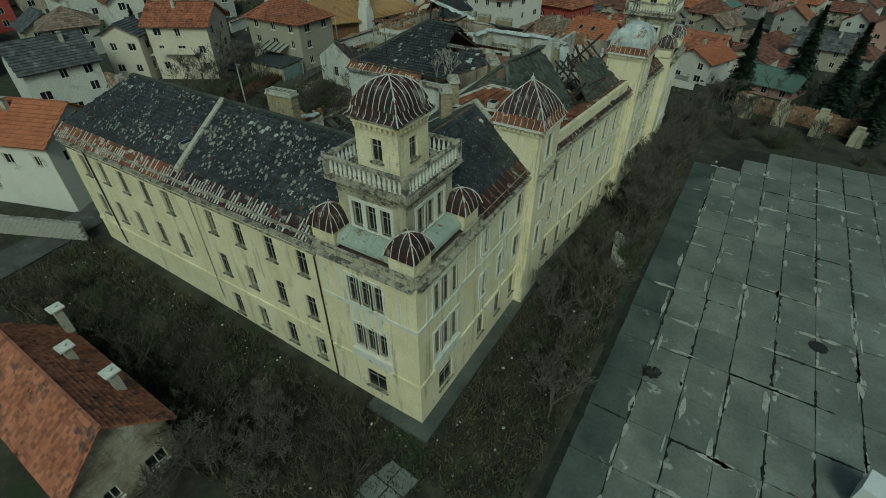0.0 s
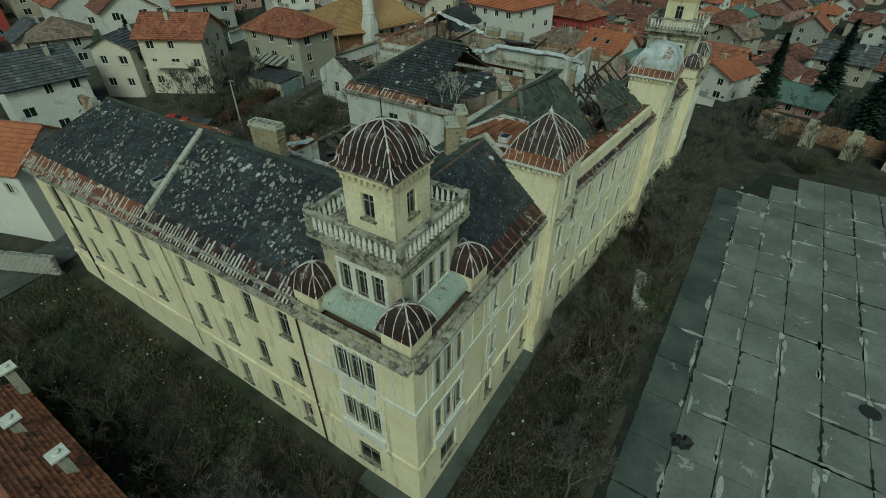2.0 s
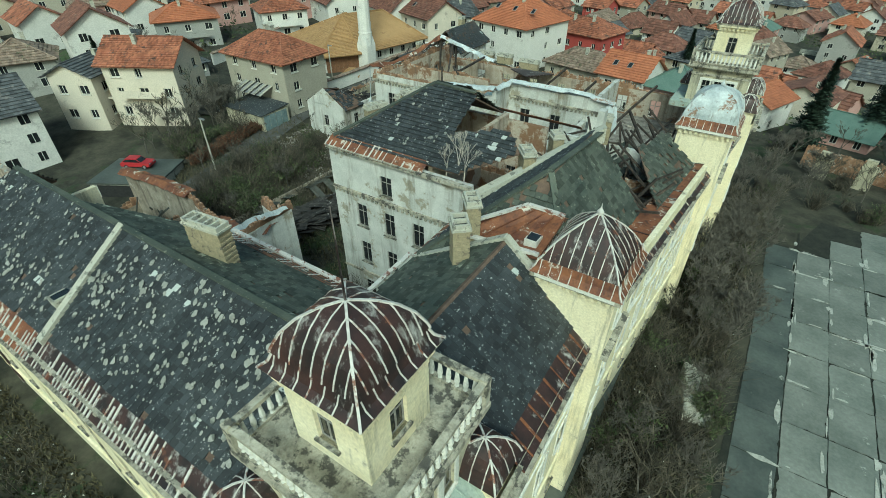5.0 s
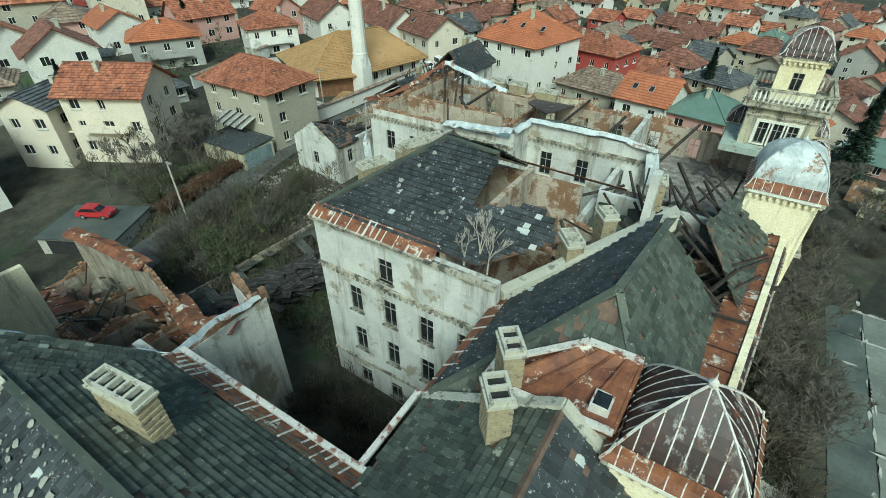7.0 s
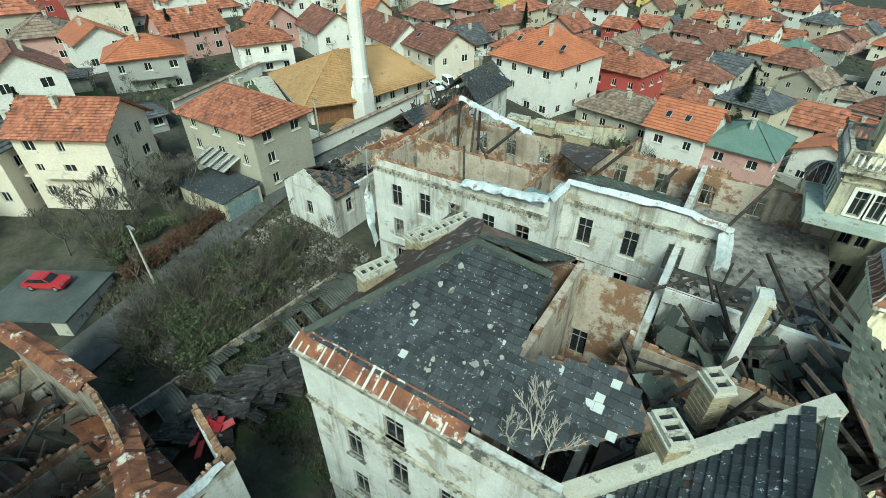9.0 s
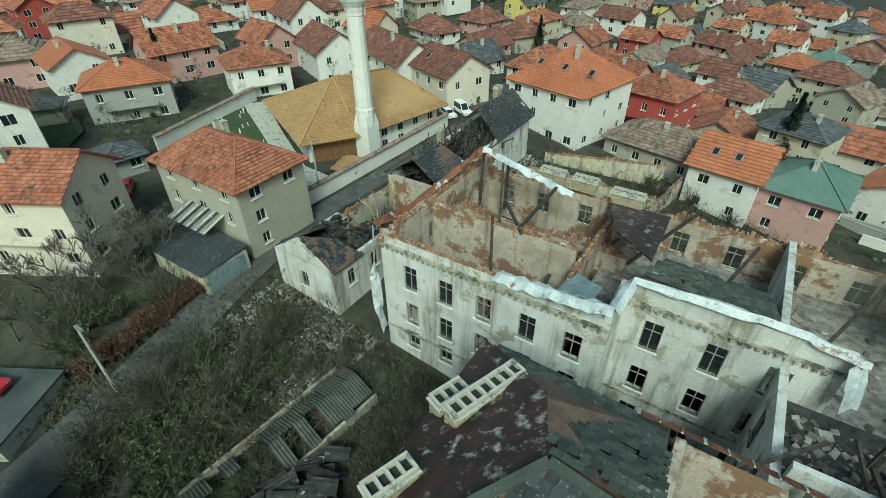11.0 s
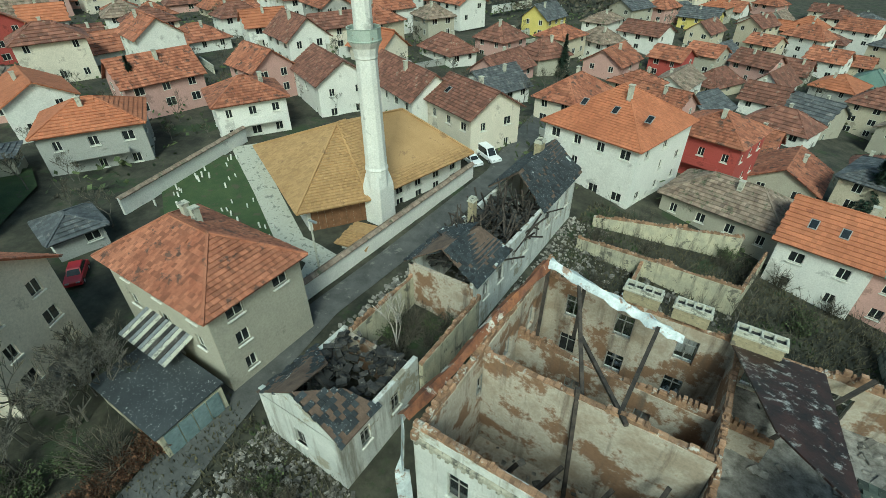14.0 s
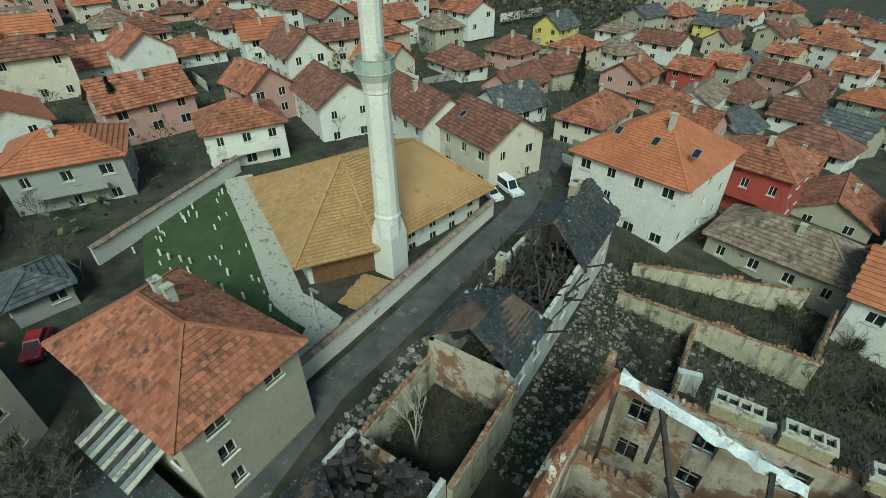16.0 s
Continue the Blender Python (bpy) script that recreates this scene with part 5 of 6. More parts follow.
NEAR = [
    dict(x=-66.8, y=53.0, rot=0, L=14.2, W=9.0, eave=8.6, rise=3.0, paint=PAINTS[7], tile=1, kind="hip", storeys=3, tiles=True, z=7.8, label="grey rendered house with worn orange-red hipped tile roof", chim=2),
    dict(x=-47.0, y=108.5, rot=-14, L=15.0, W=15.5, eave=9.5, rise=5.2, paint=PAINTS[0], tile=0, kind="hip", storeys=3, tiles=True, z=5.0, label="white three-storey house with bright orange tile roof and roof lights", lights=3),
    dict(x=-34.5, y=124, rot=-14, L=11, W=11, eave=8, rise=3.0, paint=PAINTS[4], tile=1, z=2.5, label="red painted house with hipped tile roof", balcony=True),
    dict(x=-70.0, y=105.0, rot=-22, L=12.0, W=10, eave=7.2, rise=3.2, paint=PAINTS[1], tile=2, kind="gable", z=6.8, label="cream house with brown gabled tile roof", lights=1),
    dict(x=-85.5, y=108, rot=-25, L=19, W=9, eave=6.5, rise=3.6, paint=PAINTS[0], tile=2, kind="gable", z=7.5, label="long white house with brown gabled tile roof"),
    dict(x=-100, y=103, rot=-25, L=14, W=10, eave=7, rise=3.4, paint=PAINTS[0], tile=2, kind="gable", z=8, label="white house with dark brown tile roof"),
    dict(x=-103, y=86, rot=62, L=11, W=10, eave=6.5, rise=2.6, paint=PAINTS[0], tile=1, z=8.6, label="white house with red hipped tile roof and porch", balcony=True),
    dict(x=-112, y=66, rot=60, L=13, W=11, eave=6.8, rise=2.8, paint=PAINTS[2], tile=0, z=8.6, label="grey and white house with orange hipped roof and balcony", balcony=True),
    dict(x=-29.5, y=105.5, rot=-14, L=15, W=9, eave=3.6, rise=2.8, paint=PAINTS[7], tile=6, storeys=1, z=4.2, label="low old house with mossy brown tiles"),
    dict(x=-18.5, y=100.0, rot=-10, L=9, W=10, eave=7, rise=3.2, paint=PAINTS[0], tile=0, kind="gable", z=2.2, label="white house with orange tiles and two roof lights", lights=2),
    dict(x=-9.2, y=100.5, rot=-10, L=9.5, W=11, eave=6.8, rise=3.0, paint=PAINTS[6], tile=4, z=1.5, label="pink house with grey-green sheet roof"),
    dict(x=-79.3, y=38.9, rot=29, L=11.5, W=8.6, eave=9.0, rise=3.0, paint=PAINTS[1], tile=1, kind="gable", storeys=3, tiles=True, z=7.8, label="cream three-storey house with balcony and red tile roof", balcony=True, over=0.7),
    dict(x=-87.6, y=33.0, rot=119, L=10.0, W=7.0, eave=7.6, rise=1.8, paint=PAINTS[1], tile=5, kind="gable", storeys=2, z=7.8, label="cream annex with grey corrugated roof and terrace", balcony=True),
    dict(x=-62.0, y=3.0, rot=20, L=13, W=10, eave=8.0, rise=3.4, paint=PAINTS[0], tile=0, kind="gable", z=4.5, label="white house with orange tile roof above a stone wall"),
    dict(x=-22.3, y=-15.8, rot=-2, L=15.6, W=6.6, eave=5.0, rise=3.4, paint=RUINW, tile=1, kind="gable", storeys=1, tiles=True, z=0.9, label="old low house with worn red tiles and white-capped chimneys", chim=0),
    dict(x=-92, y=52, rot=-10, L=6, W=5, eave=2.6, rise=1.2, paint=PAINTS[2], tile=5, storeys=1, label="small grey shed with shingle roof", chim=0),
    dict(x=-118, y=52, rot=60, L=10, W=5, eave=2.8, rise=0.9, paint=PAINTS[7], tile=5, storeys=1, label="long low outbuilding with grey roof", chim=0),
]
taken = [(d["x"], d["y"], max(d["L"], d["W"]) * 0.5 + 1) for d in NEAR] + [(-78, 84, 20), (-50, 80, 16), (-50, 52, 8), (-22, 33, 50), (-30, 80, 18), (-95, 67, 10)]
for d in NEAR:
    house(**d)
for x, y in ((-18.6, -13.1), (-24.0, -13.6), (-29.2, -11.8)):
    ch = thing("chimney", "small chimney with square white cap and round flue", "chimney", pose(x, y, 6.6), "house chimneys")
    part("shaft", MB().box(-0.3, -0.3, -0.8, 0.3, 0.3, 2.0), CONC, ch)
    part("cap", MB().box(-0.55, -0.55, 2.0, 0.55, 0.55, 2.15).tube((0, 0, 2.15), (0, 0, 2.3), 0.2, 0.2, 8), TRIM, ch)
hr = random.Random(21)
count = 0
for gyi in range(24):
    for gxi in range(30):
        x, y = -330 + gxi * 17.5 + hr.uniform(-4, 4) + (gyi % 2) * 8, -20 + gyi * 16.5 + hr.uniform(-4, 4)
        L_, W_ = hr.uniform(9, 14), hr.uniform(8, 11)
        if x > -72 and y < 97 or x > 25 and y < 150 or y < 20 and x > -75:
            continue
        if any(math.hypot(x - a, y - b) < r + L_ * 0.55 for a, b, r in taken):
            continue
        az = math.degrees(math.atan2(y + 19, x - 14))
        if not 70 < az < 172:
            continue
        if (-175 < x < -88 and 195 < y < 320) or math.hypot(x + 60, y - 60) > 300 or x > 60:
            continue
        if hr.random() < 0.12:
            continue
        taken.append((x, y, L_ * 0.5))
        st = hr.choice((1, 2, 2, 2, 3))
        t_ = hr.choice((0, 1, 1, 1, 2, 2, 2, 2, 5, 6))
        p_ = hr.choice((0, 0, 0, 1, 1, 2, 3, 3, 7, 6))
        if hr.random() < 0.04:
            p_, t_ = hr.choice(((5, 5), (4, 1), (6, 4)))
        house(x, y, hr.choice((-18, 72)) + hr.uniform(-10, 10), L_, W_, st * 2.75, hr.uniform(2.4, 3.8), PAINTS[p_], t_, hr.choice(("hip", "gable", "gable")), st, rnd=hr, far=True,
              label="%s with %s and plain windows" % (("white house", "cream house", "grey house", "beige house", "red house", "yellow house", "pink house", "unpainted house")[p_],
                                                    ("orange tile roof", "worn red tile roof", "brown tile roof", "ochre roof", "green sheet roof", "grey shingle roof", "mossy old tile roof")[t_]))
        count += 1

# ---- mosque, minaret and graveyard wall ----
mosque = thing("mosque", "low white mosque with broad ochre hipped tile roof", "mosque", pose(0, 0, 0))
EV = [(-91.6, 77.4), (-71.6, 67.2), (-66.6, 74.4), (-62.7, 92.9), (-83.0, 98.5)]
mid_ = Vector((-76.0, 83.5))
WL = [Vector(p).lerp(mid_, 0.115) for p in EV]
for i in range(5):
    p, q = WL[i], WL[(i + 1) % 5]
    ln = (q - p).length
    n = int(ln / 3.0)
    hl = [(ln * (k + 0.5) / n - 0.6, ln * (k + 0.5) / n + 0.6, z0, z1, "house") for k in range(n) for z0, z1 in ((7.1, 8.6), (9.2, 10.6))] if i in (2, 3) else []
    wall(mosque, p, q, 4.5, 11.3, PAINTS[0], hl, 0.4)
R1, R2 = (-77.4, 81.2, 16.4), (-73.2, 90.2, 16.4)
E3 = [(*p, 11.2) for p in EV]
for p in ([E3[0], E3[1], R1], [E3[1], E3[2], R1], [E3[2], E3[3], R2, R1], [E3[3], E3[4], R2], [E3[4], E3[0], R1, R2]):
    slope(mosque, p, TILES[3], 0.34, 0.45, lost=0.001, deck=TILES[3])
rg = MB()
for a, b in ((E3[0], R1), (E3[1], R1), (E3[2], R1), (E3[3], R2), (E3[4], R2), (R1, R2)):
    rg.beam(Vector(a) + Vector((0, 0, 0.16)), Vector(b) + Vector((0, 0, 0.16)), 0.3, 0.16)
part("ridge_tiles", rg, TILES[3], mosque)
d_ = (WL[2] - WL[1]).normalized()
o_ = Vector((d_.y, -d_.x))
for k in range(9):
    a = WL[1] + d_ * (0.45 + k * 0.86) + o_ * 0.12
    b = a + d_ * 0.84
    part("porch_board", MB().prism([(a.x, a.y, 10.8), (b.x, b.y, 10.8), (b.x + o_.x * 0.1, b.y + o_.y * 0.1, 10.8), (a.x + o_.x * 0.1, a.y + o_.y * 0.1, 10.8)], 4.6), WOOD, mosque, "brown timber boarding under the eave")
kiosk = thing("gate_porch", "small tiled gate porch beside the minaret", "porch", pose(-65.0, 70.6, 6.3, 0, 0, 10))
part("wall", MB().box(-1.6, -1.8, -0.5, 1.6, 1.8, 2.4), PAINTS[0], kiosk)
slope(kiosk, [(-2.1, -2.4, 2.4), (2.1, -2.4, 2.4), (1.6, 0, 3.2), (-1.6, 0, 3.2)], TILES[3], 0.3, 0.35, deck=TILES[3])
slope(kiosk, [(2.1, 2.4, 2.4), (-2.1, 2.4, 2.4), (-1.6, 0, 3.2), (1.6, 0, 3.2)], TILES[3], 0.3, 0.35, deck=TILES[3])
mn = thing("minaret", "tall white polygonal stone minaret with balcony", "minaret", pose(-66.3, 75.9, 6.0))
part("base", MB().box(-1.3, -1.3, -1, 1.3, 1.3, 6.8).lathe([(1.84, 6.8), (1.4, 8.4)], 0, 0, 4, math.pi / 4), PAINTS[0], mn)
part("shaft", MB().lathe([(1.34, 6.6), (1.34, 9.0), (1.42, 9.1), (1.30, 9.4), (1.16, 21.5), (1.24, 21.6), (1.24, 21.9), (1.4, 22.6), (1.75, 23.2)], 0, 0, 12), PAINTS[0], mn)
part("balcony", MB().lathe([(1.75, 23.2), (1.8, 23.35), (1.75, 23.4), (1.75, 24.4), (1.8, 24.5), (1.66, 24.5), (1.66, 23.4), (0.9, 23.4)], 0, 0, 12), COPPER, mn)
part("upper_shaft", MB().lathe([(1.0, 23.3), (0.98, 31.0), (1.15, 31.2), (0.9, 32.0), (0.05, 40)], 0, 0, 12), PAINTS[0], mn)
gw = thing("garden_wall", "white rendered wall capped with ochre tiles", "wall")
for i, (p, q) in enumerate((((-62.9, 58.5), (-62.2, 92)), ((-98.5, 81.0), (-93.2, 58.0)))):
    n = 8
    for k in range(n):
        a = Vector(p).lerp(Vector(q), k / n)
        b = Vector(p).lerp(Vector(q), (k + 1) / n)
        zz = gz(*((a + b) / 2))
        wall(gw, a, b, zz - 1, zz + 2.3, PAINTS[0], [], 0.35)
        d = (b - a).normalized()
        o = Vector((-d.y, d.x)) * 0.17
        m_ = [Vector((*(v + o * s), zz + hgt)) for v, s, hgt in ((a, -1, 2.25), (b, -1, 2.25), (b, 1, 2.6), (a, 1, 2.6), (b, 3, 2.25), (a, 3, 2.25))]
        slope(gw, [m_[0], m_[1], m_[2], m_[3]], TILES[6], 0.3, 0.35, deck=TILES[6], name="coping")
        slope(gw, [m_[4], m_[5], m_[3], m_[2]], TILES[6], 0.3, 0.35, deck=TILES[6], name="coping")


def patch(name, pts, material, label, category, lift=0.06, step=2.0):
    """A strip laid over the ground along a run of (x, y, half width)."""
    mb = MB()
    run = []
    for (x0, y0, w0), (x1, y1, w1) in zip(pts, pts[1:]):
        n = max(1, int(math.hypot(x1 - x0, y1 - y0) / step))
        run += [(x0 + (x1 - x0) * i / n, y0 + (y1 - y0) * i / n, w0 + (w1 - w0) * i / n) for i in range(n)]
    run.append(pts[-1])
    prev = None
    for i, (x, y, w_) in enumerate(run):
        a, b = run[max(0, i - 1)], run[min(len(run) - 1, i + 1)]
        dx, dy = b[0] - a[0], b[1] - a[1]
        k = math.hypot(dx, dy) or 1
        cur = []
        for f in (-1, -0.5, 0, 0.5, 1):
            px, py = x - dy / k * w_ * f, y + dx / k * w_ * f
            cur.append((px, py, gz(px, py) + lift + 0.12))
        if prev:
            for j in range(4):
                mb.quad(prev[j + 1], prev[j], cur[j], cur[j + 1])
        prev = cur
    return solid(name, mb, material, label, category, kind="structure")


patch("road", [(-47, -40, 2.5), (-52, 0, 2.5), (-56, 30, 2.3), (-59.6, 50, 1.9), (-60.6, 60, 1.5), (-60.2, 70, 1.5), (-59.8, 95, 1.7), (-66, 130, 2.5), (-75, 200, 2.5)], ASPH, "narrow worn asphalt lane between walls and ruins", "road")
patch("mosque_path", [(-64.6, 61, 1.0), (-66.5, 65.5, 1.8), (-72, 66.0, 1.6), (-84, 72.5, 1.6), (-97, 79.5, 2)], CONC, "pale paved path beside the mosque", "path", 0.08)
patch("lawn", [(-64.5, 60, 1.0), (-74, 62.5, 4.6), (-84, 65, 6.2), (-93, 70, 6), (-96, 76, 3)], LAWN, "green graveyard lawn with small shrubs", "lawn", 0.03)
patch("lawn", [(-100, 45, 1), (-112, 48, 9), (-122, 40, 6)], LAWN, "green garden lawn behind a fence", "lawn", 0.03)
patch("lane", [(40, -40, 3), (5, -9, 2.6), (-2.5, -5.5, 2.2), (-20, -6.0, 1.8), (-40, -7, 1.6)], EARTH, "muddy lane in front of the building", "path", 0.02)
gs = MB().box(-0.15, -0.08, 0, 0.15, 0.08, 1.1).lathe([(0.14, 1.1), (0.2, 1.25), (0.1, 1.4), (0.01, 1.45)], 0, 0, 8).mesh("gravestone", TRIM)
g0 = None
sr = random.Random(9)
for i in range(90):
    x, y = sr.uniform(-95, -68), sr.uniform(59.5, 76)
    if y > 64.0 + (x + 70) * -0.52 or x > -70 or y < 60.5:
        continue
    ob = new("gravestone", gs)
    ob.matrix_basis = pose(x, y, gz(x, y), sr.uniform(-8, 8), sr.uniform(-8, 8), sr.uniform(0, 60)) @ Matrix.Scale(sr.uniform(0.45, 0.8), 4)
    tagged(ob, "slim white upright gravestone on the lawn", "gravestone", "gravestones")

# ---- burnt houses beside the lane ----
burnt = thing("burnt_house", "burnt-out long house with charred rafters and partly slated roof", "ruin")
wall(burnt, (-47.2, 66), (-47.2, 92), 3, 12.6, PLASTER_W, [(a, a + 1.1, 9.2, 11.2) for a in (2, 5, 8, 11, 14, 17, 20, 23)], 0.4, "void", rnd=rnd, broken=0.8)
wall(burnt, (-54.5, 66), (-47.2, 66), 3, 12.0, PLASTER_I, [], 0.4)
wall(burnt, (-54.5, 92), (-54.5, 66), 3, 12.0, PLASTER_W, [(a, a + 1.1, 9.2, 11.2) for a in (4, 9, 14, 19)], 0.4, "void", rnd=rnd, broken=0.8)
wall(burnt, (-47.2, 92), (-54.5, 92), 3, 12.6, PLASTER_W, [], 0.4)
slope(burnt, [(-46.8, 81, 12.5), (-46.8, 93, 12.5), (-50.8, 92.5, 16.2), (-50.8, 82, 16.0)], SLATE, 0.42, 0.42, lost=0.06, ragged=0.5)
slope(burnt, [(-55, 93, 12.5), (-55, 83, 12.5), (-50.8, 82, 16.0), (-50.8, 92.5, 16.2)], SLATE, 0.42, 0.42, lost=0.06)
slope(burnt, [(-46.8, 66, 12.3), (-46.8, 73, 12.3), (-50.0, 72, 14.6), (-51.0, 66.5, 14.8)], SLATE, 0.42, 0.42, lost=0.05, ragged=0.5)
slope(burnt, [(-55, 73, 12.1), (-55, 66, 12.1), (-51.0, 66.5, 14.8), (-50.0, 72, 14.6)], SLATE, 0.42, 0.42, lost=0.05)
tb = MB()
for i in range(150):
    x, y = rnd.uniform(-54, -47.5), rnd.uniform(71, 83)
    tb.beam((x, y, 9.5 + 2 * rnd.random()), (x + rnd.uniform(-2.5, 2.5), y + rnd.uniform(-2.5, 2.5), 11 + 3.5 * rnd.random()), 0.14)
part("charred_rafter", tb, TIMBER, burnt, kind="stuff")
db = MB()
debris(db, rnd, -54, -47.5, 68, 84, lambda x, y: 10.2 + rnd.random() * 2.0, 520, 0.3, 1.3, 0.25)
part("rubble", db, DARKRUB, burnt, kind="stuff")
chimney(pose(-51.2, 88.5, 13.5), 0.9, 1.2, 3.6, 1, "tall pale brick chimney with a concrete cap")
chimney(pose(-53.2, 76, 10.5), 0.7, 0.8, 4.0, 1, "slim sooty chimney still standing in the ruin")
small = thing("small_ruin", "small white gabled house with burnt fallen roof", "ruin")
wall(small, (-54.8, 48), (-47.0, 48), 3, 11.6, PLASTER_W, [(3.2, 4.2, 8.3, 10.0)], 0.4, "void")
wall(small, (-47.0, 48), (-47.0, 57), 3, 11.6, PLASTER_W, [(2, 3, 8.6, 10.4), (5.5, 6.5, 8.6, 10.4)], 0.4, "void")
wall(small, (-54.8, 57), (-54.8, 48), 3, 11.0, PLASTER_W, [], 0.4)
wall(small, (-47.0, 57), (-54.8, 57), 3, 10.5, PLASTER_I, [], 0.4)
part("gable", MB().prism([(-54.8, 48.0, 11.6), (-47.0, 48.0, 11.6), (-47.0, 48.3, 11.6), (-54.8, 48.3, 11.6)], 0.02).quad((-54.8, 48.02, 11.6), (-47.0, 48.02, 11.6), (-50.9, 48.02, 14.2)).quad((-54.8, 48.3, 11.6), (-50.9, 48.3, 14.2), (-47.0, 48.3, 11.6)), PLASTER_W, small)
slope(small, [(-46.7, 48, 11.5), (-46.7, 52, 11.4), (-49.0, 51, 12.9), (-50.9, 48.2, 14.2)], SLATE, 0.42, 0.42, lost=0.3, ragged=0.6)
slope(small, [(-55.1, 54, 11.0), (-55.1, 48, 11.5), (-50.9, 48.2, 14.2), (-51.5, 52, 13)], SLATE, 0.42, 0.42, lost=0.35)
db = MB()
debris(db, rnd, -54.3, -47.5, 48.6, 56.8, lambda x, y: 10.5 + rnd.random(), 240, 0.3, 1.1, 0.3)
part("rubble", db, DARKRUB, small, kind="stuff")
for nm, p, q, hgt in (("ruined_wall", (-54, 57), (-54, 66), 3.5), ("ruined_wall", (-46.5, 57), (-46.5, 66), 5), ("ruined_wall", (-44, 86), (-26, 86), 2.6), ("ruined_wall", (-26, 86), (-24, 97), 2.6), ("ruined_wall", (-44, 92), (-27, 97), 2.4), ("ruined_wall", (-36, 70), (-36, 86), 1.8), ("ruined_wall", (-12, 90), (-10, 70), 2.6)):
    t_ = thing(nm, "crumbling stone and brick wall with uneven top", "wall")
    zz = gz((p[0] + q[0]) / 2, (p[1] + q[1]) / 2)
    wall(t_, p, q, zz - 1.5, zz + hgt, PLASTER_G, [], 0.45)
    ragged_top(t_, p, q, zz + hgt, 0.45, rnd, 0.8)
for x, y in ((-35.5, 79), (-29.5, 77.5)):
    t_ = thing("broken_pillar", "white plastered wall stump among rubble", "ruin", pose(x, y, gz(x, y), 0, 0, 12), "wall stumps")
    part("stump", MB().box(-1.0, -0.3, -0.5, 1.0, 0.3, 2.4), PLASTER_W, t_)
db = MB()
debris(db, rnd, -55.5, -42, 37.5, 48, gz, 2200, 0.10, 0.5, 0.5)
debris(db, rnd, -47, -41.5, 62, 92, gz, 1300, 0.10, 0.5, 0.5)
debris(db, rnd, -43, -26, 68, 86, gz, 500, 0.15, 0.7, 0.5)
debris(db, rnd, -58, -54, 57, 70, gz, 250, 0.2, 0.7, 0.5)
solid("stone_rubble", db, RUBBLE, "scattered grey stone and brick rubble on the ground", "rubble", kind="stuff")

# ---- concrete yard ----
yard = tagged(new("concrete_yard", MB().prism([(10.6, -12, -0.42), (46, -12, -0.42), (46, 75, -0.42), (17.5, 75, -0.42), (12.6, 60, -0.42), (10.9, 30, -0.42)], 0.3).mesh("concrete_yard", MUD)), "wide yard of worn grey concrete slabs with dark joints", "pavement", kind="structure")
yr = random.Random(3)


def slab_mesh(wear, material):
    """A cast slab whose edges are chipped by the given depth."""
    c = [(-1.735, -2.5), (1.735, -2.5), (1.735, 2.5), (-1.735, 2.5)]
    p = []
    for k in range(4):
        a, b = Vector(c[k]), Vector(c[(k + 1) % 4])
        n = 9
        bad = yr.random() < wear
        for i in range(n):
            f = i / n
            q = a.lerp(b, f)
            d = abs(yr.gauss(0, 0.055 if bad else 0.012)) + (0.18 * yr.random() if bad and yr.random() < 0.15 else 0)
            p.append((q.x - math.copysign(min(d, 0.3), q.x) * (k % 2 == 1 or i == 0), q.y - math.copysign(min(d, 0.3), q.y) * (k % 2 == 0 or i == 0), 0))
    return MB().prism(p, 0.2).mesh("slab", material)


variants = [slab_mesh(w_, SLAB) for w_ in (0.1, 0.2, 0.3, 0.3, 0.5, 0.6, 0.15, 0.8)]
# darker slabs, laid only in the first column
dark_slabs = [slab_mesh(0.5, DARKSLAB) for _ in range(3)]
for j in range(17):
    for i in range(10):
        x, y = 13.25 + i * 3.5, -7.7 + j * 5.03
        if j > 14 and i < (j - 13) * 1.0 - 0.5:
            continue
        ob = new("slab", yr.choice(dark_slabs if i == 0 else variants))
        ob.matrix_basis = pose(x, y, -0.36 + yr.uniform(-0.02, 0.03), yr.uniform(-0.4, 0.4), yr.uniform(-0.4, 0.4), yr.choice((0, 180)) + yr.uniform(-0.25, 0.25))
        ob.parent = yard
sp, cr = MB(), MB()
for k in range(330):
    i, j = yr.randrange(0, 9), yr.randrange(0, 16)
    along = yr.random() < 0.7
    x = 15.0 + i * 3.5 + (yr.uniform(0.05, 0.45) * yr.choice((-1, 1)) if along else yr.uniform(-1.6, 1.6))
    y = -10.2 + j * 5.03 + (yr.uniform(-2.4, 2.4) if along else yr.uniform(0.05, 0.4) * yr.choice((-1, 1)))
    a, b = yr.uniform(0.2, 1.9), yr.uniform(0.07, 0.32)
    if not along:
        a, b = b, a
    n = 11
    sp.prism([(x + b * math.cos(6.283 * q / n) * yr.uniform(0.5, 1.15), y + a * math.sin(6.283 * q / n) * yr.uniform(0.5, 1.15), -0.314) for q in range(n)], 0.03)
for k in range(80):
    i, j = yr.randrange(0, 9), yr.randrange(0, 16)
    along = yr.random() < 0.5
    x, y = 15.0 + i * 3.5, -10.2 + j * 5.03
    ln, n = yr.uniform(1.5, 5.0), 14
    left, right = [], []
    for q in range(n + 1):
        w_ = abs(yr.gauss(0.05, 0.05)) + 0.02
        u_ = ln * q / n
        left.append((x - w_, y + u_, -0.309) if along else (x + u_, y + w_, -0.309))
        right.append((x + w_ * yr.uniform(0.5, 1.5), y + u_, -0.309) if along else (x + u_, y - w_ * yr.uniform(0.5, 1.5), -0.309))
    cr.prism(left + right[::-1], 0.02)
part("spalled_patch", sp, SPALL, yard, kind="stuff")
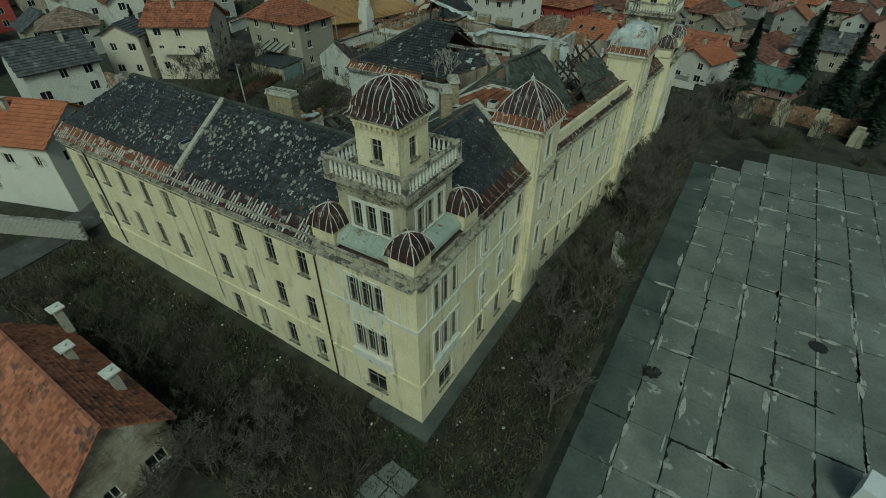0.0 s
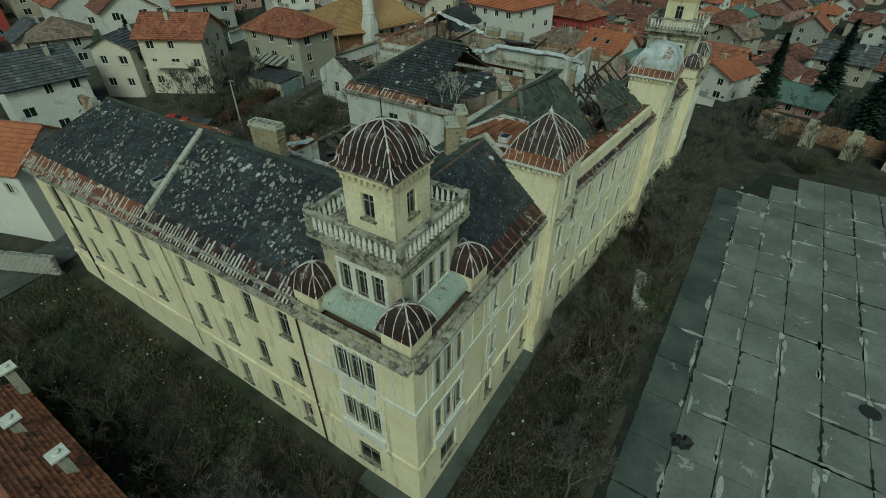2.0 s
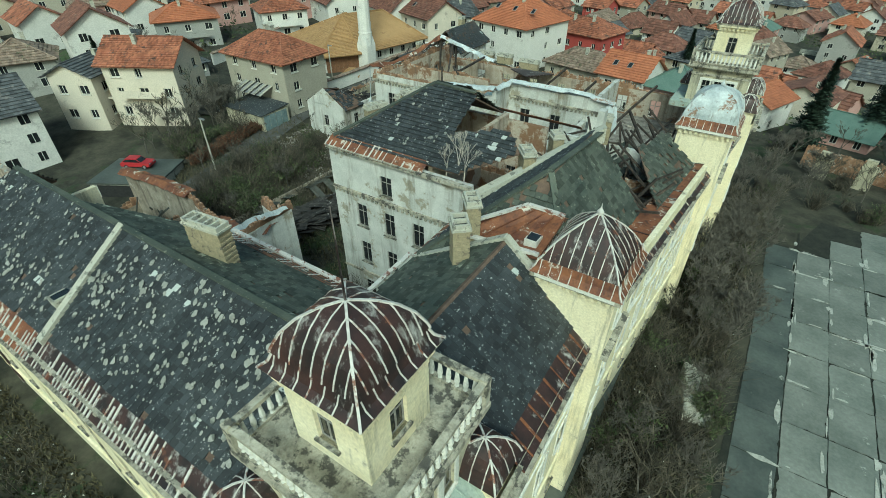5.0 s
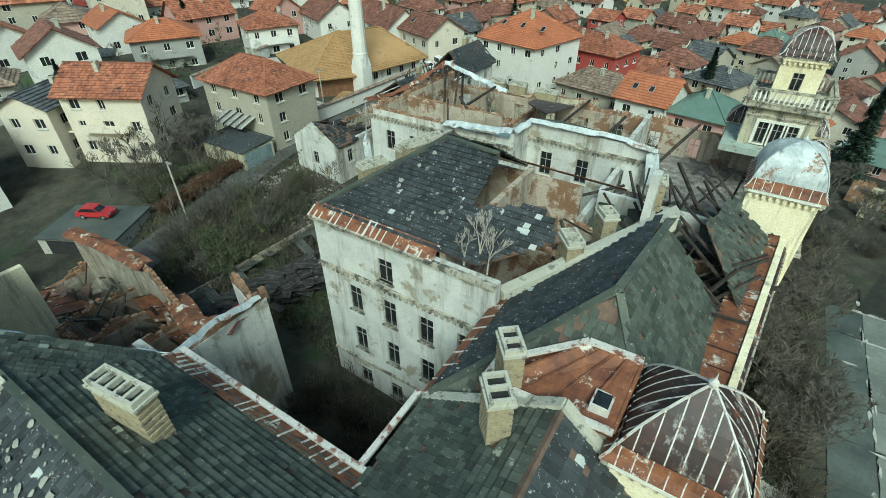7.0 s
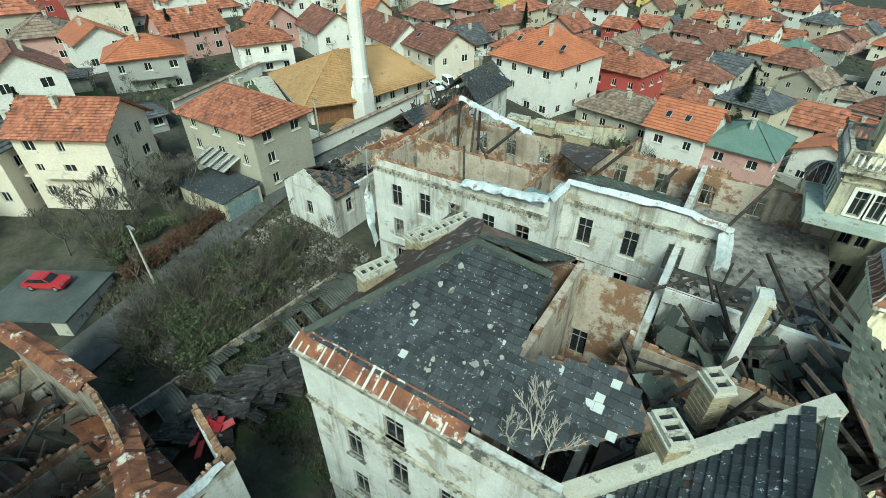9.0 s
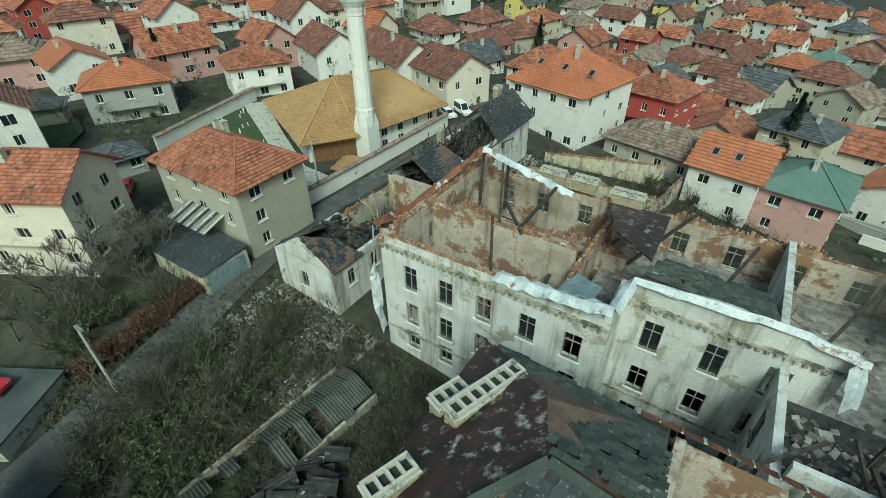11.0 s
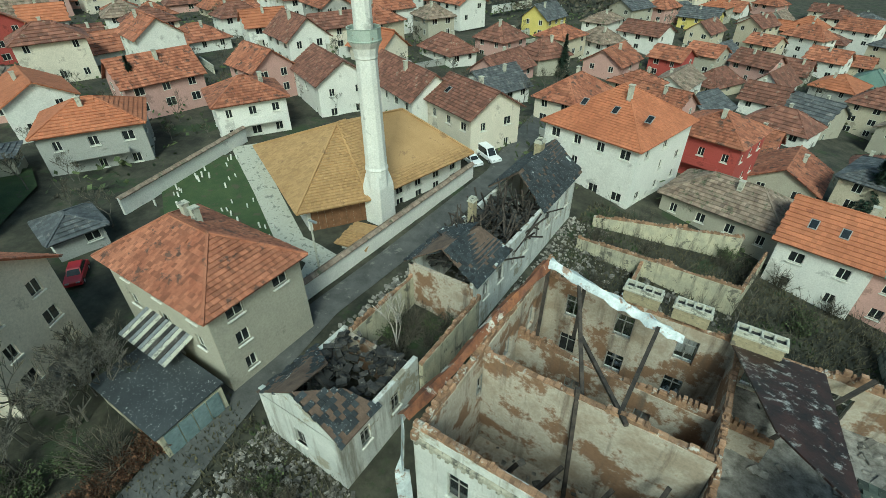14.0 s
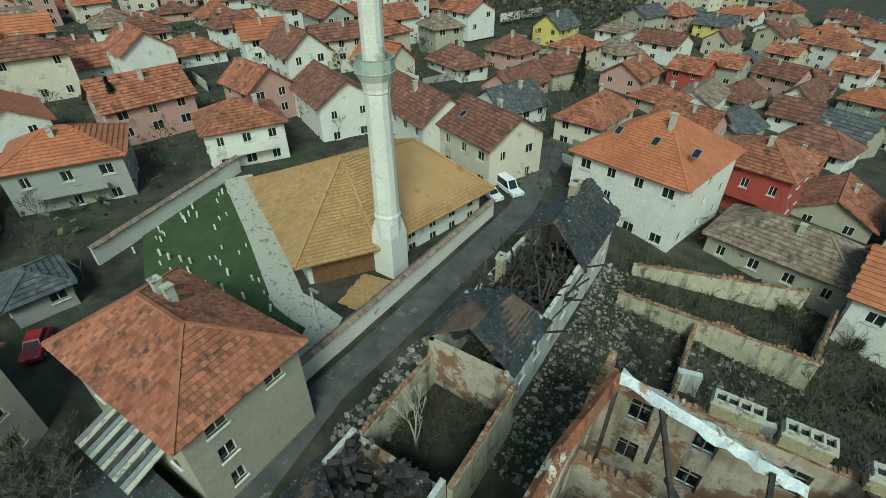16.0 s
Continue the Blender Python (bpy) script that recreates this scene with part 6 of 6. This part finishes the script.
part("open_joint", cr, MUD, yard, kind="stuff")
path = tagged(new("front_path", MB().prism([(-7, -8.5, -0.36), (2, -9.5, -0.36), (2.5, -4.6, -0.36), (-6.5, -3.4, -0.36)], 0.2).mesh("front_path", ASPH)), "cracked slab path at the building's corner", "pavement", kind="structure")
for i in range(5):
    for j in range(3):
        ob = new("slab", variants[(i + j) % 4])
        ob.matrix_basis = pose(-5.5 + i * 1.75, -8.0 + j * 1.8 - i * 0.15, -0.28, 0, 0, -8) @ Matrix.Diagonal((0.48, 0.34, 1, 1))
        ob.parent = path
plinth = tagged(new("plinth_walk", MB().box(-46, -1.3, -0.6, 1.3, 0, -0.05).box(0.02, 0, -0.6, 1.3, 62, -0.05).mesh("plinth_walk", DARKSLAB)), "narrow concrete apron round the foot of the building", "pavement", kind="structure")
st = thing("outdoor_steps", "overgrown concrete steps between yard and building", "steps", pose(8.3, 33.5, -0.45, 0, 0, 10))
for i in range(8):
    part("step", MB().box(-1.5 + i * 0.35, -3.0, 0, -1.1 + i * 0.35, 3.0, 1.28 - i * 0.16), CONC, st)
kb = MB().tube((29.2, 28.3, -0.36), (29.2, 28.3, -0.29), 0.9, 0.8, 10)
solid("manhole", kb, TYRE, "dark open manhole patch in the slabs", "manhole")
van = thing("white_trailer", "white flat-topped box trailer on the yard", "trailer", pose(33.3, 11.4, -0.3, 0, 0, -20))
part("body", MB().box(-2.2, -1.1, 0.5, 2.2, 1.1, 2.6), CARWHITE, van)
for x in (-1.2, 1.2):
    for y in (-1.0, 1.0):
        part("wheel", MB().tube((x, y - 0.12, 0.36), (x, y + 0.12, 0.36), 0.36, 0.36, 12), TYRE, van)

for x, y, h_ in ((16.6, 90.5, 4.6), (22.4, 89.6, 5.0), (28.6, 87.4, 5.2), (34.5, 86.0, 3.6)):
    t_ = thing("broken_pillar", "stained white wall stump of a ruined shed", "ruin", pose(x, y, -0.5, 0, 0, -14), "shed stumps")
    part("stump", MB().box(-1.1, -0.5, 0, 1.1, 0.5, h_ * 0.8).box(-0.9, -0.4, h_ * 0.8, 0.5, 0.4, h_), PLASTER_G, t_)
t_ = thing("shed_remains", "dark rear wall of a ruined shed behind stumps", "ruin")
wall(t_, (14, 95), (38, 89), -0.6, 2.6, BRICK, [], 0.4)
ragged_top(t_, (14, 95), (38, 89), 2.6, 0.4, yr, 0.9)
hp = MB()
debris(hp, yr, 14.9, 16.3, 15.4, 16.8, lambda x, y: -0.3, 26, 0.2, 0.6, 0.6)
solid("scrap_heap", hp, TYRE, "small heap of dark scrap on the slabs", "debris", kind="stuff")

# ---- cars ----
def car(m, paint, label, L=4.0, W=1.65, H=1.42, van=False):
    c = thing("car", label, "car", m, "parked cars")
    k = 0.92 if van else 0.56
    prof = [(-L / 2, 0.35), (L / 2, 0.35), (L / 2, 0.7), (L / 2 - 0.15, 0.82), (L * 0.22, 0.9), (-L * 0.40, 0.92), (-L / 2, 0.85)]
    top = [(L * 0.22, 0.88), (L * 0.06, H), (-L * (0.30 if not van else 0.46), H), (-L * 0.46, 0.9)]
    for nm, pr, w, mt in (("body", prof, W / 2, paint), ("roof", top, W / 2 - 0.12, paint)):
        mb = MB()
        n = len(pr)
        mb.v = [(x, -w * (1 if z < 1 else 0.88), z) for x, z in pr] + [(x, w * (1 if z < 1 else 0.88), z) for x, z in pr]
        mb.f = [tuple(range(n)), tuple(range(2 * n - 1, n - 1, -1))] + [(i, n + i, n + (i + 1) % n, (i + 1) % n) for i in range(n)]
        part(nm, mb, mt, c)
    gl = MB()
    (x0, z0), (x1, z1), (x2, z2), (x3, z3) = top
    for s in (-1, 1):
        w = W / 2 - 0.11
        gl.quad((x0 - 0.1, s * w, z0 + 0.06), (x1 - 0.02, s * (w * 0.9), z1 - 0.1), (x2 + 0.05, s * (w * 0.9), z2 - 0.1), (x3 + 0.2, s * w, z3 + 0.06))
    gl.quad((x0 + 0.02, -0.62, z0 + 0.05), (x0 + 0.02, 0.62, z0 + 0.05), (x1 + 0.05, 0.55, z1 - 0.05), (x1 + 0.05, -0.55, z1 - 0.05))
    gl.quad((x3 - 0.02, -0.62, z3 + 0.06), (x2 - 0.05, -0.55, z2 - 0.06), (x2 - 0.05, 0.55, z2 - 0.06), (x3 - 0.02, 0.62, z3 + 0.06))
    part("glazing", gl, GLASS, c)
    for x in (-L * 0.31, L * 0.31):
        for s in (-1, 1):
            wh = part("wheel", MB().tube((x, s * (W / 2 - 0.2), 0.31), (x, s * (W / 2 + 0.02), 0.31), 0.31, 0.31, 14), TYRE, c)
            part("rim", MB().tube((x, s * (W / 2 + 0.02), 0.31), (x, s * (W / 2 + 0.03), 0.31), 0.19, 0.19, 10), STEEL, wh)
    for s in (-1, 1):
        part("headlight", MB().box(L / 2 - 0.08, s * 0.5 - 0.18, 0.62, L / 2 + 0.01, s * 0.5 + 0.18, 0.76), STEEL, c)
    return c


car(pose(-64.4, 24.9, gz(-64, 25) + 1.6, 0, 0, 30), CARRED, "red hatchback parked on a garage roof terrace")
gar = thing("garage", "concrete garage with dark door and flat terrace roof", "garage", pose(-63.5, 24.0, gz(-64, 25) - 0.6, 0, 0, 30))
part("wall", MB().box(-4.5, -3.5, -1, 4.5, 3.5, 2.0), CONC, gar)
part("roof", MB().box(-4.7, -3.7, 2.0, 4.7, 3.7, 2.2), DARKSLAB, gar)
part("door", MB().box(-3.5, -3.56, -0.2, 3.0, -3.5, 1.8), TYRE, gar)
car(pose(-85.5, 48.8, gz(-86, 49), 0, 0, -35), CARRED, "dark red car parked on a grassy yard")
car(pose(-64.8, 96.2, gz(-64, 96), 0, 0, -30), CARWHITE, "white estate car parked beside the mosque")
car(pose(-63.4, 99.0, gz(-64, 99), 0, 0, -30), CARWHITE, "white van parked beside the mosque", 4.7, 1.8, 1.95, True)
car(pose(-73, 42.0, gz(-73, 42), 0, 0, 20), TYRE, "dark car parked beside a garage")

# garage with blue-green tarpaulin and glazed doors beside the grey house
gg = thing("lean_to_garage", "lean-to garage with glazed doors and blue-black sheeted roof", "garage", pose(-63.2, 44.8, 7.4))
part("wall", MB().box(-4.5, -2.6, -1, 4.2, 2.6, 2.6), PLASTER_G, gg)
part("roof", MB().prism([(-4.8, -2.9, 2.7), (4.4, -2.9, 2.7), (4.4, 2.8, 3.1), (-4.8, 2.8, 3.1)], 0.12), SLATE, gg)
for k in range(4):
    part("door", MB().box(4.2, -2.3 + k * 1.15, 0.1, 4.28, -1.25 + k * 1.15, 2.4), TARP, gg)
shd = thing("lean_to_roof", "lean-to of mixed corrugated panels on the house", "roof", pose(-66.5, 47.3, 11.4))
for k in range(14):
    part("panel", MB().prism([(-3.2 + k * 0.48, -1.6, 0), (-2.78 + k * 0.48, -1.6, 0), (-2.78 + k * 0.48, 1.2, 0.9), (-3.2 + k * 0.48, 1.2, 0.9)], 0.06), (STEEL, CONC, DARKRUB)[k % 3], shd)
dish = thing("satellite_dish", "white satellite dish on a post", "dish", pose(-60.5, 43.0, 7.6, 0, 0, 40))
part("post", MB().tube((0, 0, -0.5), (0, 0, 1.6), 0.05, 0.05), STEEL, dish)
part("bowl", MB().lathe([(0.05, 1.7), (0.4, 1.78), (0.7, 2.0), (0.68, 2.02), (0.38, 1.82), (0.04, 1.74)], 0, 0, 16), CARWHITE, dish)
for x, y in ((-56.5, 31.0), (-63.5, 62.5)):
    lp = thing("street_lamp", "grey concrete pole with a street lamp", "street lamp", pose(x, y, gz(x, y)), "street lamps")
    part("pole", MB().tube((0, 0, -0.5), (0, 0, 8.0), 0.14, 0.09, 8), CONC, lp)
    part("lamp_head", MB().box(-0.1, -0.12, 7.9, 0.9, 0.12, 8.05), STEEL, lp)
swl = thing("stone_wall", "dry rubble retaining wall of pale stones", "wall")
sv = random.Random(8)
stone_meshes = []
for k in range(5):
    mb = MB()
    mb.box(-0.3 - sv.random() * 0.08, -0.2, -0.16, 0.3, 0.2, 0.16 + sv.random() * 0.05)
    stone_meshes.append(mb.mesh("stone", COBBLE))
part("core", MB().beam((-47.5, -2, 4.0), (-60, -9, 5.2), 0.5, 2.4), STONE, swl)
for k in range(7):
    for i in range(24):
        f = (i + 0.5 * (k % 2)) / 24
        ob = new("stone", sv.choice(stone_meshes))
        ob.parent = swl
        ob.matrix_basis = pose(-47.5 - 12.5 * f + 0.12, -2 - 7 * f - 0.24, 3.1 + k * 0.34 + 1.1 * f, sv.uniform(-8, 8), sv.uniform(-8, 8), 29 + sv.uniform(-10, 10))

# ---- trees, shrubs and scrub ----
def bare_tree(seed, height, material, spread=0.55, depth=5):
    """A leafless tree: tapered trunk with limbs that fork into twigs."""
    r = random.Random(seed)
    tk, br = MB(), MB()

    def grow(p, d, ln, rad, lev):
        q = p + d * ln
        (tk if lev < 2 else br).tube(p, q, rad, rad * 0.68, 5 if lev < 2 else 3, False)
        if lev >= depth:
            return
        for k in range(r.choice((2, 3, 3)) if lev < 3 else r.choice((2, 3, 4))):
            ax = Vector((r.uniform(-1, 1), r.uniform(-1, 1), r.uniform(-0.25, 0.6)))
            nd = (d + ax * spread * 1.5 + Vector((0, 0, 0.12))).normalized()
            grow(p.lerp(q, r.uniform(0.55, 1.0)), nd, ln * r.uniform(0.6, 0.85), max(rad * 0.58, 0.026 if depth < 6 else 0.021), lev + 1)

    grow(Vector((0, 0, -0.3)), Vector((r.uniform(-0.1, 0.1), r.uniform(-0.1, 0.1), 1)).normalized(), height * 0.3, height * 0.016, 0)
    t = thing("bare_tree", "leafless grey-brown tree with fine twigs", "tree", None, "bare trees")
    part("trunk", tk, material, t)
    part("crown", br, TWIG if material is BARK and depth < 6 else material, t)
    return t


def shrub(seed, h, material, leaves, label):
    r = random.Random(seed)
    mb, lf = MB(), MB()
    for i in range(46):
        a, tilt = r.uniform(0, 6.28), r.uniform(0.1, 0.9)
        p = Vector((r.uniform(-0.4, 0.4), r.uniform(-0.4, 0.4), -0.2))
        d = Vector((math.cos(a) * tilt, math.sin(a) * tilt, 1)).normalized()
        ln = h * r.uniform(0.5, 1.1)
        q = p + d * ln
        mb.tube(p, q, 0.03, 0.012, 3, False)
        for k in range(5):
            f = r.uniform(0.35, 1)
            s = p.lerp(q, f)
            e = s + (d + Vector((r.uniform(-1, 1), r.uniform(-1, 1), r.uniform(-0.3, 0.6)))).normalized() * h * 0.28
            mb.tube(s, e, 0.016, 0.008, 3, False)
            for z in range(leaves):
                c = s.lerp(e, r.random())
                u_ = Vector((r.uniform(-1, 1), r.uniform(-1, 1), r.uniform(-1, 1))) * 0.13
                v_ = Vector((r.uniform(-1, 1), r.uniform(-1, 1), r.uniform(-1, 1))) * 0.10
                lf.quad(c, c + u_, c + u_ + v_, c + v_)
    t = thing("shrub", label, "shrub", None, "wild shrubs")
    part("stem_tangle", mb, TWIG, t, kind="stuff")
    if leaves:
        part("leaves", lf, material, t)
    return t


def conifer(seed, h):
    r = random.Random(seed)
    mb = MB()
    z = h * 0.12
    while z < h:
        f = 1 - z / h
        rad = 0.22 * h * f + 0.15
        n = int(8 + 12 * f)
        for i in range(n):
            a = r.uniform(0, 6.28)
            ln = rad * r.uniform(0.7, 1.15)
            d = Vector((math.cos(a), math.sin(a), 0))
            s = Vector((-d.y, d.x, 0))
            for k in range(5):
                c = d * ln * (k + 0.7) / 5 + Vector((0, 0, z - 0.10 * ln * k / 2 + r.uniform(-0.1, 0.1)))
                w = (0.35 + 0.5 * f) * (1 - k / 7) * r.uniform(0.7, 1.2)
                mb.quad(c - s * w - Vector((0, 0, 0.22)), c + d * 0.4, c + s * w - Vector((0, 0, 0.22)), c - d * 0.35)
        z += h * 0.022
    t = thing("spruce", "dark green spruce with drooping tiers of boughs", "tree", None, "conifers")
    part("trunk", MB().tube((0, 0, -0.4), (0, 0, h), h * 0.016, 0.02, 7), BARK, t)
    part("foliage", mb, NEEDLE, t, kind="stuff")
    return t


dense = [bare_tree(s, hgt, BARK, sp, 6) for s, hgt, sp in ((11, 7.5, 0.62), (12, 6.8, 0.7), (14, 8.5, 0.58))]
protos = [bare_tree(s, hgt, BARK, sp) for s, hgt, sp in ((1, 8.0, 0.5), (2, 9.5, 0.6), (3, 6.5, 0.65), (5, 7.5, 0.55))]
birch = bare_tree(7, 8.5, BIRCH, 0.32)
shr = [shrub(1, 2.4, GREEN, 0, "tangled brown leafless shrub"), shrub(2, 2.0, GREEN, 4, "dull green half-bare shrub"), shrub(3, 3.0, GREEN, 0, "tall brown thicket of bare stems")]
hedge = shrub(4, 1.7, HEDGE, 5, "rust-brown leafy hedge bush beside the lane")
spr = [conifer(1, 14), conifer(2, 17)]
tr = random.Random(12)


def put(proto, x, y, s=None, z=None):
    s = s or tr.uniform(0.75, 1.2)
    return copy_thing(proto, pose(x, y, gz(x, y) if z is None else z, 0, 0, tr.uniform(0, 360)) @ Matrix.Scale(s, 4))


def strew(protos_, n, x0, x1, y0, y1, s0=0.75, s1=1.2, keep=None):
    k = 0
    while k < n:
        x, y = tr.uniform(x0, x1), tr.uniform(y0, y1)
        if keep and not keep(x, y):
            continue
        put(tr.choice(protos_), x, y, tr.uniform(s0, s1))
        k += 1


for p in dense + protos + [birch, hedge] + shr + spr:
    p.matrix_basis = pose(0, 0, -60)
strew(dense, 30, 3.6, 9.5, 6, 78, 0.8, 1.15)
strew(protos, 26, 2.6, 10.5, 9, 78, 0.6, 1.0)
strew(dense, 10, 4.5, 9.5, 42, 80, 1.1, 1.35)
strew(shr, 44, 1.8, 10.5, 3, 78, 0.8, 1.4)
strew(protos, 24, 8, 45, 80, 104, 0.6, 1.0)
strew(dense, 10, 9, 16, 74, 100, 0.8, 1.1)
strew(shr, 12, 8, 45, 77, 92, 0.8, 1.4)
strew(dense, 9, -15, -6, -12.0, -6.5, 0.75, 1.05)
strew(dense, 5, -13.6, -11, -18, -12, 0.7, 0.9)
strew(protos, 10, -34, -14, -12.0, -5, 0.5, 0.8)
strew(shr, 36, -46, -2, -12, -3.2, 0.7, 1.2)
strew(protos, 14, -53.5, -45, 26, 46, 0.45, 0.7)
strew(dense, 9, -76, -66, 33, 45, 0.75, 1.1, lambda x, y: y < 34 or x > -72)
strew([hedge], 45, -61.6, -59.9, 30, 43, 0.75, 1.1)
strew(shr, 40, -53.5, -42, 27, 46, 0.7, 1.2)
strew([shr[1]], 14, -54, -45, 27, 38, 1.1, 1.6)
strew([shr[1], shr[2]], 28, -68, -46, 22, 40, 0.8, 1.5, lambda x, y: (abs(x + 64) > 6 or y > 29) and abs(x + 57) > 3.2)
strew(dense, 5, -56, -45, 24, 36, 0.5, 0.75)
strew(shr, 24, -28, -14, 14, 25.3, 0.8, 1.4)
strew(protos, 8, -28, -15, 14, 25, 0.5, 0.65)
strew(shr, 28, -44, -6, 68, 98, 0.6, 1.2)
strew(protos, 8, -44, -5, 70, 96, 0.5, 0.8)
strew(shr, 18, -53.5, -47, 57.5, 65.5, 0.7, 1.1)
strew(protos, 12, -90, -64, 28, 46, 0.6, 0.9, lambda x, y: abs(x + 80) > 7 or abs(y - 33) > 7)
strew(protos, 26, -140, -90, 30, 130, 0.5, 0.8)
clear = lambda x, y: all(math.hypot(x - a, y - b) > r + 1 for a, b, r in taken)
strew(protos, 60, -200, 40, 110, 260, 0.5, 0.9, clear)
strew(protos, 70, -150, -62, 50, 160, 0.45, 0.75, clear)
strew(protos, 40, -172, -90, 197, 290, 1.0, 1.5)
for x, y, s_ in ((-71.5, 42.5, 1.2), (-69.5, 37.0, 1.15), (-67.5, 40.5, 0.95), (-72.5, 34.5, 1.1), (-58.5, 30.5, 0.95), (-66.0, 33.5, 0.9)):
    put(protos[int(-x) % 4], x, y, s_)
put(birch, -51.5, 60, 0.95)
put(birch, -14.3, 27.2, 0.55, 19.4)
put(birch, -13.6, 26.8, 0.5, 19.2)
put(birch, -15.2, 26.7, 0.42, 19.3)
for x, y, s, k in ((13.6, 102, 1.15, 0), (36, 100, 1.2, 1), (-12, 124, 1.0, 0), (30, 95, 1.1, 1), (36, 88, 1.0, 0), (42, 102, 1.2, 1), (-122, 78, 0.7, 0), (-100, 40, 0.6, 0), (24, 112, 1.1, 1), (50, 80, 1.1, 0), (-75, 160, 0.7, 1), (-150, 200, 0.8, 0)):
    put(spr[k], x, y, s)
# far wood on the slope
fw = MB()
fr = random.Random(31)
for i in range(9000):
    x, y = fr.uniform(-190, -75), fr.uniform(190, 315)
    if math.hypot((x + 131) / 46, (y - 252) / 58) > 1:
        continue
    c = Vector((x, y, gz(x, y) + fr.uniform(0.5, 8)))
    a, b = (Vector((fr.uniform(-1, 1), fr.uniform(-1, 1), fr.uniform(-0.6, 1))) * 1.1 for _ in range(2))
    fw.quad(c, c + a, c + a + b, c + b)
solid("far_wood", fw, TWIG, "dark leafless wood on the distant slope", "woodland", kind="stuff")
gg_ = MB()
for i in range(26000):
    x, y = fr.uniform(-230, 40), fr.uniform(52, 300)
    if noise.noise((x * 0.06, y * 0.06, 2)) < -0.05 or (x > -64 and y < 98) or (-100 < x < -60 and y < 100):
        continue
    c = Vector((x, y, gz(x, y) + abs(fr.gauss(0, 0.9))))
    a, b = (Vector((fr.uniform(-1, 1), fr.uniform(-1, 1), fr.uniform(-0.8, 0.8))) * 0.6 for _ in range(2))
    gg_.quad(c, c + a, c + a + b, c + b)
solid("garden_growth", gg_, GREEN, "patchy winter garden growth between the houses", "shrubbery", kind="stuff")
for i in range(110):
    x, y = fr.uniform(-170, 20), fr.uniform(100, 230)
    if not all(math.hypot(x - a, y - b) > r + 0.5 for a, b, r in taken):
        continue
    t_ = thing("plot_wall", "low rendered wall between garden plots", "wall", pose(x, y, gz(x, y), 0, 0, fr.choice((-18, 72)) + fr.uniform(-8, 8)), "plot walls")
    l_ = fr.uniform(2.5, 5)
    part("wall", MB().box(-l_, -0.12, -1, l_, 0.12, 1.4).box(-l_ - 0.05, -0.18, 1.4, l_ + 0.05, 0.18, 1.5), fr.choice((PAINTS[0], PAINTS[2], CONC)), t_)
# bramble and sapling thicket that nobody could count
th = MB()
for i in range(9000):
    z_ = fr.random()
    x, y = ((fr.uniform(1.5, 10.3), fr.uniform(2, 78)) if z_ < 0.34 else (fr.uniform(-47, -1), fr.uniform(-12.5, -2.6)) if z_ < 0.48 else (fr.uniform(-57, -40), fr.uniform(25, 41)) if z_ < 0.78
            else (fr.uniform(-28, -13.5), fr.uniform(13.8, 25.6)) if z_ < 0.86 else (fr.uniform(-45, -4), fr.uniform(68, 99)))
    if noise.noise((x * 0.22, y * 0.22, 5)) < -0.18:
        continue
    p = Vector((x, y, gz(x, y) - 0.1))
    ln = fr.uniform(0.7, 2.3)
    d = Vector((fr.uniform(-0.7, 0.7), fr.uniform(-0.7, 0.7), 1)).normalized()
    q = p + d * ln
    th.tube(p, q, 0.03, 0.016, 3, False)
    for k in range(3):
        a = p.lerp(q, fr.uniform(0.3, 1))
        th.tube(a, a + (d + Vector((fr.uniform(-1, 1), fr.uniform(-1, 1), fr.uniform(-0.4, 0.5)))).normalized() * ln * 0.45, 0.018, 0.010, 3, False)
solid("thicket", th, TWIG, "dense thicket of bare brown brambles and saplings", "thicket", kind="stuff")
# dead grass and litter
gm = MB()
for i in range(60000):
    z_ = fr.random()
    if z_ < 0.3:
        x, y = fr.uniform(1.3, 10), fr.uniform(-4, 76)
    elif z_ < 0.55:
        x, y = fr.uniform(-48, 3), fr.uniform(-13, -1.2)
    elif z_ < 0.8:
        x, y = fr.uniform(-62, -28), fr.uniform(26, 48)
    else:
        x, y = fr.uniform(-46, -5), fr.uniform(68, 98)
    c = Vector((x, y, gz(x, y)))
    a = fr.uniform(0, 6.28)
    d = Vector((math.cos(a), math.sin(a), 0)) * fr.uniform(0.05, 0.14)
    gm.quad(c - d, c + d, c + d * 0.3 + Vector((fr.uniform(-0.3, 0.3), fr.uniform(-0.3, 0.3), fr.uniform(0.2, 0.6))))
solid("dead_grass", gm, GRASS, "matted brown dead grass and weeds", "grass", kind="stuff")
lt = MB()
debris(lt, fr, 1.5, 10, -3, 76, gz, 260, 0.08, 0.3, 0.3)
debris(lt, fr, -45, 2, -12, -1.5, gz, 260, 0.08, 0.3, 0.3)
solid("litter", lt, TRIM, "pale scraps of litter and plaster on the ground", "litter", kind="stuff")
for p in dense + protos + [birch, hedge] + shr + spr:
    for o in (*p.children_recursive, p):
        bpy.data.objects.remove(o)
